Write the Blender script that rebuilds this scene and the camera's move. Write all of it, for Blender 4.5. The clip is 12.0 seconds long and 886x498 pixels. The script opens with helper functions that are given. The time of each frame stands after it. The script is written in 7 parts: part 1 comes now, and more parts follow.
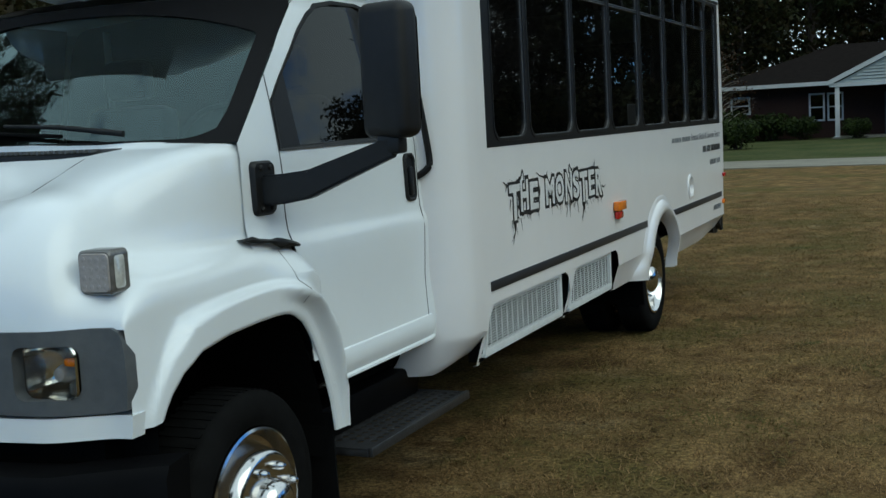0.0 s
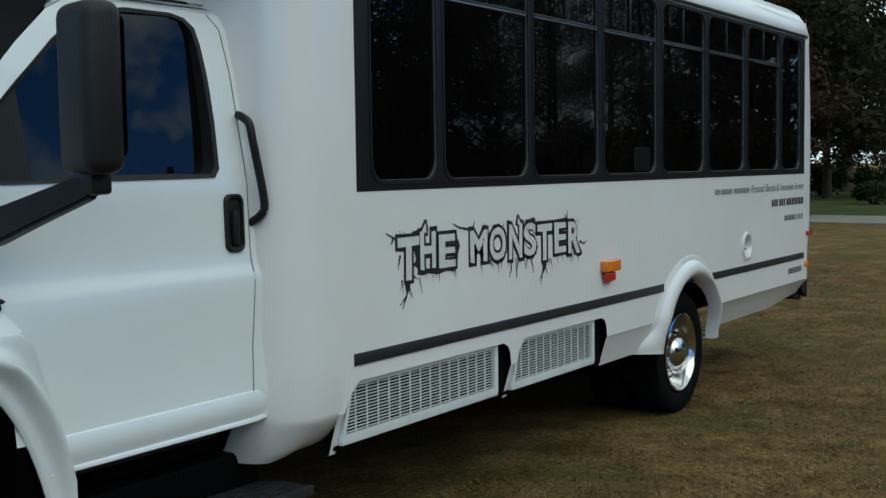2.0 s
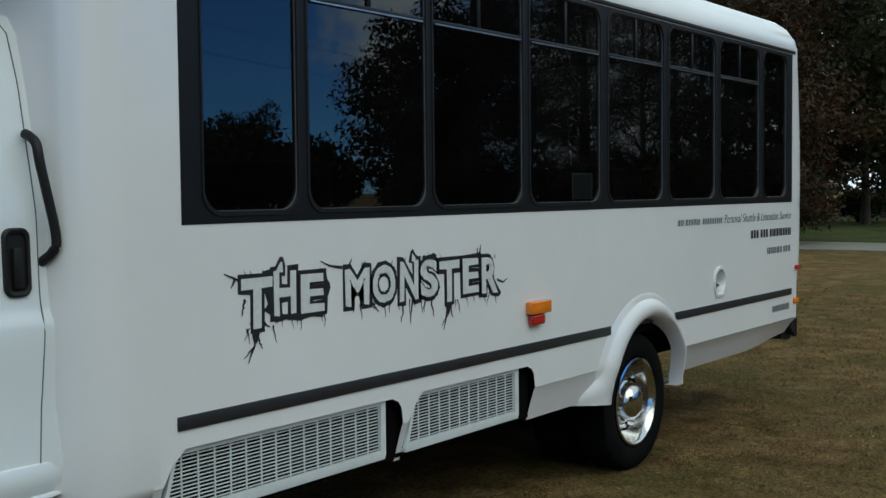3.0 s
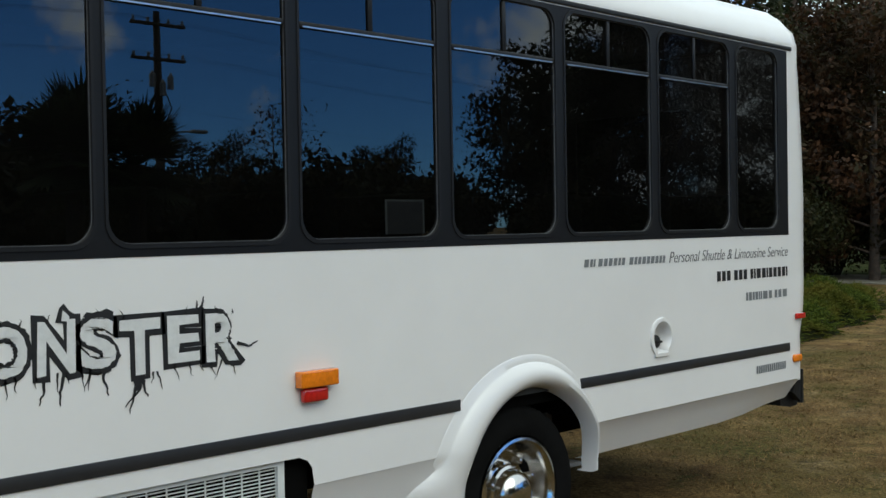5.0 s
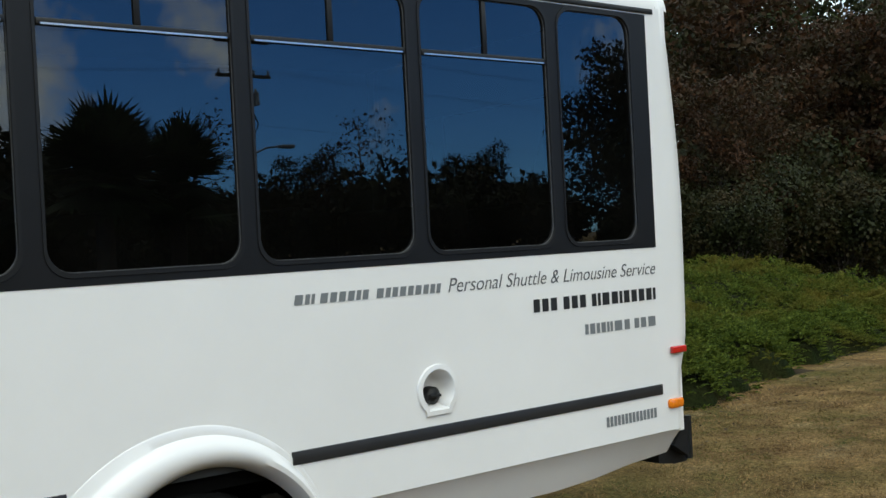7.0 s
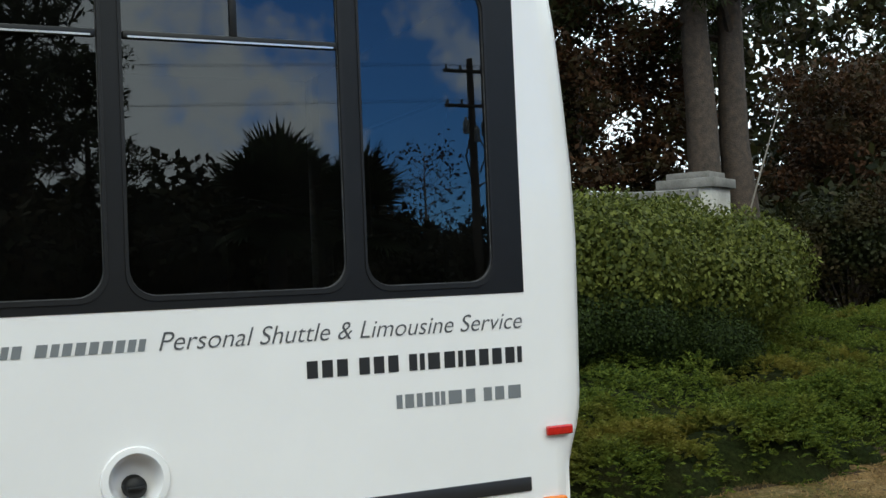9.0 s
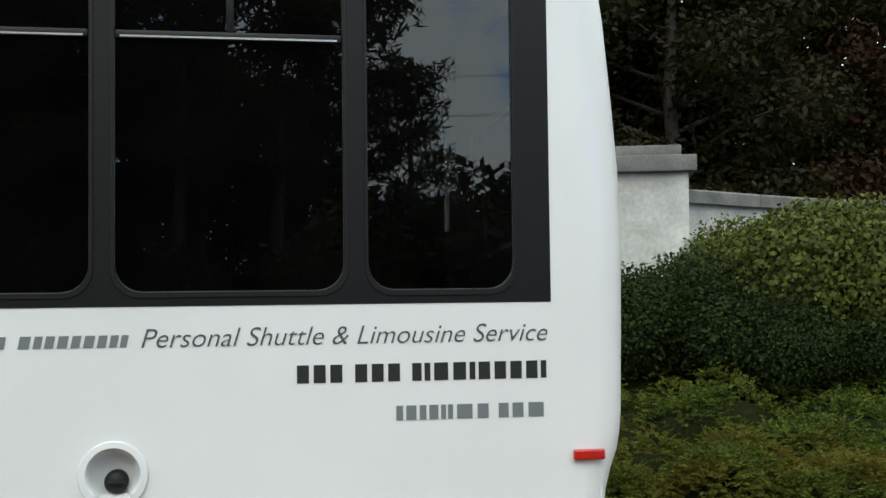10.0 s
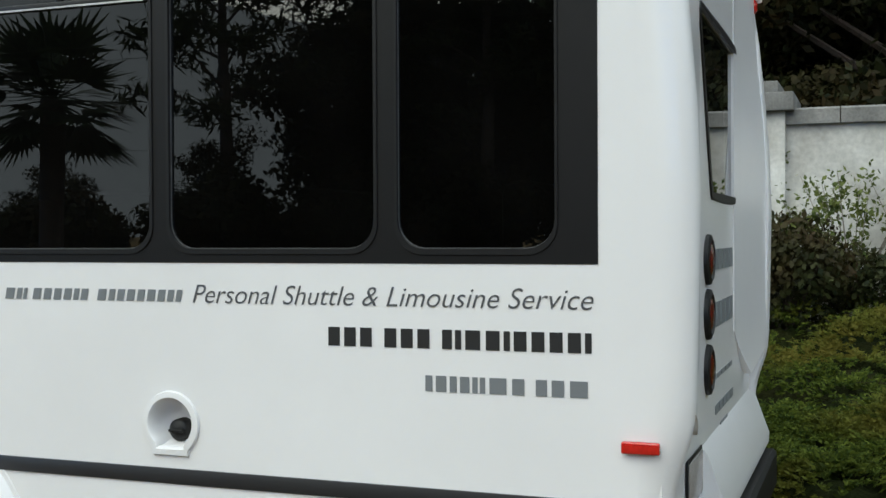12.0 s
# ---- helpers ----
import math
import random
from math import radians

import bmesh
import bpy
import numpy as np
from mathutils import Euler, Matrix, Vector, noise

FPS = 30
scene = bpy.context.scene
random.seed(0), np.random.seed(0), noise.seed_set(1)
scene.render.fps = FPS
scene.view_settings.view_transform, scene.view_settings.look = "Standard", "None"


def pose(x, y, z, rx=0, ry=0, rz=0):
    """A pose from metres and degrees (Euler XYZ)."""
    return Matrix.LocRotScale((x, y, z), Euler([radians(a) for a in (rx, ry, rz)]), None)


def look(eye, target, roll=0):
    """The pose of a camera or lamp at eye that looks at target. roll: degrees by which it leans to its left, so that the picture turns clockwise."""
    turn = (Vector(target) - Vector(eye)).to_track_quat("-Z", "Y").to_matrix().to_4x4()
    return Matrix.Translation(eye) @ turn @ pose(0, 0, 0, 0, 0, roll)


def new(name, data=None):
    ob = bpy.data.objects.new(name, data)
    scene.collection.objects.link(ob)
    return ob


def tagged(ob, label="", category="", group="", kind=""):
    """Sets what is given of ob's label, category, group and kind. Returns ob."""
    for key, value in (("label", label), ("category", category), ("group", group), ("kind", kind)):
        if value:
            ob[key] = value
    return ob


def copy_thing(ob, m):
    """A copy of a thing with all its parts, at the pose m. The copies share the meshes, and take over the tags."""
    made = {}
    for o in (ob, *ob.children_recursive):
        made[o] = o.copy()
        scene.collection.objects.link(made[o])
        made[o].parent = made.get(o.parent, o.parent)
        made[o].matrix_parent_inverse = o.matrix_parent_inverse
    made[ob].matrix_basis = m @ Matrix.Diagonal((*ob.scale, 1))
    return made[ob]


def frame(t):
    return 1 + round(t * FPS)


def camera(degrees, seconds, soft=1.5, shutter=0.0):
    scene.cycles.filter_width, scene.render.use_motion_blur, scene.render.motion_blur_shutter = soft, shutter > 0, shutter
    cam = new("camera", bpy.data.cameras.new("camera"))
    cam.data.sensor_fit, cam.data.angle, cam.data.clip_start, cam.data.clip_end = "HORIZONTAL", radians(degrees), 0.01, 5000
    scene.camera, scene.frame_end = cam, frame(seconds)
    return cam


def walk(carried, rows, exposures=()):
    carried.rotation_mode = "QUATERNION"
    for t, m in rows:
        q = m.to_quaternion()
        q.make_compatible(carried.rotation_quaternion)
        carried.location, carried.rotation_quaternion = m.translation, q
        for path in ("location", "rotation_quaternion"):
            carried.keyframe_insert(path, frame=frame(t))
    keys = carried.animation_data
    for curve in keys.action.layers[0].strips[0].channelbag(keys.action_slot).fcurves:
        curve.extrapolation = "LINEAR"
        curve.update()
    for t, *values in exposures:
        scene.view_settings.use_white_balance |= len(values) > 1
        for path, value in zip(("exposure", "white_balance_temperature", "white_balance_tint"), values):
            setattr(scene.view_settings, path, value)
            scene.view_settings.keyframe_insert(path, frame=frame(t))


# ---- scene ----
cam = camera(42.1, 12.0)
PATH = [
    (0, (2.124, 0.055, 1.678), (1.304, 1.867, 1.464), -3.1),
    (0.5, (2.392, 0.37, 1.625), (1.46, 2.133, 1.469), -3.9),
    (1, (2.554, 0.821, 1.663), (1.4615, 2.484, 1.4635), -0.25),
    (1.5, (2.693, 1.227, 1.736), (1.631, 2.916, 1.598), 0.2),
    (2, (2.902, 1.627, 1.648), (1.785, 3.279, 1.507), -0.8),
    (2.5, (3.003, 2.120, 1.722), (1.814, 3.724, 1.607), 0.4),
    (3, (3.048, 2.638, 1.659), (1.868, 4.250, 1.560), -0.6),
    (3.2, (3.165, 2.840, 1.616), (1.890, 4.380, 1.566), 1.1),
    (4.8, (3.43, 4.581, 1.669), (2.015, 5.994, 1.611), -0.8),
    (5, (3.398, 4.794, 1.635), (2.001, 6.225, 1.598), -1.0),
    (5.5, (3.389, 5.308, 1.663), (1.997, 6.741, 1.582), -1.7),
    (6, (3.464, 5.877, 1.7), (1.987, 7.222, 1.617), -0.2),
    (6.5, (3.556, 6.43, 1.637), (2.075, 7.775, 1.646), -0.6),
    (6.7, (3.621, 6.655, 1.649), (2.115, 7.972, 1.63), -2.7),
    (8.3, (3.572, 8.387, 1.640), (1.852, 9.407, 1.628), 2.7),
    (8.5, (3.672, 8.667, 1.592), (1.921, 9.634, 1.597), 0.7),
    (9, (3.571, 9.155, 1.607), (1.782, 10.048, 1.663), -2.4),
    (9.5, (3.642, 9.711, 1.546), (1.731, 10.297, 1.591), -0.5),
    (10, (3.669, 10.249, 1.568), (1.700, 10.591, 1.655), -0.7),
    (10.5, (3.593, 10.714, 1.603), (1.597, 10.826, 1.662), -1.9),
    (11, (3.478, 11.197, 1.599), (1.489, 10.996, 1.608), -0.6),
    (11.5, (3.254, 11.617, 1.563), (1.282, 11.286, 1.573), 1.7),
    (12, (3.137, 11.947, 1.640), (1.265, 11.244, 1.615), -0.3),
]
walk(cam, [(t, look(eye, target, roll)) for t, eye, target, roll in PATH],
     [(0.0, 0.10, 6050, -9), (1.5, 0.06, 6050, -8), (3.0, 0.0, 6100, -6), (5.5, 0.53, 6500, -3), (8.5, 0.80, 6500, -3), (10.0, 0.84, 6500, -2), (12.0, 0.86, 6450, -2)])

# ---- light ----
world = bpy.data.worlds.new("sky_world")
scene.world = world
world.use_nodes = True
wn, wl = world.node_tree.nodes, world.node_tree.links
wn.clear()
SUN_ELEV, SUN_AZ = radians(40), radians(112)
sky = wn.new("ShaderNodeTexSky")
sky.sky_type, sky.sun_disc = 'NISHITA', False
sky.sun_elevation, sky.sun_rotation = SUN_ELEV, SUN_AZ
sky.dust_density, sky.ozone_density, sky.air_density, sky.altitude = 0.0, 6.0, 0.8, 1500.0
cloud = wn.new("ShaderNodeTexNoise")
cloud.inputs["Scale"].default_value, cloud.inputs["Detail"].default_value = 8.0, 6.0
cloud.inputs["Roughness"].default_value = 0.62
ramp = wn.new("ShaderNodeValToRGB")
ramp.color_ramp.elements[0].position, ramp.color_ramp.elements[1].position = 0.585, 0.73
mixc = wn.new("ShaderNodeMixRGB")
back = wn.new("ShaderNodeBackground")
back.inputs["Strength"].default_value = 0.15
wout = wn.new("ShaderNodeOutputWorld")
# a bank of cloud low in the east
wco = wn.new("ShaderNodeTexCoord")
wl.new(wco.outputs["Generated"], cloud.inputs["Vector"])
bank = wn.new("ShaderNodeVectorMath")
bank.operation = 'DOT_PRODUCT'
bank.inputs[1].default_value = (math.cos(radians(8)) * 0.985, math.sin(radians(8)) * 0.985, 0.17)
wl.new(wco.outputs["Generated"], bank.inputs[0])
rise = wn.new("ShaderNodeMapRange")
rise.inputs["From Min"].default_value, rise.inputs["From Max"].default_value = 0.962, 0.990
rise.inputs["To Min"].default_value, rise.inputs["To Max"].default_value = 0.0, 0.30
wl.new(bank.outputs["Value"], rise.inputs["Value"])
addc = wn.new("ShaderNodeMath")
addc.operation = 'ADD'
wl.new(cloud.outputs["Fac"], addc.inputs[0])
wl.new(rise.outputs["Result"], addc.inputs[1])
# broken cloud overhead, clearing towards the horizon
sepz = wn.new("ShaderNodeSeparateXYZ")
wl.new(wco.outputs["Generated"], sepz.inputs["Vector"])
lid = wn.new("ShaderNodeMapRange")
lid.inputs["From Min"].default_value, lid.inputs["From Max"].default_value = 0.27, 0.38
lid.inputs["To Min"].default_value, lid.inputs["To Max"].default_value = 0.0, 0.31
wl.new(sepz.outputs["Z"], lid.inputs["Value"])
west = wn.new("ShaderNodeVectorMath")
west.operation = 'DOT_PRODUCT'
west.inputs[1].default_value = (-0.70, 0.70, 0.15)
wl.new(wco.outputs["Generated"], west.inputs[0])
pale = wn.new("ShaderNodeMapRange")
pale.inputs["From Min"].default_value, pale.inputs["From Max"].default_value = 0.40, 0.75
pale.inputs["To Min"].default_value, pale.inputs["To Max"].default_value = 0.0, 0.32
wl.new(west.outputs["Value"], pale.inputs["Value"])
addw = wn.new("ShaderNodeMath")
addw.operation = 'ADD'
wl.new(lid.outputs["Result"], addw.inputs[0])
# a grey sheet of cloud in the south-east
south = wn.new("ShaderNodeVectorMath")
south.operation = 'DOT_PRODUCT'
south.inputs[1].default_value = (0.80, -0.55, 0.22)
wl.new(wco.outputs["Generated"], south.inputs[0])
veil = wn.new("ShaderNodeMapRange")
veil.inputs["From Min"].default_value, veil.inputs["From Max"].default_value = 0.88, 0.97
veil.inputs["To Min"].default_value, veil.inputs["To Max"].default_value = 0.0, 0.42
wl.new(south.outputs["Value"], veil.inputs["Value"])
dull = wn.new("ShaderNodeMapRange")
dull.inputs["From Min"].default_value, dull.inputs["From Max"].default_value = 0.86, 0.96
wl.new(south.outputs["Value"], dull.inputs["Value"])
shade = wn.new("ShaderNodeMixRGB")
shade.inputs["Color1"].default_value, shade.inputs["Color2"].default_value = (5.6, 6.0, 6.7, 1), (2.2, 2.36, 2.62, 1)
wl.new(shade.outputs["Color"], mixc.inputs["Color2"])
wl.new(pale.outputs["Result"], addw.inputs[1])
addl = wn.new("ShaderNodeMath")
addl.operation = 'ADD'
wl.new(addc.outputs["Value"], addl.inputs[0])
wl.new(addw.outputs["Value"], addl.inputs[1])
addv = wn.new("ShaderNodeMath")
addv.operation = 'ADD'
wl.new(addl.outputs["Value"], addv.inputs[0])
wl.new(veil.outputs["Result"], addv.inputs[1])
# and another in the north-east, above the trees
north = wn.new("ShaderNodeVectorMath")
north.operation = 'DOT_PRODUCT'
north.inputs[1].default_value = (0.46, 0.87, 0.15)
wl.new(wco.outputs["Generated"], north.inputs[0])
haze = wn.new("ShaderNodeMapRange")
haze.inputs["From Min"].default_value, haze.inputs["From Max"].default_value = 0.955, 0.985
haze.inputs["To Min"].default_value, haze.inputs["To Max"].default_value = 0.0, 0.26
wl.new(north.outputs["Value"], haze.inputs["Value"])
grey = wn.new("ShaderNodeMapRange")
grey.inputs["From Min"].default_value, grey.inputs["From Max"].default_value = 0.93, 0.97
grey.inputs["To Max"].default_value = 0.3
wl.new(north.outputs["Value"], grey.inputs["Value"])
most = wn.new("ShaderNodeMath")
most.operation = 'MAXIMUM'
wl.new(dull.outputs["Result"], most.inputs[0])
wl.new(grey.outputs["Result"], most.inputs[1])
wl.new(most.outputs["Value"], shade.inputs["Fac"])
addn = wn.new("ShaderNodeMath")
addn.operation = 'ADD'
wl.new(addv.outputs["Value"], addn.inputs[0])
wl.new(haze.outputs["Result"], addn.inputs[1])
wl.new(addn.outputs["Value"], ramp.inputs["Fac"])
wl.new(ramp.outputs["Color"], mixc.inputs["Fac"])
deep = wn.new("ShaderNodeMixRGB")
deep.blend_type = 'MULTIPLY'
deep.inputs["Fac"].default_value = 1.0
deep.inputs["Color2"].default_value = (0.44, 0.71, 1.02, 1)
wl.new(sky.outputs["Color"], deep.inputs["Color1"])
wl.new(deep.outputs["Color"], mixc.inputs["Color1"])
wl.new(mixc.outputs["Color"], back.inputs["Color"])
wl.new(back.outputs["Background"], wout.inputs["Surface"])

sun_data = bpy.data.lights.new("sun", 'SUN')
sun_data.energy, sun_data.angle, sun_data.color = 1.1, radians(60), (1.0, 0.95, 0.88)
sun = new("sun", sun_data)
sun_dir = Vector((math.sin(SUN_AZ) * math.cos(SUN_ELEV), math.cos(SUN_AZ) * math.cos(SUN_ELEV), math.sin(SUN_ELEV)))
sun.matrix_world = look(sun_dir * 50, (0, 0, 0))


# ---- materials ----
def mat(name, color, rough=0.5, metal=0.0, spec=0.5, var=0.0, scale=8.0, bump=0.0, bscale=60.0, coat=0.0, color2=None, fine=0.0, fscale=14.0):
    m = bpy.data.materials.new(name)
    m.use_nodes = True
    n, l = m.node_tree.nodes, m.node_tree.links
    b = n["Principled BSDF"]
    b.inputs["Roughness"].default_value, b.inputs["Metallic"].default_value = rough, metal
    b.inputs["Specular IOR Level"].default_value = spec
    b.inputs["Coat Weight"].default_value = coat
    b.inputs["Coat Roughness"].default_value = 0.06
    b.inputs["Base Color"].default_value = (*color, 1)
    coord = n.new("ShaderNodeTexCoord")
    if var or color2:
        nz = n.new("ShaderNodeTexNoise")
        nz.inputs["Scale"].default_value, nz.inputs["Detail"].default_value = scale, 8.0
        nz.inputs["Roughness"].default_value = 0.62
        l.new(coord.outputs["Object"], nz.inputs["Vector"])
        rp = n.new("ShaderNodeValToRGB")
        rp.color_ramp.elements[0].position, rp.color_ramp.elements[1].position = 0.35, 0.68
        c2 = color2 or tuple(c * (1 - var) for c in color)
        rp.color_ramp.elements[0].color, rp.color_ramp.elements[1].color = (*c2, 1), (*color, 1)
        l.new(nz.outputs["Fac"], rp.inputs["Fac"])
        out = rp.outputs["Color"]
        if fine:
            nf = n.new("ShaderNodeTexNoise")
            nf.inputs["Scale"].default_value, nf.inputs["Detail"].default_value = scale * fscale, 4.0
            l.new(coord.outputs["Object"], nf.inputs["Vector"])
            mr = n.new("ShaderNodeMapRange")
            mr.inputs["From Min"].default_value, mr.inputs["From Max"].default_value = 0.3, 0.7
            mr.inputs["To Min"].default_value, mr.inputs["To Max"].default_value = 1 - fine, 1 + fine * 0.5
            mx = n.new("ShaderNodeMixRGB")
            mx.blend_type = 'MULTIPLY'
            mx.inputs["Fac"].default_value = 1.0
            l.new(nf.outputs["Fac"], mr.inputs["Value"])
            l.new(out, mx.inputs["Color1"])
            l.new(mr.outputs["Result"], mx.inputs["Color2"])
            out = mx.outputs["Color"]
        l.new(out, b.inputs["Base Color"])
    if bump:
        nb = n.new("ShaderNodeTexNoise")
        nb.inputs["Scale"].default_value, nb.inputs["Detail"].default_value = bscale, 6.0
        l.new(coord.outputs["Object"], nb.inputs["Vector"])
        bp = n.new("ShaderNodeBump")
        bp.inputs["Strength"].default_value, bp.inputs["Distance"].default_value = bump, 0.02
        l.new(nb.outputs["Fac"], bp.inputs["Height"])
        l.new(bp.outputs["Normal"], b.inputs["Normal"])
    return m


def leaf_mat(name, dark, light, rough=0.6, accent=None):
    """Leaves: each island takes its own shade; patches of an accent colour by place."""
    m = bpy.data.materials.new(name)
    m.use_nodes = True
    n, l = m.node_tree.nodes, m.node_tree.links
    b = n["Principled BSDF"]
    b.inputs["Roughness"].default_value = rough
    b.inputs["Specular IOR Level"].default_value = 0.14
    geo = n.new("ShaderNodeNewGeometry")
    rp = n.new("ShaderNodeValToRGB")
    rp.color_ramp.elements[0].color, rp.color_ramp.elements[1].color = (*dark, 1), (*light, 1)
    l.new(geo.outputs["Random Per Island"], rp.inputs["Fac"])
    out = rp.outputs["Color"]
    if accent:
        coord = n.new("ShaderNodeTexCoord")
        nz = n.new("ShaderNodeTexNoise")
        nz.inputs["Scale"].default_value, nz.inputs["Detail"].default_value = 0.9, 5.0
        l.new(coord.outputs["Object"], nz.inputs["Vector"])
        r2 = n.new("ShaderNodeValToRGB")
        r2.color_ramp.elements[0].position, r2.color_ramp.elements[1].position = 0.46, 0.64
        mx = n.new("ShaderNodeMixRGB")
        mx.inputs["Color2"].default_value = (*accent, 1)
        l.new(nz.outputs["Fac"], r2.inputs["Fac"])
        l.new(r2.outputs["Color"], mx.inputs["Fac"])
        l.new(out, mx.inputs["Color1"])
        out = mx.outputs["Color"]
    l.new(out, b.inputs["Base Color"])
    tr = n.new("ShaderNodeBsdfTranslucent")
    l.new(out, tr.inputs["Color"])
    ms = n.new("ShaderNodeMixShader")
    ms.inputs["Fac"].default_value = 0.25
    l.new(b.outputs["BSDF"], ms.inputs[1])
    l.new(tr.outputs["BSDF"], ms.inputs[2])
    l.new(ms.outputs["Shader"], n["Material Output"].inputs["Surface"])
    return m


M_WHITE = mat("bus_white_paint", (0.80, 0.785, 0.785), 0.30, var=0.06, scale=1.1, coat=0.5, bump=0.03, bscale=2.2)
M_CAB = mat("cab_white_paint", (0.74, 0.77, 0.79), 0.28, var=0.045, scale=1.5, coat=0.6)
M_BOWL = mat("lamp_bowl", (0.72, 0.71, 0.68), 0.16, 1.0, var=0.35, scale=45)
M_MARKER = mat("smoked_clear_plastic", (0.13, 0.125, 0.12), 0.25, var=0.4, scale=40, coat=0.5)
M_TAIL = mat("dark_red_lens", (0.10, 0.006, 0.005), 0.2, coat=0.4, var=0.2, scale=40)
M_BLACKP = mat("black_plastic", (0.010, 0.010, 0.0105), 0.5, spec=0.3, bump=0.08, bscale=300, var=0.3, scale=20)
M_RUBBER = mat("tyre_rubber", (0.010, 0.010, 0.010), 0.85, spec=0.02, var=0.35, scale=10, bump=0.1, bscale=120)
M_BAND = mat("window_band_black", (0.008, 0.008, 0.009), 0.42, spec=0.25, var=0.2, scale=9)
M_FRAME = mat("window_frame_black", (0.012, 0.012, 0.013), 0.42, spec=0.25, var=0.2, scale=15)
M_ALU = mat("worn_bright_metal", (0.55, 0.55, 0.56), 0.3, 1.0, var=0.15, scale=20)
M_CHROME = mat("chrome", (0.62, 0.61, 0.60), 0.15, 1.0, var=0.12, scale=25)
M_STRIPE = mat("stripe_vinyl", (0.02, 0.02, 0.022), 0.45, var=0.2, scale=6)
M_LETTER = mat("letter_black_vinyl", (0.012, 0.012, 0.013), 0.5)
M_LGREY = mat("letter_grey_vinyl", (0.16, 0.17, 0.18), 0.5)
M_LTEXT = mat("dark_grey_script_vinyl", (0.07, 0.072, 0.08), 0.5)
M_STEPEDGE = mat("worn_step_edge", (0.055, 0.055, 0.057), 0.4, 0.4, var=0.5, scale=16, bump=0.1, bscale=80)
M_LFILL = mat("letter_pale_fill", (0.70, 0.70, 0.70), 0.4, var=0.15, scale=30)
M_SEAL = mat("grey_seal", (0.12, 0.12, 0.125), 0.4, var=0.3, scale=20)
M_GREYP = mat("grey_plastic", (0.085, 0.09, 0.095), 0.55, var=0.25, scale=14, bump=0.05, bscale=200)
M_SEAM = mat("grey_joint", (0.42, 0.43, 0.43), 0.6, var=0.3, scale=20)
# near black that puts deep shade into the colour of cavities and underbody
M_DARK = mat("shade_black", (0.004, 0.004, 0.004), 0.95, spec=0.05)
M_GRILLE = mat("grille_white", (0.70, 0.72, 0.72), 0.4, var=0.12, scale=12)
M_BUMPER = mat("bumper_black_paint", (0.004, 0.004, 0.0045), 0.5, spec=0.05, var=0.3, scale=8)
M_STEP = mat("step_black_steel", (0.034, 0.034, 0.036), 0.5, spec=0.4, var=0.5, scale=14, bump=0.1, bscale=90)
M_AMBER = mat("amber_lens", (0.85, 0.22, 0.01), 0.18, var=0.25, scale=60, coat=0.5)
M_RED = mat("red_lens", (0.55, 0.015, 0.012), 0.15, var=0.3, scale=60, coat=0.5)
M_CLEAR = mat("clear_lens", (0.72, 0.72, 0.68), 0.12, 0.25, var=0.35, scale=45, coat=0.6)
M_LED = mat("led_lens", (0.36, 0.33, 0.315), 0.25, var=0.2, scale=70)
M_INTERIOR = mat("cab_interior", (0.05, 0.052, 0.053), 0.8, var=0.3, scale=5)
# notice colours darkened to stand for light lost through the tinted pane
M_PLACARD = mat("tint_dimmed_notice", (0.005, 0.0052, 0.0045), 0.5, spec=0.1, var=0.5, scale=14)
M_STICKER = mat("tint_dimmed_notice_edge", (0.020, 0.022, 0.022), 0.5, spec=0.1, var=0.3, scale=14)


def glass(name, tint, rough=0.0, ior=1.5, gloss=(1, 1, 1)):
    """Tinted pane: a clear gloss over a dark, partly see-through body."""
    m = bpy.data.materials.new(name)
    m.use_nodes = True
    n, l = m.node_tree.nodes, m.node_tree.links
    n.remove(n["Principled BSDF"])
    tp = n.new("ShaderNodeBsdfTransparent")
    tp.inputs["Color"].default_value = (*tint, 1)
    gl = n.new("ShaderNodeBsdfGlossy")
    gl.inputs["Roughness"].default_value = rough
    gl.inputs["Color"].default_value = (*gloss, 1)
    fr = n.new("ShaderNodeFresnel")
    fr.inputs["IOR"].default_value = ior
    ms = n.new("ShaderNodeMixShader")
    l.new(fr.outputs["Fac"], ms.inputs["Fac"])
    l.new(tp.outputs["BSDF"], ms.inputs[1])
    l.new(gl.outputs["BSDF"], ms.inputs[2])
    # a thin film of dust, its pale colour also standing for veiling glare
    df = n.new("ShaderNodeBsdfDiffuse")
    df.inputs["Color"].default_value = (0.5, 0.49, 0.46, 1)
    dust = n.new("ShaderNodeTexNoise")
    dust.inputs["Scale"].default_value, dust.inputs["Detail"].default_value = 3.0, 5.0
    amt = n.new("ShaderNodeMapRange")
    amt.inputs["From Min"].default_value, amt.inputs["From Max"].default_value = 0.3, 0.7
    amt.inputs["To Min"].default_value, amt.inputs["To Max"].default_value = 0.001, 0.0045
    coord = n.new("ShaderNodeTexCoord")
    l.new(coord.outputs["Object"], dust.inputs["Vector"])
    l.new(dust.outputs["Fac"], amt.inputs["Value"])
    film = n.new("ShaderNodeMixShader")
    l.new(amt.outputs["Result"], film.inputs["Fac"])
    l.new(ms.outputs["Shader"], film.inputs[1])
    l.new(df.outputs["BSDF"], film.inputs[2])
    l.new(film.outputs["Shader"], n["Material Output"].inputs["Surface"])
    return m


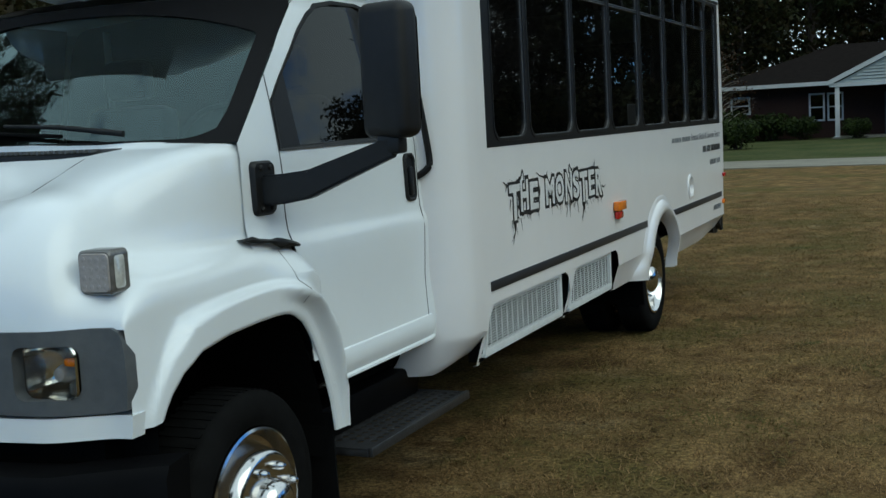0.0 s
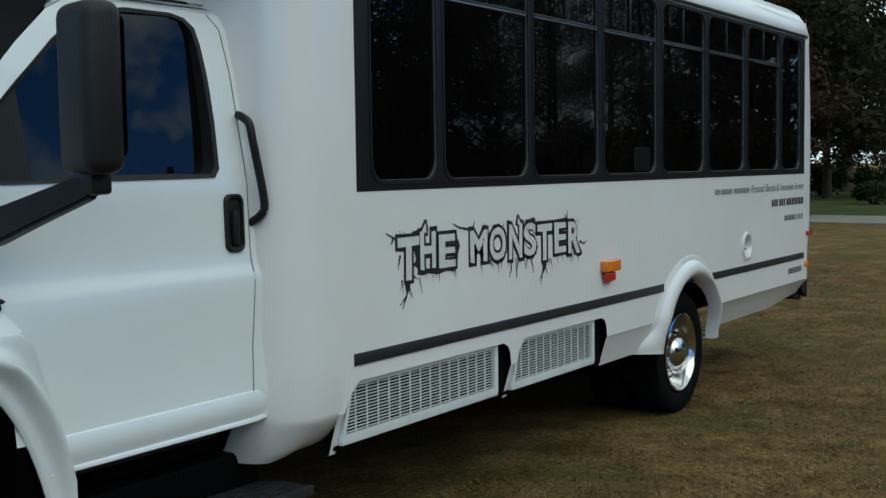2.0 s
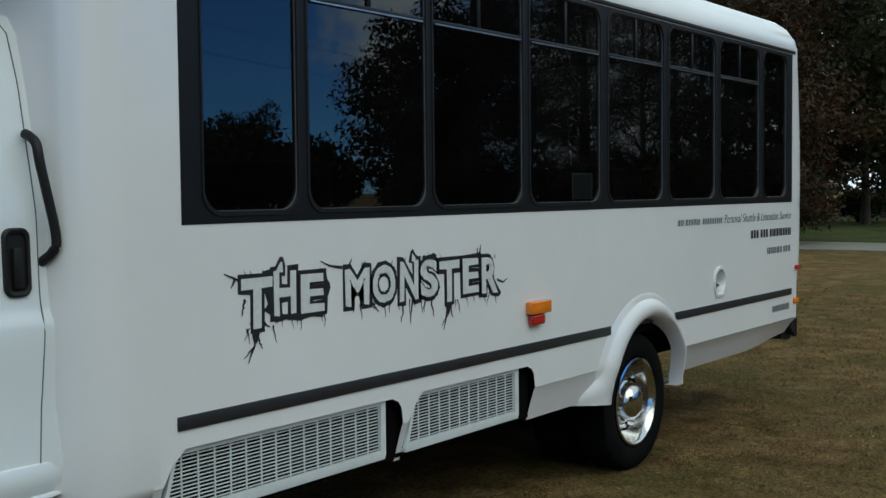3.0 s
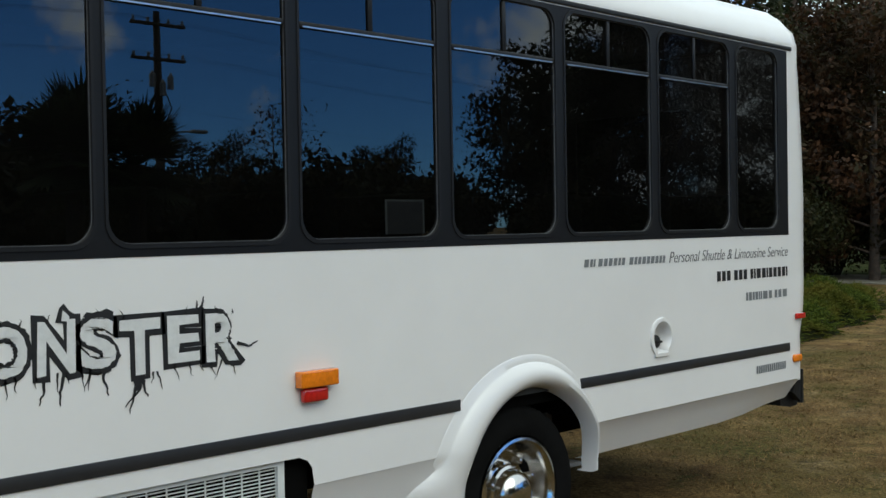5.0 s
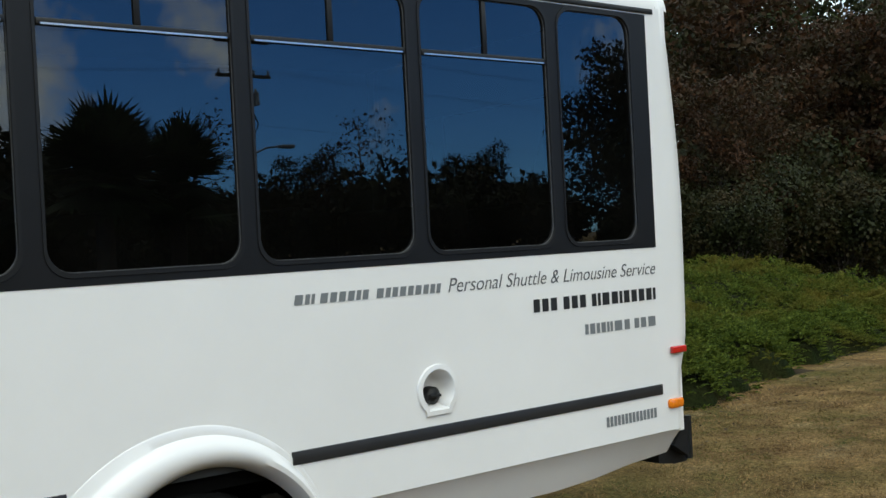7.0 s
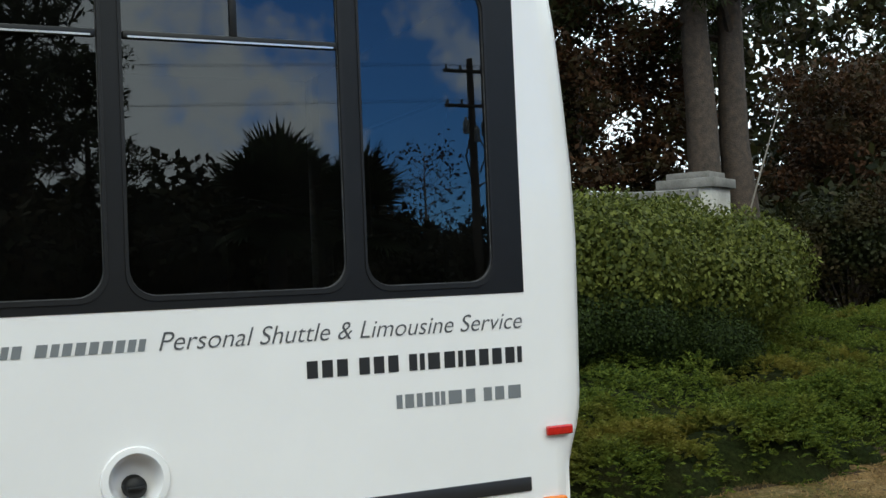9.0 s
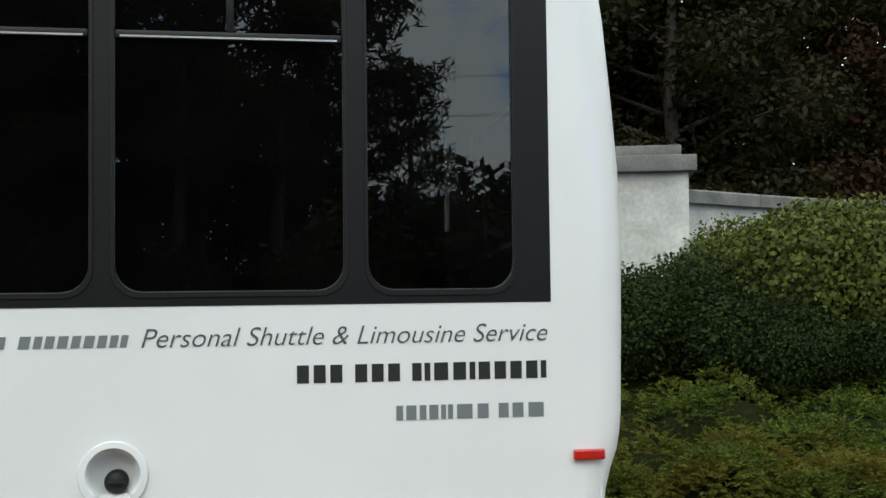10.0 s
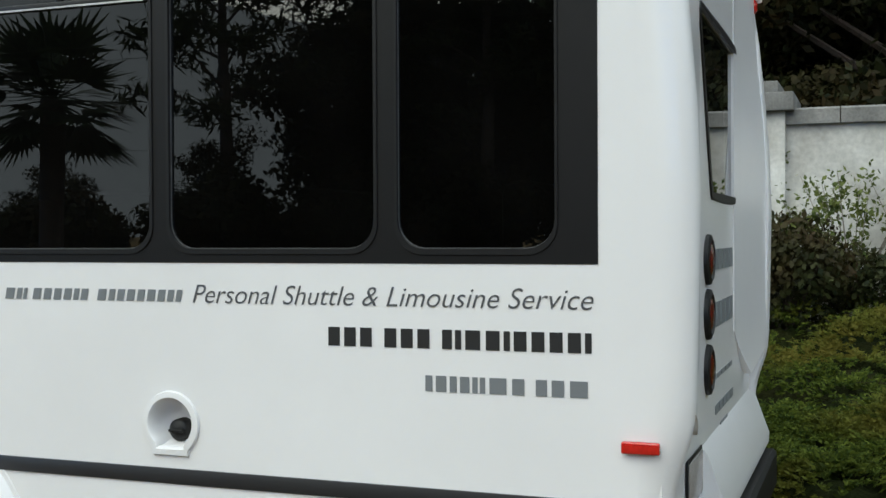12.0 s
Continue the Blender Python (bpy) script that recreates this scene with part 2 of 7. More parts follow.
M_TINT = glass("tinted_glass", (0.13, 0.13, 0.14), 0.0, 1.68)
M_CABGLASS = glass("cab_glass", (0.08, 0.095, 0.095), 0.0, 1.5, (0.86, 0.87, 0.86))
M_SCREEN = glass("windscreen_glass", (0.70, 0.80, 0.79), 0.02, 1.85, (0.70, 0.92, 0.94))
M_LAMPGLASS = glass("lamp_glass", (0.95, 0.95, 0.92), 0.0, 1.3)
M_FRIT = mat("windscreen_border_black", (0.006, 0.006, 0.007), 0.6, spec=0.12, var=0.2, scale=12)

def lawn_mat():
    """Dry thatch: tan and brown straw with olive patches, mottled from a metre down to single stalks."""
    m = bpy.data.materials.new("dry_lawn")
    m.use_nodes = True
    n, l = m.node_tree.nodes, m.node_tree.links
    b = n["Principled BSDF"]
    b.inputs["Roughness"].default_value, b.inputs["Specular IOR Level"].default_value = 0.95, 0.1
    coord = n.new("ShaderNodeTexCoord")

    def noisy(scale, detail, lo, hi, stretch=(1, 1, 1)):
        mp = n.new("ShaderNodeMapping")
        mp.inputs["Scale"].default_value = stretch
        nz = n.new("ShaderNodeTexNoise")
        nz.inputs["Scale"].default_value, nz.inputs["Detail"].default_value = scale, detail
        nz.inputs["Roughness"].default_value = 0.65
        mr = n.new("ShaderNodeMapRange")
        mr.inputs["From Min"].default_value, mr.inputs["From Max"].default_value = lo, hi
        l.new(coord.outputs["Object"], mp.inputs["Vector"])
        l.new(mp.outputs["Vector"], nz.inputs["Vector"])
        l.new(nz.outputs["Fac"], mr.inputs["Value"])
        return mr.outputs["Result"]

    def mixed(kind, fac, one, two):
        mx = n.new("ShaderNodeMixRGB")
        mx.blend_type = kind
        for sock, val in (("Fac", fac), ("Color1", one), ("Color2", two)):
            if isinstance(val, (tuple, float)):
                mx.inputs[sock].default_value = (*val, 1) if isinstance(val, tuple) else val
            else:
                l.new(val, mx.inputs[sock])
        return mx.outputs["Color"]

    straw = mixed('MIX', noisy(2.6, 6, 0.36, 0.66), (0.090, 0.053, 0.020), (0.270, 0.180, 0.076))
    olive = mixed('MIX', noisy(14.0, 4, 0.4, 0.62), (0.060, 0.058, 0.016), (0.132, 0.112, 0.034))
    base = mixed('MIX', noisy(0.55, 7, 0.47, 0.66), straw, olive)
    bald = mixed('MIX', noisy(5.5, 5, 0.42, 0.60), (0.080, 0.060, 0.030), (0.250, 0.185, 0.095))
    base = mixed('MIX', noisy(1.3, 6, 0.56, 0.68), base, bald)
    lush = mixed('MIX', noisy(22.0, 4, 0.4, 0.62), (0.038, 0.048, 0.010), (0.088, 0.092, 0.024))
    base = mixed('MIX', noisy(2.1, 5, 0.60, 0.70, (1.0, 0.8, 1.0)), base, lush)
    fine = mixed('MIX', noisy(34.0, 5, 0.34, 0.66), (0.42, 0.40, 0.38), (1.35, 1.33, 1.28))
    stalk = mixed('MIX', noisy(160.0, 3, 0.35, 0.65, (1.0, 0.35, 1.0)), (0.60, 0.60, 0.60), (1.25, 1.25, 1.25))
    out = mixed('MULTIPLY', 1.0, mixed('MULTIPLY', 1.0, base, fine), stalk)
    l.new(out, b.inputs["Base Color"])
    bp = n.new("ShaderNodeBump")
    bp.inputs["Strength"].default_value, bp.inputs["Distance"].default_value = 0.5, 0.03
    l.new(noisy(45.0, 6, 0.3, 0.7), bp.inputs["Height"])
    l.new(bp.outputs["Normal"], b.inputs["Normal"])
    return m


M_GRASS = lawn_mat()
M_BLADE = leaf_mat("dry_grass_blade", (0.060, 0.036, 0.013), (0.300, 0.190, 0.085), 0.8, accent=(0.090, 0.080, 0.024))
M_LITTER = leaf_mat("dry_leaf_scraps", (0.10, 0.055, 0.022), (0.34, 0.23, 0.12), 0.7)
M_SOIL = mat("bed_soil", (0.035, 0.025, 0.014), 0.95, var=0.5, scale=3, bump=0.8, bscale=40, spec=0.1)
M_CONC = mat("pale_concrete_road", (0.25, 0.235, 0.195), 0.85, spec=0.1, var=0.25, scale=0.7, bump=0.1, bscale=80, fine=0.2)
M_GREEN = mat("green_lawn", (0.031, 0.048, 0.012), 0.95, color2=(0.072, 0.076, 0.028), scale=0.4, fine=0.4, bump=0.5, bscale=50, spec=0.1)
M_STUCCO = mat("white_stucco", (0.60, 0.585, 0.545), 0.85, color2=(0.37, 0.35, 0.315), scale=1.6, fine=0.15, bump=0.15, bscale=120)
M_COPING = mat("grey_coping_stone", (0.24, 0.23, 0.215), 0.85, color2=(0.13, 0.125, 0.115), scale=3, fine=0.2, bump=0.2, bscale=90)
M_BARK = mat("pine_bark", (0.078, 0.054, 0.041), 0.9, color2=(0.032, 0.026, 0.02), scale=7, bump=1.0, bscale=25)
M_PALEBARK = mat("pale_bark", (0.30, 0.27, 0.23), 0.9, var=0.4, scale=12, bump=0.3, bscale=60)
M_PINE = leaf_mat("pine_needles", (0.010, 0.016, 0.006), (0.045, 0.055, 0.018))
M_OAK = leaf_mat("oak_leaves", (0.006, 0.009, 0.003), (0.028, 0.031, 0.009), accent=(0.032, 0.022, 0.007))
M_BROWN = leaf_mat("brown_leaves", (0.012, 0.007, 0.004), (0.075, 0.034, 0.015), accent=(0.028, 0.023, 0.009))
M_SHRUB = leaf_mat("light_shrub_leaves", (0.025, 0.036, 0.006), (0.125, 0.136, 0.026), 0.6)
M_HEDGE = leaf_mat("dark_hedge_leaves", (0.006, 0.011, 0.003), (0.033, 0.050, 0.009), 0.7)
M_COVER = leaf_mat("groundcover_leaves", (0.016, 0.033, 0.004), (0.118, 0.146, 0.020), 0.75, accent=(0.115, 0.098, 0.015))
# near-black green: shade between the groundcover plants, put into the colour
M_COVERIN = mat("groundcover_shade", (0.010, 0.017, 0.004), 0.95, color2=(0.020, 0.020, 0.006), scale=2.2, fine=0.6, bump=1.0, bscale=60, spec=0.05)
M_RUST = leaf_mat("rusty_green_leaves", (0.010, 0.016, 0.005), (0.045, 0.050, 0.017), 0.6, accent=(0.045, 0.026, 0.010))
M_VINE = leaf_mat("vine_leaves", (0.045, 0.066, 0.014), (0.15, 0.17, 0.045), 0.5)
M_PALM = leaf_mat("palmetto_fronds", (0.012, 0.02, 0.008), (0.05, 0.07, 0.03))
M_BRICK = mat("house_brick", (0.050, 0.029, 0.024), 0.9, spec=0.1, color2=(0.042, 0.025, 0.022), scale=6, fine=0.4)
M_SHINGLE = mat("roof_shingle", (0.016, 0.013, 0.012), 0.95, spec=0.03, var=0.4, scale=4, fine=0.4)
M_TRIM = mat("white_trim", (0.55, 0.56, 0.56), 0.6, var=0.1, scale=5)
M_SIDING = mat("pale_siding", (0.34, 0.38, 0.38), 0.6, var=0.12, scale=3)
M_WOODPOLE = mat("pole_wood", (0.08, 0.065, 0.05), 0.9, var=0.4, scale=6)
M_STEELG = mat("galvanised_steel", (0.3, 0.31, 0.32), 0.5, 0.6, var=0.2, scale=10)


# ---- mesh helpers ----
def thing(name, label, category, group="", at=(0, 0, 0), kind=""):
    ob = new(name)
    ob.empty_display_size = 0.2
    ob.location = at
    return tagged(ob, label, category, group, kind)


def finish(bm, name, material, smooth=True, angle=40):
    bmesh.ops.recalc_face_normals(bm, faces=bm.faces[:])
    if smooth:
        for f in bm.faces:
            f.smooth = True
        lim = radians(angle)
        for e in bm.edges:
            if len(e.link_faces) == 2 and e.calc_face_angle(0) > lim:
                e.smooth = False
    me = bpy.data.meshes.new(name)
    bm.to_mesh(me)
    bm.free()
    me.materials.append(material)
    return me


def facing(me, d):
    """Turns a pane's faces so that they look along d."""
    d = Vector(d)
    for p in me.polygons:
        if p.normal.dot(d) < 0:
            p.flip()
    me.update()
    return me


def part(name, bm, material, parent=None, label="", smooth=True, angle=40):
    """Links a bmesh as one mesh object under a thing or part, its geometry given in world metres."""
    ob = new(name, finish(bm, name, material, smooth, angle))
    if parent is not None:
        ob.parent = parent
        bpy_loc = Vector((0, 0, 0))
        p = parent
        while p is not None:
            bpy_loc += p.location
            p = p.parent
        ob.location = -bpy_loc
    if label:
        ob["label"] = label
    return ob


def box(bm, x0, x1, y0, y1, z0, z1, bevel=0.0, seg=2):
    r = bmesh.ops.create_cube(bm, size=1)
    vs = r["verts"]
    bmesh.ops.transform(bm, matrix=Matrix.Translation(((x0 + x1) / 2, (y0 + y1) / 2, (z0 + z1) / 2)) @ Matrix.Diagonal((x1 - x0, y1 - y0, z1 - z0, 1)), verts=vs)
    if bevel:
        es = list({e for v in vs for e in v.link_edges})
        bmesh.ops.bevel(bm, geom=es, offset=bevel, segments=seg, affect='EDGES', profile=0.5)
    return bm


def loft(bm, rings, closed=True, caps=True):
    vr = [[bm.verts.new(p) for p in ring] for ring in rings]
    n = len(vr[0])
    for a, b in zip(vr, vr[1:]):
        for i in range(n if closed else n - 1):
            j = (i + 1) % n
            bm.faces.new((a[i], a[j], b[j], b[i]))
    if caps and closed:
        bm.faces.new(vr[0][::-1])
        bm.faces.new(vr[-1])
    return bm


def tube(bm, pts, radii, seg=8, caps=True):
    rings = []
    pts = [Vector(p) for p in pts]
    up = Vector((0.13, 0.31, 0.94))
    for i, p in enumerate(pts):
        d = (pts[min(i + 1, len(pts) - 1)] - pts[max(i - 1, 0)]).normalized()
        a = d.cross(up)
        if a.length < 1e-3:
            a = d.cross(Vector((1, 0, 0)))
        a.normalize()
        b = d.cross(a)
        r = radii[i] if hasattr(radii, "__len__") else radii
        rings.append([p + r * (math.cos(2 * math.pi * k / seg) * a + math.sin(2 * math.pi * k / seg) * b) for k in range(seg)])
    return loft(bm, rings, True, caps)


def lathe(bm, profile, centre, axis="x", seg=40):
    """Turns (offset along the axis, radius) pairs round an axis through centre."""
    cx, cy, cz = centre
    rings = []
    for o, r in profile:
        ring = []
        for k in range(seg):
            a = 2 * math.pi * k / seg
            c, s = r * math.cos(a), r * math.sin(a)
            ring.append((cx + o, cy + c, cz + s) if axis == "x" else (cx + c, cy + o, cz + s) if axis == "y" else (cx + c, cy + s, cz + o))
        rings.append(ring)
    return loft(bm, rings, True, False)


def sheet(bm, outline, holes, to3d):
    """A flat outline with holes, filled and laid into space by to3d(u, v)."""
    es = []
    for loop in [outline, *holes]:
        vs = [bm.verts.new((u, v, 0)) for u, v in loop]
        es += [bm.edges.new((vs[i], vs[(i + 1) % len(vs)])) for i in range(len(vs))]
    bmesh.ops.triangle_fill(bm, edges=es, use_beauty=True, use_dissolve=False)
    for v in bm.verts:
        v.co = to3d(v.co.x, v.co.y)
    return bm


def thicken(bm, direction):
    """Gives a sheet depth along a direction."""
    d = Vector(direction)
    r = bmesh.ops.extrude_face_region(bm, geom=bm.faces[:])
    bmesh.ops.translate(bm, vec=d, verts=[g for g in r["geom"] if isinstance(g, bmesh.types.BMVert)])
    return bm


def rrect(u0, u1, v0, v1, r, seg=6):
    out = []
    for cu, cv, a0 in ((u1 - r, v1 - r, 0), (u0 + r, v1 - r, 90), (u0 + r, v0 + r, 180), (u1 - r, v0 + r, 270)):
        for k in range(seg + 1):
            a = radians(a0 + 90 * k / seg)
            out.append((cu + r * math.cos(a), cv + r * math.sin(a)))
    return out


def sweep_frame(bm, loop, x0, width, depth):
    """A raised frame round a closed (y, z) loop in the plane x = x0."""
    n = len(loop)
    cy, cz = sum(p[0] for p in loop) / n, sum(p[1] for p in loop) / n
    sec = ((0, 0), (depth, 0.15), (depth, 0.8), (0, 1))
    rings = []
    for y, z in loop:
        v = Vector((y - cy, z - cz)).normalized()
        rings.append([(x0 + dx, y + v.x * width * k, z + v.y * width * k) for dx, k in sec])
    return loft(bm, rings + rings[:1], False, False)


def text_mesh(body, name, material, size, bold=0.0, shear=0.0, depth=0.0006):
    cu = bpy.data.curves.new(name, 'FONT')
    cu.body, cu.size, cu.offset, cu.shear, cu.extrude = body, size, bold, shear, depth
    tmp = bpy.data.objects.new(name, cu)
    scene.collection.objects.link(tmp)
    dg = bpy.context.evaluated_depsgraph_get()
    me = bpy.data.meshes.new_from_object(tmp.evaluated_get(dg))
    bpy.data.objects.remove(tmp)
    bpy.data.curves.remove(cu)
    me.name = name
    me.materials.clear()
    me.materials.append(material)
    return me


def on_side(me, x, y0, y1, z0, z1):
    """Lays a flat text mesh on the bus side: u along y, v along z, fitted to a box."""
    us = [v.co.x for v in me.vertices]
    vs = [v.co.y for v in me.vertices]
    su, sv = (y1 - y0) / (max(us) - min(us)), (z1 - z0) / (max(vs) - min(vs))
    u0, v0 = min(us), min(vs)
    for v in me.vertices:
        u, w, d = v.co
        v.co = (x + d, y0 + (u - u0) * su, z0 + (w - v0) * sv)
    return me


def hand_cut(me, amount):
    """Shifts the corners of a lettering mesh a little, as if cut by hand."""
    for v in me.vertices:
        r = random.Random(int(v.co.y * 2000) * 7919 + int(v.co.z * 2000))
        v.co.y += r.uniform(-amount, amount)
        v.co.z += r.uniform(-amount, amount)
    return me


def link_part(name, me, parent, label=""):
    ob = new(name, me)
    ob.parent = parent
    ob.location = -parent.location
    if label:
        ob["label"] = label
    return ob


def smooth01(t):
    t = min(1.0, max(0.0, t))
    return t * t * (3 - 2 * t)


# ---- ground, road, bed ----
BED = ((-40, -3.4), (8, -3.3), (12, -3.15), (13.9, -3.05), (16, -3.1), (19, -4.0), (22.5, -4.6), (26.7, -6.0), (30, -8.0), (34, -12.0))


def bed_edge(y):
    for (y0, x0), (y1, x1) in zip(BED, BED[1:]):
        if y0 <= y <= y1:
            return x0 + (x1 - x0) * (y - y0) / (y1 - y0)
    return BED[0][1] if y < BED[0][0] else -60.0


def height(x, y):
    """The lawn is level; the planted bed swells gently towards the garden wall."""
    inside = bed_edge(y) - x
    if inside <= 0 or y > 33:
        return 0.0
    far = 1 - smooth01((inside - 14) / 10)
    ends = smooth01((y + 6) / 8) * (1 - smooth01((y - 26) / 7))
    return 0.55 * smooth01(inside / 4.5) * far * ends


def axis_steps(lo, hi, fine0, fine1, step):
    out, v = [], fine0
    while v <= fine1:
        out.append(v)
        v += step
    a, s = fine0, step
    while a > lo:
        s *= 1.6
        a -= s
        out.insert(0, max(a, lo))
    a, s = out[-1], step
    while a < hi:
        s *= 1.6
        a += s
        out.append(min(a, hi))
    return out


gx, gy = axis_steps(-1500, 1500, -20, 8, 0.5), axis_steps(-1500, 1500, -4, 34, 0.5)
verts = [(x, y, height(x, y) + 0.012 * noise.noise((x * 0.7, y * 0.7, 0)) * (abs(x) < 40 and abs(y) < 60)) for y in gy for x in gx]
nx = len(gx)
faces = [(j * nx + i, j * nx + i + 1, (j + 1) * nx + i + 1, (j + 1) * nx + i) for j in range(len(gy) - 1) for i in range(nx - 1)]
gm = bpy.data.meshes.new("ground")
gm.from_pydata(verts, [], faces)
gm.materials.append(M_GRASS)
gm.materials.append(M_SOIL)
for p in gm.polygons:
    p.use_smooth = True
    c = p.center
    p.material_index = 1 if (c.x < bed_edge(c.y) - 0.1 and c.y < 32 and c.x > -30 and c.y > -30) else 0
tagged(new("ground", gm), "dry tan winter lawn with green patches", "lawn", kind="structure")


def flat_slab(name, pts, z, material, label, category):
    bm = bmesh.new()
    vs = [bm.verts.new((x, y, 0)) for x, y in pts]
    bm.faces.new(vs)
    thicken(bm, (0, 0, z))
    return tagged(part(name, bm, material, smooth=False), label, category, kind="structure")


flat_slab("road", ((-90, 39.2), (90, 26.2), (90, 30.4), (-90, 43.6)), 0.03, M_CONC, "pale concrete lane crossing beyond the lawn", "road")
flat_slab("far_lawn", ((-90, 43.75), (90, 30.55), (90, 75), (-90, 88)), 0.02, M_GREEN, "green lawn in front of the brick house", "lawn")

# ---- the bus ----
SX, CX = 0.03, -1.19
OX2 = 2 * CX - SX
bus = thing("shuttle_bus", "white shuttle bus with black tinted windows parked on dry lawn", "bus", at=(CX, 7.0, 0))
BAND = (5.262, 11.235, 1.556, 2.662)
WINS = ((5.362, 5.838), (5.897, 6.648), (6.697, 7.432), (7.494, 8.224), (8.308, 9.008), (9.080, 9.787), (9.857, 10.566), (10.637, 11.116))
GB, GT, SASH = 1.598, 2.640, 2.400
ARCH_Y, ARCH_Z, ARCH_R = 8.84, 0.44, 0.50
FY, FZ = 9.857, 1.045
CREASE, SKIRT = 0.676, 0.492


def arc(cy, cz, r, a0, a1, n):
    return [(cy + r * math.cos(radians(a0 + (a1 - a0) * k / n)), cz + r * math.sin(radians(a0 + (a1 - a0) * k / n))) for k in range(n + 1)]


def mirror_x(bm):
    """Adds the same faces on the far side of the bus's middle."""
    r = bmesh.ops.duplicate(bm, geom=bm.verts[:] + bm.edges[:] + bm.faces[:])
    for g in r["geom"]:
        if isinstance(g, bmesh.types.BMVert):
            g.co.x = 2 * CX - g.co.x
    return bm


# side panel above the crease, with the window opening, wheel arch and the tops of the two grille openings
a_lo = math.degrees(math.asin((CREASE - ARCH_Z) / ARCH_R))
low = [(5.12, CREASE), (5.12, 2.70), (11.34, 2.70), (11.34, CREASE)]
low += arc(ARCH_Y, ARCH_Z, ARCH_R, a_lo, 180 - a_lo, 20)
low += [(7.53, CREASE), (7.52, 0.745), (7.50, 0.772), (7.46, 0.79), (6.60, 0.79), (6.545, 0.74), (6.50, CREASE)]
low += [(6.46, CREASE), (6.45, 0.745), (6.43, 0.772), (6.39, 0.79), (5.26, 0.79), (5.20, 0.74), (5.16, CREASE)]
bm = bmesh.new()
sheet(bm, low, [[(BAND[0], BAND[2]), (BAND[1], BAND[2]), (BAND[1], BAND[3]), (BAND[0], BAND[3])], arc(FY, FZ, 0.09, -52, 232, 16)], lambda u, v: (SX, u, v))
part("side_panel", bm, M_WHITE, bus, smooth=False)
bm = bmesh.new()
sheet(bm, [(5.12, 0.56), (5.12, 2.70), (11.30, 2.70), (11.30, 0.56)], [], lambda u, v: (OX2, u, v))
part("far_side_panel", bm, M_WHITE, bus, smooth=False)

# skirt that tucks under below the crease
for y0, y1, nm in ((5.12, 5.16, "a"), (6.46, 6.50, "b"), (7.53, 8.36, "c"), (9.29, 11.36, "d")):
    bm = bmesh.new()
    rings = []
    for k in range(9):
        y = y0 + (y1 - y0) * k / 8
        drop = SKIRT + (0.055 * smooth01((y - 10.6) / 0.75) if nm == "d" else 0.012)
        rings.append([(SX - d * (1.0 if nm == "d" else 0.55), y, z) for d, z in ((0, CREASE + 0.001), (0.014, CREASE - 0.014), (0.055, (CREASE + drop) / 2), (0.10, drop), (0.14, drop - 0.005))])
    loft(bm, rings, False)
    part("skirt", bm, M_WHITE, bus)

# roof with rounded shoulders, front to back
def roof_section(y, lift=0.0, pull=0.0):
    half = [(SX - pull, 2.70), (SX - pull, 2.715), (SX - 0.02 - pull, 2.79), (SX - 0.07 - pull, 2.86 + lift), (SX - 0.16 - pull, 2.925 + lift), (SX - 0.32 - pull, 2.985 + lift), (SX - 0.7, 3.03 + lift), (CX, 3.05 + lift)]
    return [(x, y, z) for x, z in half] + [(2 * CX - x, y, z) for x, z in half[-2::-1]]


bm = bmesh.new()
loft(bm, [roof_section(5.12), roof_section(8.0), roof_section(11.30), roof_section(11.40, -0.02, 0.02), roof_section(11.46, -0.08, 0.05)], False)
part("roof", bm, M_WHITE, bus)
bm = bmesh.new()
box(bm, SX - 0.003, SX + 0.008, 5.14, 11.29, 2.668, 2.692, 0.003)
part("drip_rail", bm, M_FRAME, bus, "dark drip rail above the windows")

def refine_loop(loop, step):
    """Adds points along the edges of a flat outline."""
    out = []
    for (a, b), (c, d) in zip(loop, loop[1:] + loop[:1]):
        n = max(1, int(math.hypot(c - a, d - b) / step))
        out += [(a + (c - a) * k / n, b + (d - b) * k / n) for k in range(n)]
    return out


# rear corner posts: rounded fins beside the recessed rear wall
def post_ring(z, yend, inset):
    inset += 0.0008
    return [(SX - inset, 11.32, z), (SX - inset, 11.342, z), (SX - inset, max(11.344, yend - 0.10), z), (SX - inset - 0.012, max(11.348, yend - 0.045), z), (SX - inset - 0.04, yend - 0.012, z), (SX - inset - 0.075, yend, z), (SX - inset - 0.115, yend - 0.01, z), (SX - inset - 0.135, 11.40, z), (SX - inset - 0.135, 11.32, z)]


for side in (0, 1):
    bm = bmesh.new()
    loft(bm, [post_ring(z, ye, i) for z, ye, i in ((0.60, 11.395, 0.07), (0.64, 11.405, 0.045), (0.672, 11.412, 0.0), (0.80, 11.422, 0), (0.88, 11.427, 0), (0.94, 11.435, 0), (1.0, 11.451, 0), (1.066, 11.474, 0), (1.12, 11.485, 0), (1.19, 11.491, 0), (1.4, 11.496, 0), (1.75, 11.503, 0), (2.0, 11.494, 0), (2.25, 11.474, 0), (2.5, 11.450, 0), (2.70, 11.42, 0.0), (2.78, 11.41, 0.03), (2.83, 11.40, 0.06))])
    if side:
        for v in bm.verts:
            v.co.x = 2 * CX - v.co.x
    part("rear_corner_post", bm, M_WHITE, bus)
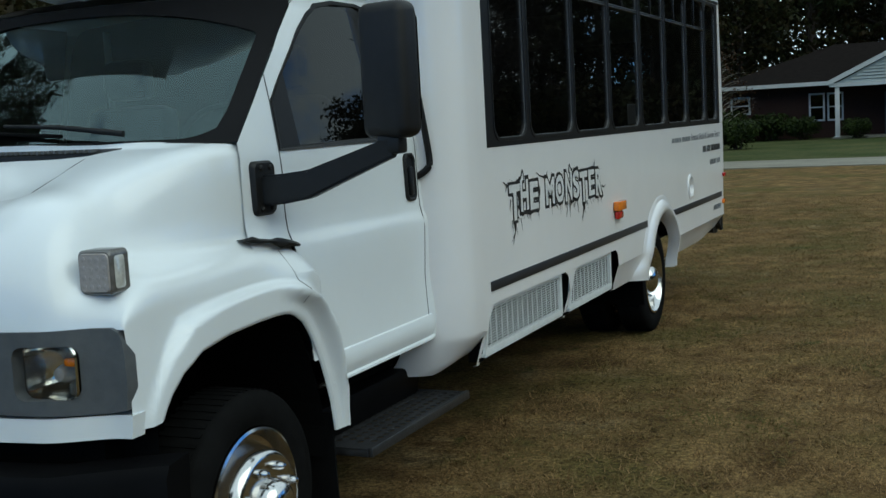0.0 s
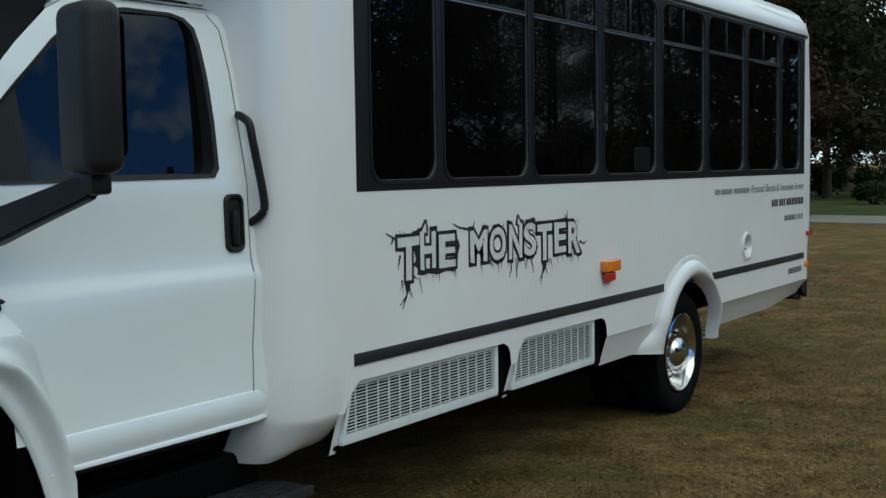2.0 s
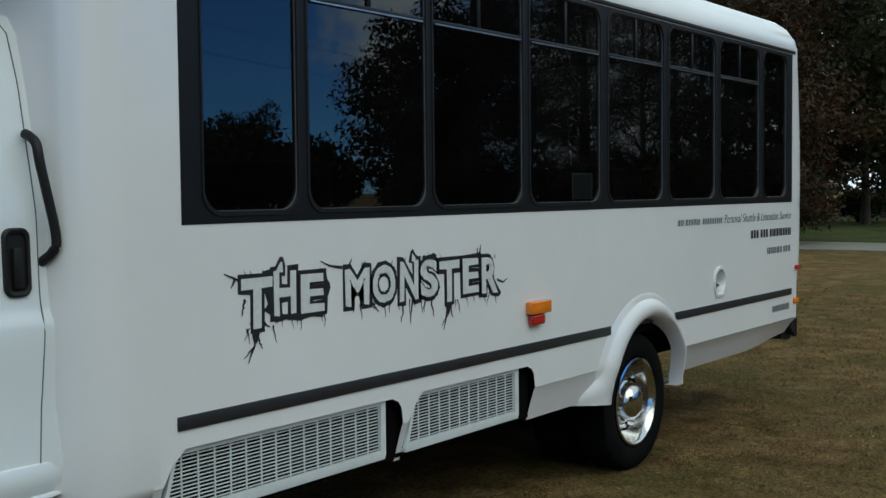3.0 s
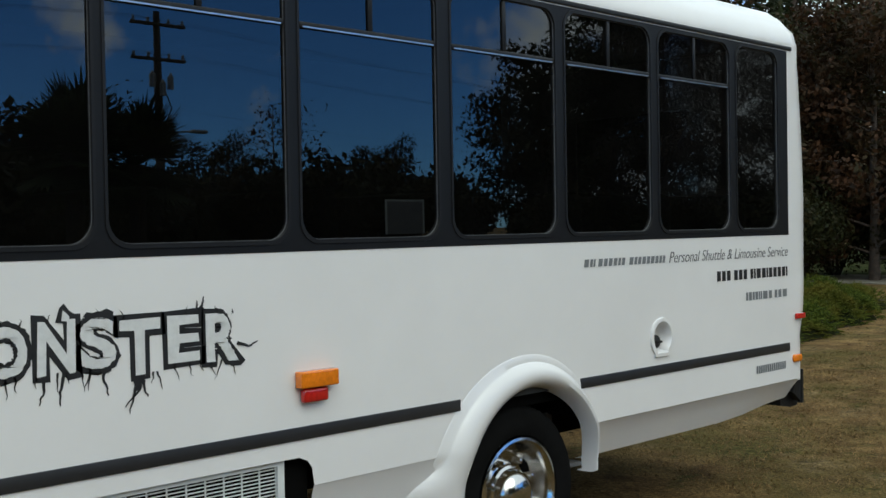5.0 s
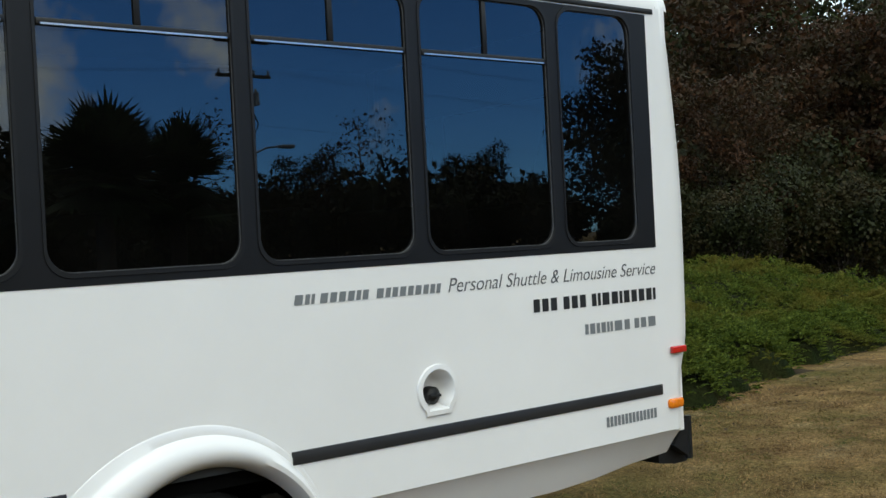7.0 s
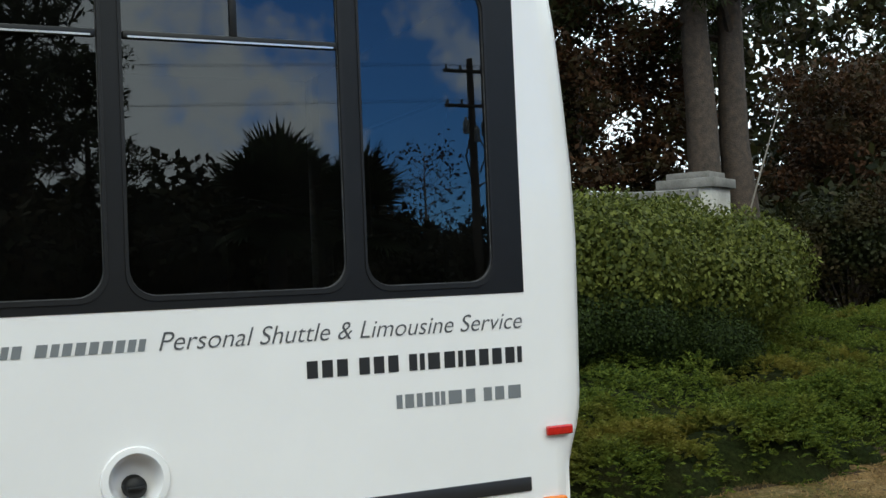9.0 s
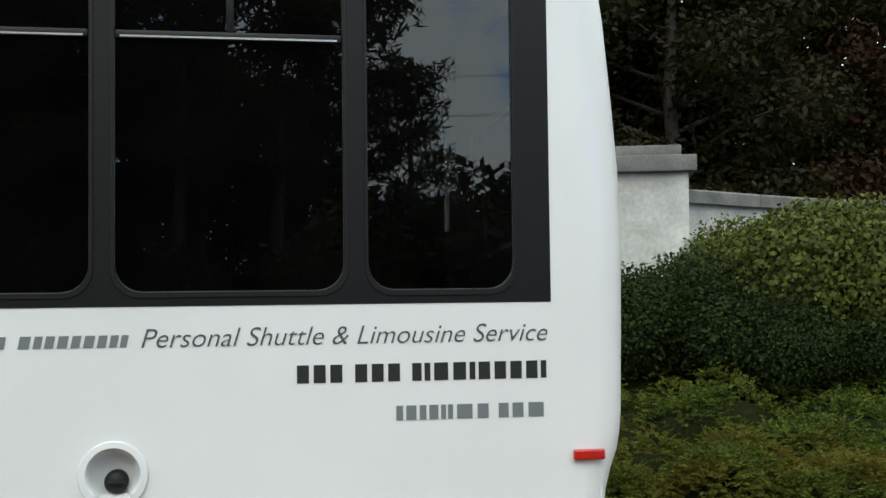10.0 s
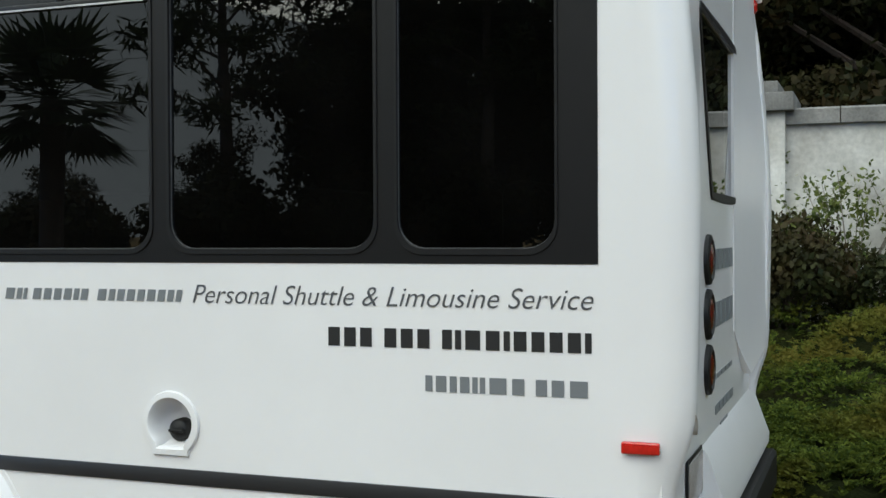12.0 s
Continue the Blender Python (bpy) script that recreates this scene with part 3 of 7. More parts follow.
# sloping flanges that run from the corners in to the recessed rear wall, pointed at the foot
for side in (1, -1):
    edge = [(-0.06, 1.15), (-0.38, 1.03), (-0.70, 1.24), (-0.70, 2.74), (-0.07, 2.74)]
    bm = bmesh.new()
    sheet(bm, refine_loop(edge, 0.1), [], lambda u, v: (CX + side * (u - CX), 11.408 + 0.075 * smooth01((u + 0.70) / 0.66) * (1 - 0.75 * smooth01((v - 1.9) / 0.85)), v))
    thicken(bm, (0, -0.03, 0))
    part("rear_flange", bm, M_WHITE, bus, angle=25)
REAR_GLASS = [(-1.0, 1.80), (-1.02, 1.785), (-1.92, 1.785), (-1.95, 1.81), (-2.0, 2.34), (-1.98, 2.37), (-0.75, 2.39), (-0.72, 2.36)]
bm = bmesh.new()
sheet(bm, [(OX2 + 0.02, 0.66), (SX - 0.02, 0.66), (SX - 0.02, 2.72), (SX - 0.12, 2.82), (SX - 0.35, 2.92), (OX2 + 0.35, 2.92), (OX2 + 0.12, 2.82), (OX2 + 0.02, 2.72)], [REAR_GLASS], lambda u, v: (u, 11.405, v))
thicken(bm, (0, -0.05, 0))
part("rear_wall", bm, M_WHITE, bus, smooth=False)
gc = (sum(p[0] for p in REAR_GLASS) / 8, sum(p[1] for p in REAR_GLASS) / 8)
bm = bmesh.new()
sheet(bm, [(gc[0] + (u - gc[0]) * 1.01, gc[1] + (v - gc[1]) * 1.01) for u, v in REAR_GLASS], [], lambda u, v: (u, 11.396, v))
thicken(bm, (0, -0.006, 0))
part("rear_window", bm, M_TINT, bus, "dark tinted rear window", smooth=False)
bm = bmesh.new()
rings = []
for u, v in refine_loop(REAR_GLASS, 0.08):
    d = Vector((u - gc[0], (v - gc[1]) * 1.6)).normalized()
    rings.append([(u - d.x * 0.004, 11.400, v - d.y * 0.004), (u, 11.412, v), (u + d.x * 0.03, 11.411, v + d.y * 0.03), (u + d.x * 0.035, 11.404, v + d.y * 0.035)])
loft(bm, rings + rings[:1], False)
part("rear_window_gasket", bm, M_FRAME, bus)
bm = bmesh.new()
lathe(bm, [(0.0, 0.035), (0.012, 0.034), (0.02, 0.022), (0.022, 0.001)], (2 * CX + 0.045, 11.42, 2.68), "y", 16)
part("rear_clearance_lamp", bm, M_RED, bus, "round red clearance lamp high on the rear corner")
for z in (1.549, 1.361, 1.170):
    bm = bmesh.new()
    lathe(bm, [(0.0, 0.088), (0.014, 0.086), (0.02, 0.07), (0.012, 0.066)], (-0.89, 11.405, z), "y", 24)
    ring = part("tail_lamp", bm, M_BLACKP, bus, "round tail lamp in a black rubber ring")
    bm = bmesh.new()
    lathe(bm, [(0.008, 0.067), (0.018, 0.05), (0.022, 0.02), (0.023, 0.001)], (-0.89, 11.405, z), "y", 24)
    lens = new("lens", finish(bm, "lens", M_TAIL))
    lens.parent = ring
# lettering on the rear wall, not readable
for z, x0, x1, h in ((1.545, -1.62, -1.04, 0.075), (1.345, -1.62, -0.99, 0.09), (1.12, -1.6, -1.02, 0.018), (1.00, -1.63, -1.07, 0.034), (0.925, -1.45, -1.22, 0.022)):
    bm = bmesh.new()
    n = 5
    for k in range(n):
        a = x0 + (x1 - x0) * k / n
        box(bm, a, a + (x1 - x0) / n * 0.8, 11.405, 11.408, z - h / 2, z + h / 2)
    part("rear_lettering", bm, M_LGREY, bus, smooth=False)
# lower rear fascia and bumper
bm = bmesh.new()
prof = [(11.405, 0.93), (11.425, 0.905), (11.49, 0.725), (11.488, 0.68), (11.40, 0.66), (11.36, 0.66), (11.36, 0.93)]
loft(bm, [[(x, y, z) for y, z in prof] for x in (2 * CX + 0.04, -1.19, -0.74)])
part("rear_fascia", bm, M_WHITE, bus)
bm = bmesh.new()
prof = [(11.30, 0.50), (11.30, 0.64), (11.42, 0.655), (11.51, 0.655), (11.525, 0.64), (11.525, 0.50), (11.51, 0.48), (11.42, 0.48)]
loft(bm, [[(x, y, z) for y, z in prof] for x in (OX2 + 0.10, OX2 + 0.14, SX - 0.14, SX - 0.10)])
part("rear_bumper", bm, M_BLACKP, bus, "black rear step bumper")
bm = bmesh.new()
loft(bm, [[(SX - x, 11.36, 0.585), (SX - x, 11.47, 0.515), (SX - x, 11.49, 0.70), (SX - x, 11.45, 0.70)] for x in (0.05, 0.12)])
part("bumper_end", bm, M_BLACKP, bus, "black rubber bumper end")
bm = bmesh.new()
tube(bm, [(SX - 0.06, 11.48, 0.505), (SX - 0.06, 11.48, 0.715)], 0.02, 8)
part("bumper_pin", bm, M_BLACKP, bus)

# window band frame
bm = bmesh.new()
holes = [rrect(a, b, GB, GT, 0.085 if 0 < i < 7 else 0.075) for i, (a, b) in enumerate(WINS)]
sheet(bm, [(BAND[0], BAND[2]), (BAND[1], BAND[2]), (BAND[1], BAND[3]), (BAND[0], BAND[3])], holes, lambda u, v: (SX - 0.008, u, v))
thicken(bm, (0.010, 0, 0))
part("window_band", bm, M_BAND, bus, "matt black window surround", smooth=False)
bm = bmesh.new()
sheet(bm, [(BAND[0], BAND[2]), (BAND[1], BAND[2]), (BAND[1], BAND[3]), (BAND[0], BAND[3])], [], lambda u, v: (OX2 + 0.01, u, v))
part("window_band", bm, M_BAND, bus, smooth=False)
for i, (a, b) in enumerate(WINS):
    w = part("window", sheet(bmesh.new(), rrect(a + 0.004, b - 0.004, GB + 0.004, GT - 0.004, 0.08), [], lambda u, v: (SX - 0.0095, u, v)), M_TINT, bus, "dark tinted window", smooth=False)
    w.data.polygons.foreach_set("use_smooth", [False] * len(w.data.polygons))
    bm = bmesh.new()
    sweep_frame(bm, rrect(a + 0.004, b - 0.004, GB + 0.004, GT - 0.004, 0.083), SX - 0.008, 0.026, 0.0145)
    fr = new("window_frame", finish(bm, "window_frame", M_FRAME))
    fr.parent = w
    bm = bmesh.new()
    sweep_frame(bm, rrect(a + 0.004, b - 0.004, GB + 0.004, GT - 0.004, 0.083), SX - 0.009, 0.006, 0.006)
    sl = new("seal_strip", finish(bm, "seal_strip", M_SEAL))
    sl.parent = w
    if 0 < i < 7:
        bm = bmesh.new()
        box(bm, SX - 0.010, SX + 0.003, a + 0.006, b - 0.006, SASH - 0.012, SASH + 0.012, 0.004)
        s1 = new("sash_bar", finish(bm, "sash_bar", M_FRAME))
        s1.parent = w
        bm = bmesh.new()
        c = (a + b) / 2
        box(bm, SX - 0.010, SX - 0.001, c - 0.012, c + 0.012, SASH + 0.012, GT - 0.004, 0.003)
        s2 = new("slider_stile", finish(bm, "slider_stile", M_FRAME))
        s2.parent = w
        bm = bmesh.new()
        box(bm, SX + 0.0025, SX + 0.005, a + 0.02, b - 0.02, SASH - 0.010, SASH - 0.004)
        s3 = new("bright_trim", finish(bm, "bright_trim", M_ALU))
        s3.parent = w

# dim saloon behind the glass: floor, far wall with windows, seats
bm = bmesh.new()
box(bm, OX2 + 0.06, SX - 0.06, 5.2, 11.3, 0.86, 0.90)
box(bm, OX2 + 0.06, SX - 0.06, 5.2, 11.3, 2.72, 2.74)
box(bm, OX2 + 0.06, SX - 0.06, 5.16, 5.2, 0.9, 2.72)
box(bm, OX2 + 0.06, OX2 + 0.09, 5.2, 11.3, 0.9, 2.72)
part("saloon_lining", bm, M_INTERIOR, bus, smooth=False)
for k in range(7):
    bm = bmesh.new()
    y = 5.7 + k * 0.8
    box(bm, -1.0, -0.12, y, y + 0.45, 1.25, 1.36, 0.03)
    box(bm, -1.0, -0.12, y + 0.40, y + 0.52, 1.36, 1.80, 0.04)
    part("bench_seat", bm, M_INTERIOR, bus, "dark passenger seat behind the glass")
# notice behind the tinted glass, laid outside with the tint's dimming in its colour
y0, y1, z0, z1 = 7.925, 8.145, 1.612, 1.752
bm = bmesh.new()
box(bm, SX - 0.0092, SX - 0.0086, y0, y1, z0, z1)
note = part("window_notice", bm, M_PLACARD, bus, "notice with a pale border, coloured as dimmed by the tinted glass", smooth=False)
for a0, a1, b0, b1 in ((y0, y1, z1 - 0.008, z1), (y0, y0 + 0.012, z0, z1 - 0.008), (y1 - 0.010, y1, z0, z1 - 0.008)):
    bm = bmesh.new()
    box(bm, SX - 0.0084, SX - 0.008, a0, a1, b0, b1)
    bd = new("border", finish(bm, "border", M_STICKER, False))
    bd.parent = note

# dark stripe, in two lengths either side of the wheel arch
for y0, y1 in ((5.225, 8.33), (9.165, 11.232)):
    bm = bmesh.new()
    box(bm, SX - 0.002, SX + 0.006, y0, y1, 0.855, 0.904, 0.002)
    part("side_stripe", bm, M_STRIPE, bus, "black vinyl side stripe")

# grilles of the two locker doors
for y0, y1, slant in ((5.16, 6.362, 0.06), (6.50, 7.402, 0.05)):
    # box behind the slats, its near-black colour standing for shade
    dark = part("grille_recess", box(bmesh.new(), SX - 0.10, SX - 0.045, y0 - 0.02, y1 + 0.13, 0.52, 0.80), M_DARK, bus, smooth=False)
    bm = bmesh.new()
    outer = [(y0 - 0.005, 0.553), (y1, 0.553), (y1, 0.786), (y0 + 0.10, 0.786), (y0 + 0.06, 0.77)]
    inner = [(y0 + 0.022, 0.578), (y1 - 0.03, 0.578), (y1 - 0.03, 0.770), (y0 + 0.095, 0.770), (y0 + 0.072, 0.755)]
    sheet(bm, outer, [inner], lambda u, v: (SX - 0.034, u, v))
    thicken(bm, (0.018, 0, 0))
    g = part("vent_grille", bm, M_GRILLE, bus, "white slatted vent grille", smooth=False)
    n = 15 if slant == 0.06 else 11
    bm = bmesh.new()
    for k in range(1, n):
        y = y0 + 0.022 + (y1 - y0 - 0.052) * k / n
        box(bm, SX - 0.027, SX - 0.022, y - 0.0022, y + 0.0022, 0.577, 0.771 - max(0.0, y0 + 0.095 - y) * 0.8)
    gs = new("mullion", finish(bm, "mullion", M_GRILLE, False))
    gs.parent = g
    for k in range(14):
        z = 0.586 + 0.0133 * k
        bm = bmesh.new()
        yl = y0 + 0.022 + max(0, (z - 0.58)) * 0.28
        loft(bm, [[(SX - 0.030, y, z), (SX - 0.024, y, z - 0.001), (SX - 0.024, y, z + 0.002), (SX - 0.030, y, z + 0.0024)] for y in (yl, y1 - 0.028)])
        sl = new("slat", finish(bm, "slat", M_GRILLE, False))
        sl.parent = g
    bm = bmesh.new()
    box(bm, SX - 0.06, SX - 0.018, y0 + 0.0, y1, 0.538, 0.554, 0.004)
    part("grille_sill", bm, M_GRILLE, bus)

# rear wheel flare: broad in front, tapering to a narrow rear leg, rolled in at the opening
FLARE_W = ((0, 0.032), (25, 0.05), (50, 0.092), (90, 0.162), (135, 0.225), (160, 0.26), (180, 0.28))
FLARE_X = ((0.0, -0.13), (0.0, -0.075), (0.05, -0.030), (0.16, 0.012), (0.30, 0.034), (0.46, 0.038), (0.62, 0.028), (0.74, 0.012), (0.79, 0.004), (0.97, 0.004), (1.0, 0.001), (1.0, -0.03))


def skirt_tuck(z):
    """How far the skirt lies inside the side at a height."""
    return 0.10 * max(0.0, min(1.0, (CREASE - z) / (CREASE - SKIRT)))


def flare_section(a):
    ca, sa = math.cos(radians(a)), math.sin(radians(a))
    for (a0, w0), (a1, w1) in zip(FLARE_W, FLARE_W[1:]):
        if a <= a1:
            width = w0 + (w1 - w0) * (a - a0) / (a1 - a0)
            break
    pts = []
    for f, dx in FLARE_X:
        r = 0.447 + width * f
        y, z = ARCH_Y + 0.01 + r * ca, ARCH_Z + r * sa
        if a > 90:
            # the front foot sweeps forward and dies into the skirt
            z = max(z, z + (0.512 - z) * f ** 1.5)
            y -= 0.26 * smooth01((0.66 - z) / 0.14) ** 1.5 * f ** 1.7
        dx = max(dx, -0.055 - 0.075 * smooth01((a - 40) / 60))
        x = SX + dx - skirt_tuck(z) * (f if a > 90 else 0.45 + 0.1 * f)
        pts.append((x, y, z))
    return pts


bm = bmesh.new()
rings = [flare_section(178 * k / 60) for k in range(61)]
rings.append([(min(x, SX - 0.02) - 0.05, y + 0.01, z + 0.003) for x, y, z in rings[-1]])
rings.insert(0, [(x - 0.03, y - 0.004, z - 0.012) for x, y, z in rings[0]])
loft(bm, rings, False)
part("wheel_flare", bm, M_WHITE, bus, "moulded white wheel arch flare")
# rear wheel well, with its shade put into the near-black colour
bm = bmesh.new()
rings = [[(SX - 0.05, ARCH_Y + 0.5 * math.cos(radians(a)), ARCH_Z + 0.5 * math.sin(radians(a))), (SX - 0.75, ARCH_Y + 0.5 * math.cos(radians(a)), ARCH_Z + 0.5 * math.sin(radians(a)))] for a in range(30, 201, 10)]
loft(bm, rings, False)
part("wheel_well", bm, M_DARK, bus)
bm = bmesh.new()
box(bm, SX - 0.30, SX - 0.10, 9.20, 9.30, 0.455, 0.475, 0.004)
box(bm, SX - 0.30, SX - 0.285, 9.20, 9.30, 0.475, 0.70, 0.004)
part("flare_bracket", bm, M_SEAL, bus, "grey bracket behind the rear wheel")
bm = bmesh.new()
box(bm, OX2 + 0.35, SX - 0.35, 4.2, 11.2, 0.56, 0.80, 0.02)
box(bm, OX2 + 0.1, SX - 0.1, 5.2, 11.3, 0.80, 0.86)
part("chassis", bm, M_DARK, bus)


RIM_DEEP = ((-0.02, 0.264), (-0.006, 0.262), (-0.002, 0.250), (-0.012, 0.240), (-0.05, 0.226), (-0.10, 0.214), (-0.125, 0.190), (-0.115, 0.160), (-0.095, 0.135), (-0.09, 0.095))
HUB_DEEP = ((-0.10, 0.128), (-0.072, 0.126), (-0.066, 0.114), (-0.035, 0.110), (-0.008, 0.092), (0.010, 0.062), (0.017, 0.03), (0.018, 0.001))
RIM_PROUD = ((-0.02, 0.270), (-0.004, 0.268), (0.0, 0.258), (-0.018, 0.246), (-0.050, 0.236), (-0.056, 0.218), (-0.030, 0.206), (0.004, 0.199), (0.034, 0.189), (0.044, 0.179), (0.046, 0.166), (0.044, 0.09))
HUB_PROUD = ((0.040, 0.096), (0.066, 0.092), (0.094, 0.082), (0.110, 0.060), (0.116, 0.03), (0.117, 0.001))


def wheel(y, face, r=0.405, parent=bus, proud=False):
    z = r - 0.004
    rim = 0.268
    bm = bmesh.new()
    lathe(bm, [(-0.21, rim), (-0.225, rim + 0.02), (-0.22, r - 0.03), (-0.20, r - 0.004), (-0.11, r), (-0.028, r - 0.003), (-0.012, r - 0.016), (-0.003, r - 0.05), (0.002, r - 0.085), (-0.002, rim + 0.03), (-0.010, rim + 0.006), (-0.03, rim)], (face, y, z), "x", 64)
    tyre = part("wheel", bm, M_RUBBER, parent, "black tyre on a polished wheel")
    bm = bmesh.new()
    for k in range(64):
        a = 2 * math.pi * k / 64
        c = Vector((face - 0.12, y + r * math.cos(a), z + r * math.sin(a)))
        bmesh.ops.create_cube(bm, size=1, matrix=Matrix.Translation(c) @ Matrix.Rotation(a, 4, 'X') @ Matrix.Diagonal((0.17, 0.004, 0.016, 1)))
    new("tread", finish(bm, "tread", M_RUBBER, False)).parent = tyre
    bm = bmesh.new()
    lathe(bm, RIM_PROUD if proud else RIM_DEEP, (face, y, z), "x", 64)
    new("rim", finish(bm, "rim", M_CHROME)).parent = tyre
    bm = bmesh.new()
    lathe(bm, HUB_PROUD if proud else HUB_DEEP, (face, y, z), "x", 40)
    new("hub_cap", finish(bm, "hub_cap", M_CHROME)).parent = tyre
    off, ring = (0.04, 0.136) if proud else (-0.09, 0.152)
    for k in range(8):
        a = 2 * math.pi * (k + 0.5) / 8
        bm = bmesh.new()
        lathe(bm, [(off, 0.017), (off + 0.03, 0.016), (off + 0.034, 0.013), (off + 0.044, 0.011), (off + 0.048, 0.001)], (face, y + ring * math.cos(a), z + ring * math.sin(a)), "x", 10)
        new("wheel_nut", finish(bm, "wheel_nut", M_CHROME)).parent = tyre
    # flat near-black discs painted as the shaded hand holes
    for k in range(4):
        a = 2 * math.pi * (k + 0.3) / 4
        bm = bmesh.new()
        lathe(bm, [(-0.056, 0.026), (-0.0505, 0.024), (-0.050, 0.001)] if proud else [(-0.115, 0.030), (-0.1085, 0.028), (-0.108, 0.001)], (face, y + (0.226 if proud else 0.187) * math.cos(a), z + (0.226 if proud else 0.187) * math.sin(a)), "x", 14)
        new("hand_hole", finish(bm, "hand_hole", M_DARK)).parent = tyre
    return tyre


wheel(8.80, -0.04)
wheel(8.80, -0.34)
wheel(8.80, 2 * CX + 0.28)
wheel(3.345, -0.125, 0.398, proud=True)
wheel(3.345, 2 * CX + 0.34, 0.398)

# ---- cab ----
def spline(pts, n):
    """A smooth run of points through the given ones, n to each stretch."""
    pts = [Vector(p) for p in pts]
    out = []
    for i in range(len(pts) - 1):
        a, b, c, d = pts[max(i - 1, 0)], pts[i], pts[i + 1], pts[min(i + 2, len(pts) - 1)]
        for k in range(n):
            t = k / n
            out.append(0.5 * (2 * b + (c - a) * t + (2 * a - 5 * b + 4 * c - d) * t * t + (3 * b - a - 3 * c + d) * t ** 3))
    return out + [pts[-1]]


def cab_x(y, z):
    """How far out the cab side stands."""
    zs = ((0.66, -0.115), (0.80, -0.105), (1.0, -0.125), (1.2, -0.120), (1.245, -0.120), (1.262, -0.123), (1.295, -0.134), (1.31, -0.1365), (1.36, -0.140), (1.6, -0.147), (2.0, -0.215), (2.18, -0.258), (2.24, -0.30), (2.29, -0.40))
    for (z0, x0), (z1, x1) in zip(zs, zs[1:]):
        if z <= z1:
            b = x0 + (x1 - x0) * (z - z0) / (z1 - z0)
            break
    else:
        b = zs[-1][1]
    return b - max(0.0, 4.86 - y) * 0.05 * smooth01((z - 1.0) / 0.4)


def on_cab(u, v, out=0.0):
    return (cab_x(u, v) + out, u, v)


def refine(loop, step=0.06):
    out = []
    for (a, b), (c, d) in zip(loop, loop[1:] + loop[:1]):
        n = max(1, int(math.hypot(c - a, d - b) / step))
        out += [(a + (c - a) * k / n, b + (d - b) * k / n) for k in range(n)]
    return out


def cab_sheet(outline, holes, out=0.0, step=0.07):
    """A panel on the cab's curved side: cut on a fine grid so that it follows the curve."""
    bm = bmesh.new()
    sheet(bm, refine(outline, step), [refine(h, step) for h in holes], lambda u, v: (u, v, 0))
    zs = (0.72, 0.8, 0.9, 1.0, 1.1, 1.2, 1.245, 1.262, 1.28, 1.295, 1.31, 1.36, 1.45, 1.55, 1.6, 1.7, 1.85, 2.0, 2.1, 2.18, 2.24)
    for z in zs:
        bmesh.ops.bisect_plane(bm, geom=bm.verts[:] + bm.edges[:] + bm.faces[:], plane_co=(0, z, 0), plane_no=(0, 1, 0))
    for v in bm.verts:
        v.co = on_cab(v.co.x, v.co.y, out)
    return bm


WIN = [(3.762, 1.614), (4.665, 1.624), (4.69, 1.655), (4.70, 1.82), (4.70, 1.95), (4.694, 2.11), (4.682, 2.175), (4.655, 2.212), (4.60, 2.226), (4.40, 2.226), (4.25, 2.204), (4.16, 2.16), (4.06, 2.087), (3.91, 1.948), (3.82, 1.86), (3.770, 1.805)]
DOOR = [(3.752, 0.815), (4.785, 0.815), (4.81, 1.03), (4.824, 1.22), (4.822, 1.37), (4.822, 1.66), (4.816, 2.04), (4.808, 2.18), (4.785, 2.235), (4.74, 2.255), (4.28, 2.255), (4.17, 2.237), (4.061, 2.186), (3.925, 2.066), (3.763, 1.902), (3.766, 1.81), (3.758, 1.614), (3.764, 1.52), (3.752, 1.27)]
door = part("cab_door", cab_sheet(DOOR, [WIN]), M_CAB, bus, "white cab door", angle=25)
bm = bmesh.new()
sheet(bm, WIN, [], lambda u, v: (-0.203 - 0.085 * (4.86 - u) - 0.12 * (v - 1.6), u, v))
cg = new("door_glass", facing(finish(bm, "door_glass", M_CABGLASS, False), (1, 0, 0)))
cg.parent = door
bm = bmesh.new()
rings = []
cyw, czw = 4.33, 1.92
for u, v in refine(WIN, 0.05):
    d = Vector((u - cyw, v - czw)).normalized()
    rings.append([on_cab(u, v, -0.02), on_cab(u, v, 0.006), on_cab(u - d.x * 0.018, v - d.y * 0.018, 0.002), on_cab(u - d.x * 0.02, v - d.y * 0.02, -0.02), on_cab(u - d.x * 0.016, v - d.y * 0.016, -0.078)])
loft(bm, rings + rings[:1], False)
ws = new("window_seal", finish(bm, "window_seal", M_BLACKP))
ws.parent = door
# black sail panel and division bar at the front of the door window
bm = cab_sheet([(3.77, 1.62), (3.915, 1.62), (3.90, 1.93), (3.82, 1.85), (3.775, 1.80)], [], -0.006)
sp = new("sail_panel", finish(bm, "sail_panel", M_BLACKP))
sp.parent = door
# door shut lines
for line in (DOOR[1:9], DOOR[14:19]):
    bm = bmesh.new()
    pts = []
    for (a, b), (c, d) in zip(line, line[1:]):
        k = max(1, int(math.hypot(c - a, d - b) / 0.04))
        pts += [on_cab(a + (c - a) * q / k, b + (d - b) * q / k, 0.0004) for q in range(k)]
    tube(bm, pts + [on_cab(*line[-1], 0.0004)], 0.0022, 5)
    sg = new("shut_line", finish(bm, "shut_line", M_GREYP))
    sg.parent = door
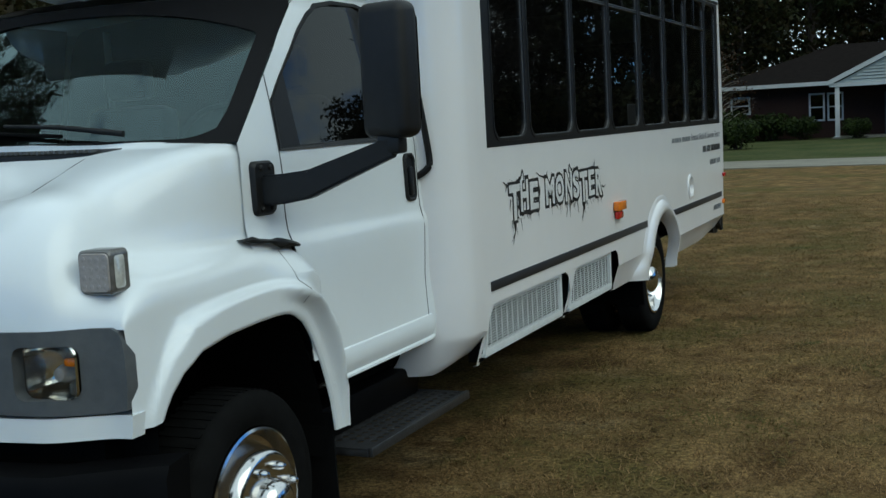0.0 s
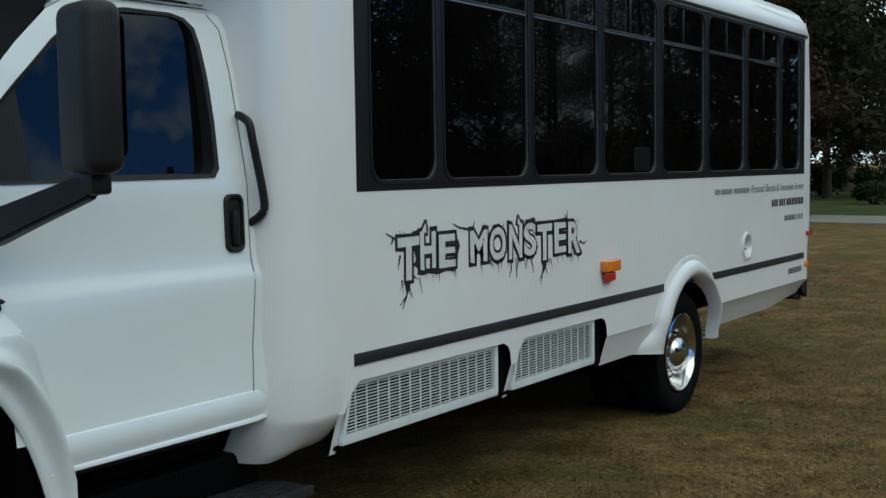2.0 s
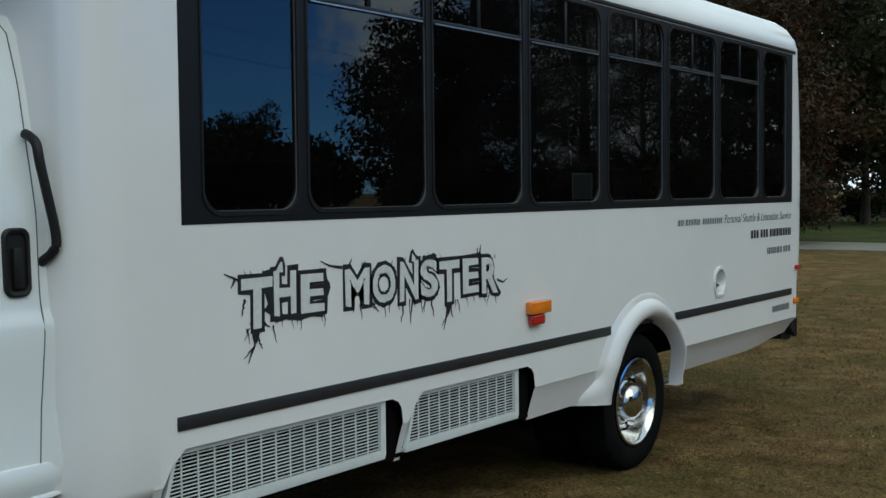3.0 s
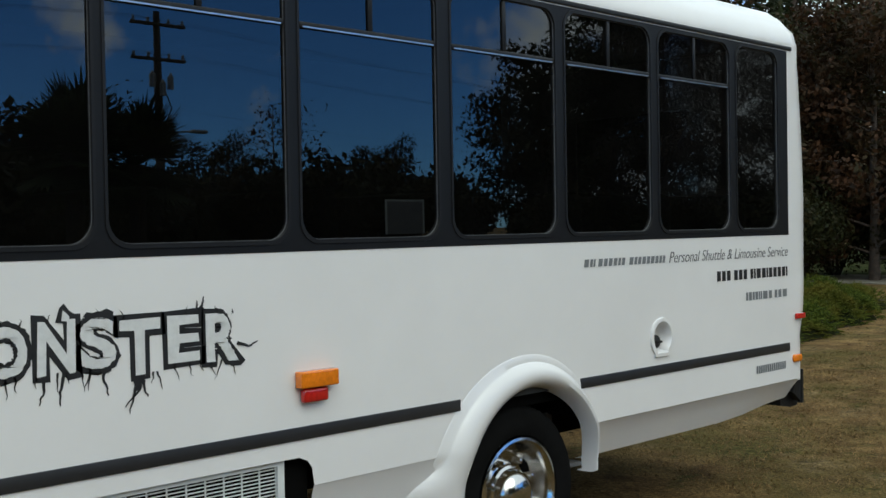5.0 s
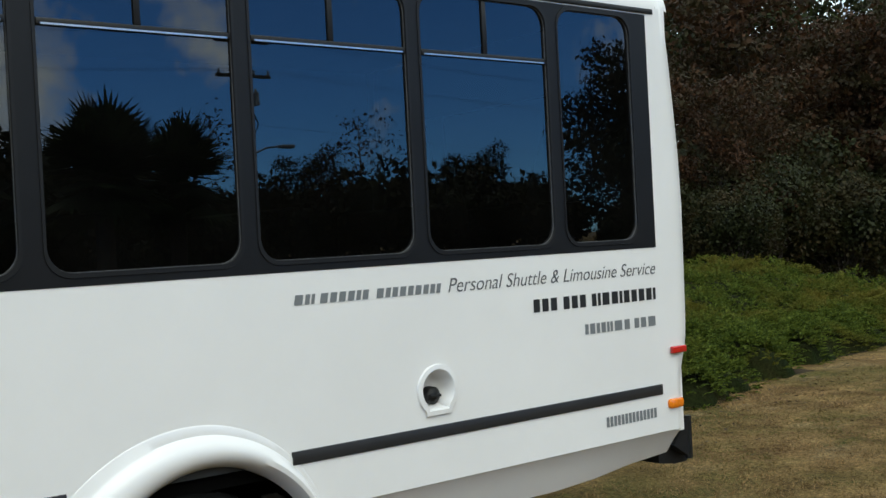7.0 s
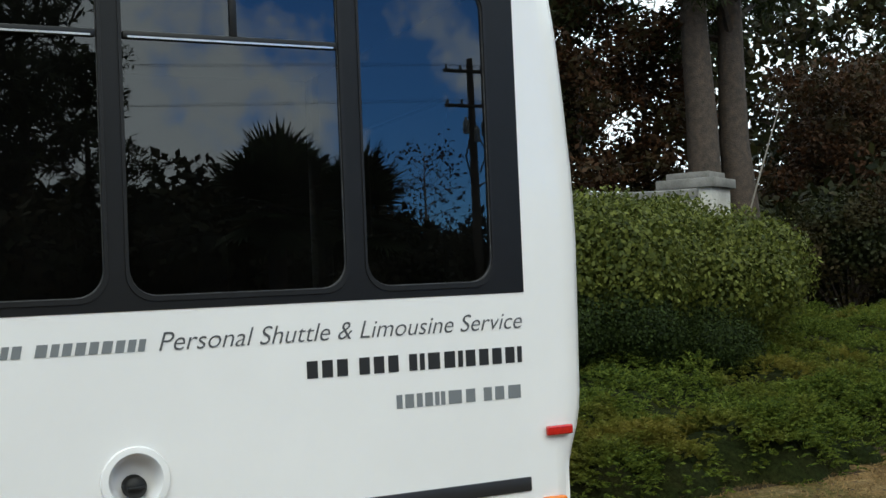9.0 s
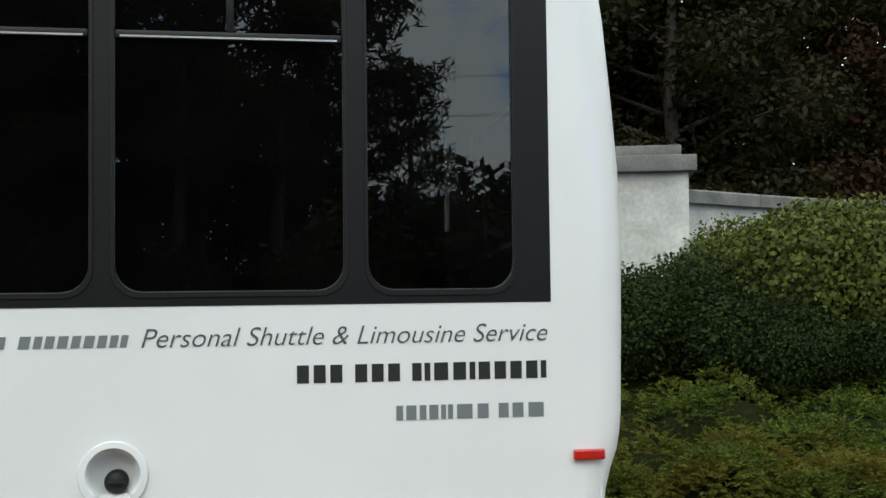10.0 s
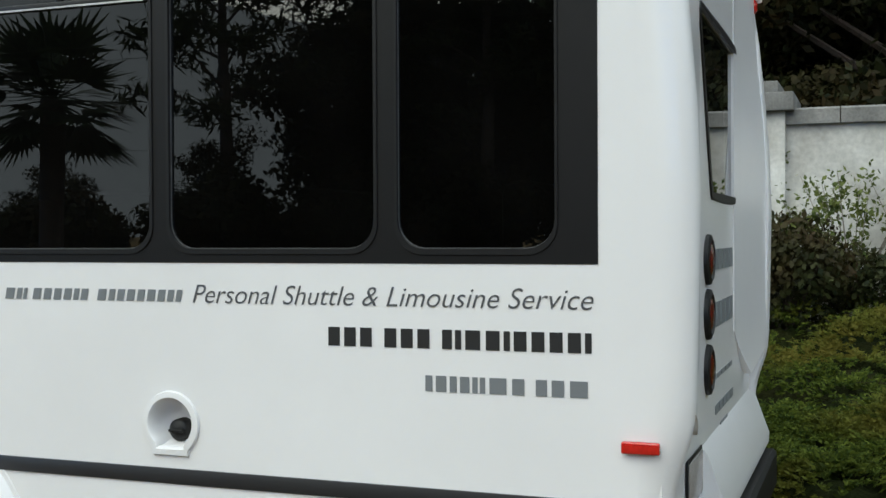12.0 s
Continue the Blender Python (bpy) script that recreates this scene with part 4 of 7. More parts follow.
# handle
bm = bmesh.new()
loop = rrect(-0.046, 0.046, -0.108, 0.108, 0.03)
loft(bm, [[on_cab(4.745 + u, 1.453 + v, -0.002) for u, v in loop], [on_cab(4.745 + u, 1.453 + v, 0.010) for u, v in loop], [on_cab(4.745 + u * 0.88, 1.453 + v * 0.94, 0.015) for u, v in loop], [on_cab(4.745 + u * 0.72, 1.453 + v * 0.85, 0.012) for u, v in loop], [on_cab(4.745 + u * 0.68, 1.453 + v * 0.82, 0.004) for u, v in loop]])
box(bm, -0.15, -0.128, 4.727, 4.763, 1.37, 1.50, 0.008)
dh = new("door_handle", finish(bm, "door_handle", M_BLACKP))
dh.parent = door
dh["label"] = "black oval door handle"

# cab shell: pillar strips, sill, roof and far side
bm = bmesh.new()
loft(bm, [[(-0.15 - t, y, 0.695), (-0.098 - t, y, 0.697), (-0.090 - t, y, 0.703), (-0.092 - t, y, 0.712), (-0.100 - t, y, 0.718), (-0.088 - t, y, 0.75), (-0.088 - t, y, 0.79), (-0.098 - t, y, 0.816), (-0.125 - t, y, 0.826)] for y, t in ((3.86, 0), (4.2, 0), (4.5, 0), (4.72, 0), (4.80, 0.004), (4.86, 0.02))], False)
part("rocker_sill", bm, M_CAB, bus)
COWL = [(3.50, 1.262), (3.752, 1.262), (3.752, 1.27), (3.764, 1.52), (3.758, 1.614), (3.766, 1.81), (3.763, 1.902), (3.64, 1.775), (3.515, 1.652)]
REAR = [(4.785, 0.70), (4.95, 0.70), (4.95, 2.285), (4.34, 2.283), (4.22, 2.268), (4.13, 2.238), (4.07, 2.205), (4.063, 2.190), (4.17, 2.239), (4.28, 2.257), (4.74, 2.255), (4.785, 2.235), (4.808, 2.18), (4.816, 2.04), (4.822, 1.66), (4.822, 1.37), (4.824, 1.22), (4.81, 1.03), (4.785, 0.815)]
HINGE = [(3.70, 1.08), (3.757, 0.96), (3.757, 1.27), (3.70, 1.27)]
for outline, off, nm in ((COWL, -0.001, "cowl_side"), (REAR, -0.001, "cab_side"), (HINGE, -0.02, "hinge_pillar")):
    for side in (1, -1):
        bm = cab_sheet(outline, [], off)
        if side < 0:
            for v in bm.verts:
                v.co.x = 2 * CX - v.co.x
        part(nm, bm, M_CAB, bus, angle=25)
for holes, outline, material, nm in (([WIN], DOOR, M_INTERIOR, "far_cab_door"), ([], WIN, M_INTERIOR, "far_door_glass")):
    bm = cab_sheet(outline, holes, -0.004)
    for v in bm.verts:
        v.co.x = 2 * CX - v.co.x
    part(nm, bm, material, bus)
# roof of the cab
bm = bmesh.new()
rings = []
for y, z in ((3.87, 2.236), (3.92, 2.246), (4.06, 2.258), (4.25, 2.266), (4.95, 2.272)):
    xs = [-0.345, -0.40, -0.5, -0.8, CX, 2 * CX + 0.8, 2 * CX + 0.5, 2 * CX + 0.40, 2 * CX + 0.345]
    rings.append([(x, y + 0.20 * min(1.0, abs((x - CX) / 0.85)) ** 2.4 * max(0.0, min(1.0, (4.3 - y) / 0.35)) if y < 4.2 else y, z + 0.03 * (1 - ((x - CX) / 0.8) ** 2)) for x in xs])
loft(bm, rings, False)
part("cab_roof", bm, M_CAB, bus)
bm = bmesh.new()
tube(bm, spline([(-0.318, 4.09, 2.214), (-0.335, 4.15, 2.25), (-0.36, 4.22, 2.274), (-0.375, 4.32, 2.288), (-0.37, 4.67, 2.296), (-0.37, 4.90, 2.29)], 4), 0.0075, 8)
part("roof_gutter", bm, M_CAB, bus)


# windscreen: curved across, raked back, with a wide black border
def screen_pt(s, t):
    """s from the middle (0) to the near pillar (1), t from bottom (0) to top (1)."""
    k = abs(s)
    xb, yb, zb = CX + s * 0.965, 3.30 + 0.22 * k ** 2.4, 1.668 - 0.014 * k
    xt, yt, zt = CX + s * 0.882, 3.87 + 0.23 * k ** 2.4, 2.235 - 0.004 * k
    sag = 0.02 * math.sin(math.pi * t) * (1 - k ** 4)
    return Vector((xb + (xt - xb) * t, yb + (yt - yb) * t - sag, zb + (zt - zb) * t + sag))


def screen(bm, s0, s1, t0, t1, ns, nt, out=0.0, skip=None):
    g = [[bm.verts.new(screen_pt(s0 + (s1 - s0) * i / ns, t0 + (t1 - t0) * j / nt) + Vector((0, -0.7, 0.7)) * out) for i in range(ns + 1)] for j in range(nt + 1)]
    for j in range(nt):
        for i in range(ns):
            if not (skip and skip((i + 0.5) / ns, (j + 0.5) / nt)):
                bm.faces.new((g[j][i], g[j][i + 1], g[j + 1][i + 1], g[j + 1][i]))
    return bm


facing(part("windscreen", screen(bmesh.new(), -1, 1, 0, 1, 28, 10), M_SCREEN, bus, "large raked windscreen").data, (0, -0.7, 0.7))


bm = bmesh.new()
hole = []
for k in range(41):
    q = -1 + 2 * k / 40
    hole.append((0.915 * q, 0.03 + 0.06 * max(0.0, (abs(q) - 0.86) / 0.14) ** 2.2))
for k in range(1, 7):
    hole.append((0.926 + 0.005 * math.sin(k / 2.5), 0.10 + 0.10 * k))
for k in range(41):
    q = 1 - 2 * k / 40
    hole.append((0.915 * q, 0.90 - 0.18 * abs(q) ** 2.6))
for k in range(6, 0, -1):
    hole.append((-0.926 - 0.005 * math.sin(k / 2.5), 0.10 + 0.10 * k))
sheet(bm, refine([(-1, 0), (1, 0), (1, 1), (-1, 1)], 0.04), [hole], lambda u, v: (u, v, 0))
for k in range(24):
    bmesh.ops.bisect_plane(bm, geom=bm.verts[:] + bm.edges[:] + bm.faces[:], plane_co=(-0.96 + 0.08 * k, 0, 0), plane_no=(1, 0, 0))
for k in range(1, 8):
    bmesh.ops.bisect_plane(bm, geom=bm.verts[:] + bm.edges[:] + bm.faces[:], plane_co=(0, k / 8, 0), plane_no=(0, 1, 0))
for v in bm.verts:
    v.co = screen_pt(v.co.x, v.co.y) + Vector((0, -0.003, 0.003))
part("windscreen_border", bm, M_FRIT, bus, "black border of the windscreen")
# cowl with vent slots, wipers
bm = bmesh.new()
rings = []
for s in [k / 12 for k in range(-11, 12)]:
    p = screen_pt(s, 0.015)
    f = 1 - 0.75 * abs(s) ** 3
    rings.append([p + Vector((0, 0.03, 0.008)), p + Vector((0, -0.02, -0.006)), p + Vector((0, -0.02 - 0.075 * f, -0.012 - 0.016 * f)), p + Vector((0, -0.02 - 0.08 * f, -0.075))])
loft(bm, rings, False)
part("cowl_panel", bm, M_BLACKP, bus)
for k in range(40):
    s = -0.4 + k * 0.024
    p = screen_pt(s, 0.015) + Vector((0, -0.06, -0.014))
    bm = bmesh.new()
    box(bm, p.x - 0.005, p.x + 0.005, p.y - 0.033, p.y + 0.033, p.z - 0.008, p.z + 0.003)
    part("cowl_rib", bm, M_GREYP, bus, smooth=False)
for s0, s1 in ((0.62, 0.08), (-0.1, -0.66)):
    a, b = screen_pt(s0, 0.03) + Vector((0, -0.03, 0.03)), screen_pt(s1, 0.10) + Vector((0, -0.03, 0.03))
    bm = bmesh.new()
    tube(bm, [a, a.lerp(b, 0.5) + Vector((0, -0.015, 0.01)), b], [0.012, 0.009, 0.006], 8)
    w = part("wiper", bm, M_BLACKP, bus, "black wiper arm")
    bm = bmesh.new()
    c0, c1 = screen_pt(s0 * 0.5 + s1 * 0.5, 0.05), screen_pt(s1 - 0.2, 0.10)
    tube(bm, [c0 + Vector((0, -0.012, 0.015)), c1 + Vector((0, -0.012, 0.015))], 0.008, 6)
    wb = new("wiper_blade", finish(bm, "wiper_blade", M_RUBBER))
    wb.parent = w
# inside the cab: dash, seats, steering wheel
bm = bmesh.new()
loft(bm, [[(x, 3.5, 1.0), (x, 3.5, 1.60), (x, 3.75, 1.63), (x, 4.05, 1.56), (x, 4.1, 1.3), (x, 4.1, 1.0)] for x in (2 * CX + 0.42, CX, -0.42)])
part("dashboard", bm, M_INTERIOR, bus)
for x in (-0.75, 2 * CX + 0.75):
    bm = bmesh.new()
    box(bm, x - 0.25, x + 0.25, 4.2, 4.7, 1.1, 1.25, 0.05)
    box(bm, x - 0.24, x + 0.24, 4.62, 4.78, 1.25, 1.85, 0.06)
    box(bm, x - 0.13, x + 0.13, 4.64, 4.74, 1.88, 2.08, 0.04)
    part("cab_seat", bm, M_GREYP, bus, "grey cab seat")
bm = bmesh.new()
c = Vector((-0.75, 4.12, 1.62))
tube(bm, [c + Vector((0.2 * math.cos(a), 0.07 * math.sin(a), 0.19 * math.sin(a))) for a in [2 * math.pi * k / 24 for k in range(25)]], 0.014, 8)
tube(bm, [c, c + Vector((0, -0.25, -0.15))], 0.03, 8)
tube(bm, [c + Vector((-0.19, 0, 0)), c + Vector((0.19, 0, 0))], 0.012, 6)
part("steering_wheel", bm, M_BLACKP, bus)
bm = bmesh.new()
box(bm, OX2 + 0.2, SX - 0.24, 4.86, 4.90, 0.8, 2.3)
box(bm, OX2 + 0.25, SX - 0.25, 3.90, 4.9, 0.78, 0.82)
part("cab_bulkhead", bm, M_INTERIOR, bus, smooth=False)

# pale posts and a panel inside the cab, seen through the windscreen
for x, z0, z1, r in ((-1.855, 1.60, 2.24, 0.018), (-2.21, 1.60, 2.28, 0.020)):
    bm = bmesh.new()
    tube(bm, [(x, 4.82, z0), (x, 4.82, z1)], r, 10)
    part("grab_pole", bm, M_TRIM, bus, "pale upright grab pole inside the cab")

# fairing from cab to body and the moulded cap over the cab
def fairing_ring(z, inner):
    pts = [(SX + 0.0005, 5.15), (SX + 0.0005, 5.03), (SX - 0.012, 4.975), (SX - 0.045, 4.925), (SX - 0.095, 4.885), (SX - 0.155, 4.86), (inner, 4.835), (inner - 0.06, 4.83)]
    return [(p.x, p.y, z) for p in [Vector((SX + 0.0005, 5.15, 0))] + spline([(x, y, 0) for x, y in pts[1:]], 3)]


bm = bmesh.new()
rings = []
for z, inn, tuck in ((0.50, -0.22, 0.15), (0.53, -0.21, 0.11), (0.56, -0.20, 0.083), (0.62, -0.19, 0.043), (0.655, -0.19, 0.016), (0.672, -0.19, 0.004), (0.69, -0.19, 0), (0.9, -0.19, 0), (1.3, -0.20, 0), (1.6, -0.22, 0), (2.0, -0.27, 0), (2.2, -0.34, 0), (2.32, -0.40, 0), (2.5, -0.40, 0), (2.71, -0.40, 0)):
    ring = fairing_ring(z, inn)
    last = len(ring) - 1
    rings.append([(x - tuck * (1 - 0.3 * smooth01(i / last * 2 - 0.7)), y - 0.1 * tuck + 0.25 * max(0.0, 0.62 - z) * smooth01(i / last * 1.5 - 0.3), zz + 0.3 * max(0.0, 0.62 - z) * max(0.0, 1 - i / 7)) for i, (x, y, zz) in enumerate(ring)])
loft(bm, rings, False)
part("cab_fairing", bm, M_WHITE, bus, angle=60)


def cap_ring(s):
    """Cross-section of the cap at s from the body (0) to its nose (1)."""
    y = 5.125 - 1.62 * s
    pull = 0.05 * smooth01(s * 3) + 0.75 * s ** 4
    zt = 3.05 - 0.30 * s ** 2
    zb = 2.315 + 0.09 * s + 0.18 * s ** 3
    e = SX - pull
    half = [(CX, zb), (-0.75, zb), (min(-0.45, e - 0.42), zb + 0.01), (e - 0.30, zb + 0.05), (e - 0.18, zb + 0.11), (e - 0.08, zb + 0.18), (e - 0.02, zb + 0.25), (e, zb + 0.30), (e - 0.02, max(zb + 0.3, 2.79 - 0.2 * s)), (e - 0.07, max(zb + 0.32, 2.86 - 0.25 * s)), (e - 0.16, max(zb + 0.34, 2.925 - 0.28 * s)), (e - 0.32, zt - 0.06), (CX + 0.3, zt - 0.01), (CX, zt)]
    return [(x, y, z) for x, z in half] + [(2 * CX - x, y, z) for x, z in half[-2:0:-1]]


bm = bmesh.new()
loft(bm, [cap_ring(k / 12) for k in range(13)])
part("front_cap", bm, M_WHITE, bus, "moulded white cap over the cab", angle=50)
# grab handle on the fairing
bm = bmesh.new()
g0, g1 = Vector((-0.145, 4.808, 1.845)), Vector((-0.15, 4.838, 1.45))
tube(bm, spline([g0 + Vector((-0.03, -0.0, 0.012)), g0, g0 + Vector((0.03, 0.0, -0.025)), g0 + Vector((0.042, 0.004, -0.09)), g1 + Vector((0.058, 0.015, 0.09)), g1 + Vector((0.05, 0.01, 0.035)), g1, g1 + Vector((-0.03, 0.0, -0.008))], 4), 0.016, 12)
part("grab_handle", bm, M_BLACKP, bus, "black grab handle")

# mirror on its arm
bm = bmesh.new()
box(bm, 0.170, 0.380, 3.705, 3.825, 1.640, 2.122, 0.042, 4)
turn = Matrix.Translation((0.267, 3.765, 0)) @ Matrix.Rotation(radians(-14), 4, 'Z') @ Matrix.Translation((-0.267, -3.765, 0))
bmesh.ops.transform(bm, matrix=turn, verts=bm.verts[:])
mir = part("wing_mirror", bm, M_BLACKP, bus, "tall black wing mirror on a strut arm")
bm = bmesh.new()
sheet(bm, rrect(0.19, 0.36, 1.69, 2.085, 0.03), [], lambda u, v: (u, 3.831, v))
bmesh.ops.transform(bm, matrix=turn, verts=bm.verts[:])
mg = new("mirror_glass", finish(bm, "mirror_glass", M_CHROME, False))
mg.parent = mir
bm = bmesh.new()
loft(bm, [[Vector(c) + Vector((0, dy * h, dz * h)) for dy, dz in ((-0.55, -1), (0.55, -1), (0.55, 1), (-0.55, 1))] for c, h in (((-0.23, 3.63, 1.475), 0.055), ((-0.12, 3.635, 1.478), 0.055), ((-0.01, 3.645, 1.492), 0.052), ((0.12, 3.69, 1.545), 0.045), ((0.29, 3.755, 1.615), 0.038))])
bmesh.ops.bevel(bm, geom=bm.edges[:], offset=0.008, segments=2, affect='EDGES')
box(bm, 0.225, 0.315, 3.725, 3.80, 1.585, 1.66, 0.012)
arm = new("mirror_arm", finish(bm, "mirror_arm", M_BLACKP))
arm.parent = mir
bm = bmesh.new()
loop = rrect(-0.066, 0.066, -0.10, 0.10, 0.026)
loft(bm, [[(-0.24 + 0.06 * u, 3.625 + u, 1.484 + v) for u, v in loop], [(-0.198 + 0.06 * u, 3.625 + u, 1.484 + v) for u, v in loop], [(-0.186 + 0.06 * u, 3.625 + u * 0.88, 1.484 + v * 0.92) for u, v in loop]])
mb = new("mirror_bracket", finish(bm, "mirror_bracket", M_BLACKP))
mb.parent = mir
for dz in (-0.075, 0.075):
    for dy in (-0.03, 0.03):
        bm = bmesh.new()
        lathe(bm, [(-0.01, 0.010), (0.004, 0.010), (0.008, 0.006), (0.008, 0.001)], (-0.184, 3.625 + dy, 1.484 + dz), "x", 10)
        bt = new("bolt", finish(bm, "bolt", M_BLACKP))
        bt.parent = mb


# ---- bonnet, wings and front ----
def screen_base(x):
    return 3.30 + 0.22 * min(1.0, abs(x - CX) / 0.965) ** 2.4


def graph(v, table):
    """Smooth run of values through a short table."""
    if v <= table[0][0]:
        return table[0][1]
    for (a, p), (b, q) in zip(table, table[1:]):
        if v <= b:
            return p + (q - p) * (v - a) / (b - a)
    return table[-1][1]


def wing_ring(y):
    """Half section of bonnet and wing: the shoulder widens and rises to the windscreen pillar."""
    zt = graph(y, ((2.66, 1.41), (2.95, 1.505), (3.12, 1.585), (3.28, 1.645), (3.40, 1.665), (3.8, 1.68)))
    zs = graph(y, ((2.66, 1.425), (2.95, 1.512), (3.12, 1.572), (3.28, 1.622), (3.47, 1.648), (3.8, 1.650)))
    r = smooth01((y - 2.80) / 0.68)
    half = [(CX, zt + 0.012), (-0.95, zt + 0.008), (-0.80, zt), (-0.68, max(zt - 0.004, zs + 0.006)), (-0.60 + 0.06 * r, zs + 0.026), (-0.52 + 0.19 * r, zs + 0.022 - 0.008 * r), (-0.45 + 0.202 * r, zs + 0.004), (-0.405 + 0.178 * r, zs - 0.035), (-0.378 + 0.155 * r, zs - 0.10), (-0.362 + 0.145 * r, (zs - 0.10) * 0.5 + 0.672), (-0.348 + 0.130 * r, 1.338), (-0.315 + 0.105 * r, 1.306), (-0.25 + 0.055 * r, 1.286), (-0.195 + 0.02 * r, 1.264), (-0.160 + 0.004 * r, 1.238), (-0.146, 1.205), (-0.142, 1.17)]
    return [(x, min(y, screen_base(x) - (0.03 if i < 5 else -0.06)) if i < 7 else min(y, 3.53) if i < 10 else y, z) for i, (x, z) in enumerate(half)]


def face_y(x):
    """The front bows forward to the middle."""
    return 2.60 + 0.055 * min(1.0, abs(x - CX) / 0.8) ** 2 + 0.10 * smooth01((abs(x - CX) - 0.78) / 0.24)


def nose_ring(n):
    """Rings that roll the bonnet over its nose: n = 0 where it starts to fall, 1 at the front face."""
    c = math.sqrt(max(0.0, 1 - n * n))
    out = []
    for x, y, z in wing_ring(2.95):
        f = face_y(x) - 0.006
        out.append((x, f + (2.95 - f) * (1 - n), 1.122 + (z - 1.122) * c))
    return out


def roll_in(x, y):
    """The front corner of the wing turns in towards the lamp panel."""
    return x - 0.012 * smooth01((2.86 - y) / 0.13) * smooth01((x + 0.32) / 0.15)


# wheel opening of the wing, from the front foot over the top to the rear foot
ARCHF = [(2.865, 0.815), (2.90, 0.88), (2.96, 0.945), (3.05, 0.995), (3.2, 1.02), (3.4, 1.032), (3.54, 1.033), (3.61, 1.022), (3.672, 0.988), (3.728, 0.922), (3.786, 0.815), (3.826, 0.71), (3.855, 0.61), (3.866, 0.52)]


def along(line, f):
    """The point at a share f of a line's length."""
    d = [math.hypot(q[0] - p[0], q[1] - p[1]) for p, q in zip(line, line[1:])]
    want = f * sum(d)
    for (p, q), w in zip(zip(line, line[1:]), d):
        if want <= w:
            return (p[0] + (q[0] - p[0]) * want / w, p[1] + (q[1] - p[1]) * want / w)
        want -= w
    return line[-1]


def arch_gap(y, z):
    best = 9.0
    for (a, b), (c, d) in zip(ARCHF, ARCHF[1:]):
        t = max(0.0, min(1.0, ((y - a) * (c - a) + (z - b) * (d - b)) / ((c - a) ** 2 + (d - b) ** 2)))
        best = min(best, math.hypot(y - a - t * (c - a), z - b - t * (d - b)))
    return best


def wing_tail(y, z):
    """The wing swells outward behind its seam."""
    return 0.055 * smooth01((y - 3.54) / 0.14) * (1 - smooth01((z - 1.14) / 0.14))


def wing_x(y, z, edge):
    """How far out the wing's side stands: a raised lip round the wheel, the rear edge rolled in behind the door."""
    g = arch_gap(y, z)
    fore = 0.35 + 0.65 * smooth01((y - 2.80) / 0.22)
    broad = 0.045 + 0.055 * smooth01((y - 2.84) / 0.2)
    lip = 0.050 * fore * (1 - smooth01((g - broad) / 0.026)) - 0.007 * (1 - smooth01(g / 0.012))
    return roll_in(-0.142 + lip + wing_tail(y, z) * (1 - smooth01((0.10 - g) / 0.06)) - 0.03 * edge, y)


NOSE = (1.0, 0.985, 0.94, 0.85, 0.72, 0.55, 0.35, 0.15)
rings = [nose_ring(n) for n in NOSE] + [wing_ring(y) for y in (2.95, 3.03, 3.12, 3.20, 3.28, 3.36, 3.44, 3.52, 3.58, 3.64, 3.69)]
rings = [[(roll_in(x, y) + (wing_tail(y, z) if i > 11 else 0.0), y, z) for i, (x, y, z) in enumerate(ring)] for ring in rings]
bm = bmesh.new()
loft(bm, rings, False)
# the wing's side, spread between the wheel opening and the bonnet's lower edge
top = [(r[-1][1], r[-1][2]) for r in rings]
front = [(2.756, 0.80 + 0.322 * k / 6) for k in range(6)]
rear = [along([(3.69, 1.17), (3.798, 1.166), (3.828, 1.11), (3.865, 1.02), (3.893, 0.92), (3.919, 0.80), (3.938, 0.67), (3.948, 0.52)], k / 10) for k in range(1, 11)]
outer = front + top + rear
lens_ = [0.0]
for p, q in zip(outer, outer[1:]):
    lens_.append(lens_[-1] + math.hypot(q[0] - p[0], q[1] - p[1]))
cols = []
for i, (p, w) in enumerate(zip(outer, lens_)):
    f = w / lens_[-1]
    # the arch runs its first tenth beside the front edge
    q = along(ARCHF, max(0.0, (f - 0.08) / 0.92) ** 0.97)
    col = []
    for k in range(27):
        t = (k / 26) ** 1.15
        y, z = q[0] + (p[0] - q[0]) * t, q[1] + (p[1] - q[1]) * t
        is_rear = i >= len(front) + len(top)
        edge = smooth01((t - 0.6) / 0.4) * smooth01((1.166 - p[1]) / 0.10) if is_rear else 0.0
        x = rings[i - len(front)][-1][0] if (k == 26 and len(front) <= i < len(front) + len(top)) else wing_x(y, z, edge)
        col.append((x, y, z))
    cols.append([(col[0][0] - 0.008, col[0][1], col[0][2])] + col)
loft(bm, cols, False)
# rear lobe above the leg, turned in under the door
loft(bm, [[c[-1] for c in cols[len(front) + len(top) - 1:]], [(c[-1][0] - 0.08, c[-1][1] + 0.012, c[-1][2] - 0.004) for c in cols[len(front) + len(top) - 1:]]], False)
lobe = []
for f, turn_in in ((0, 0), (0.2, 0), (0.4, 0.001), (0.6, 0.003), (0.8, 0.008), (0.92, 0.015), (1.0, 0.03), (1.04, 0.10)):
    row = []
    for x, y, z in rings[-1][11:]:
        end = graph(z, ((1.168, 3.800), (1.216, 3.772), (1.257, 3.744), (1.31, 3.715)))
        row.append((x - turn_in + wing_tail(3.69 + 0.1 * f, z) - wing_tail(3.69, z), y + (end - y) * f, z - 0.35 * max(0.0, z - 1.25) * f - 0.004 * f))
    lobe.append(row)
loft(bm, lobe, False)
bmesh.ops.remove_doubles(bm, verts=bm.verts[:], dist=0.0015)
mirror_x(bm)
part("bonnet", bm, M_CAB, bus, "white one-piece bonnet and wings", angle=75)
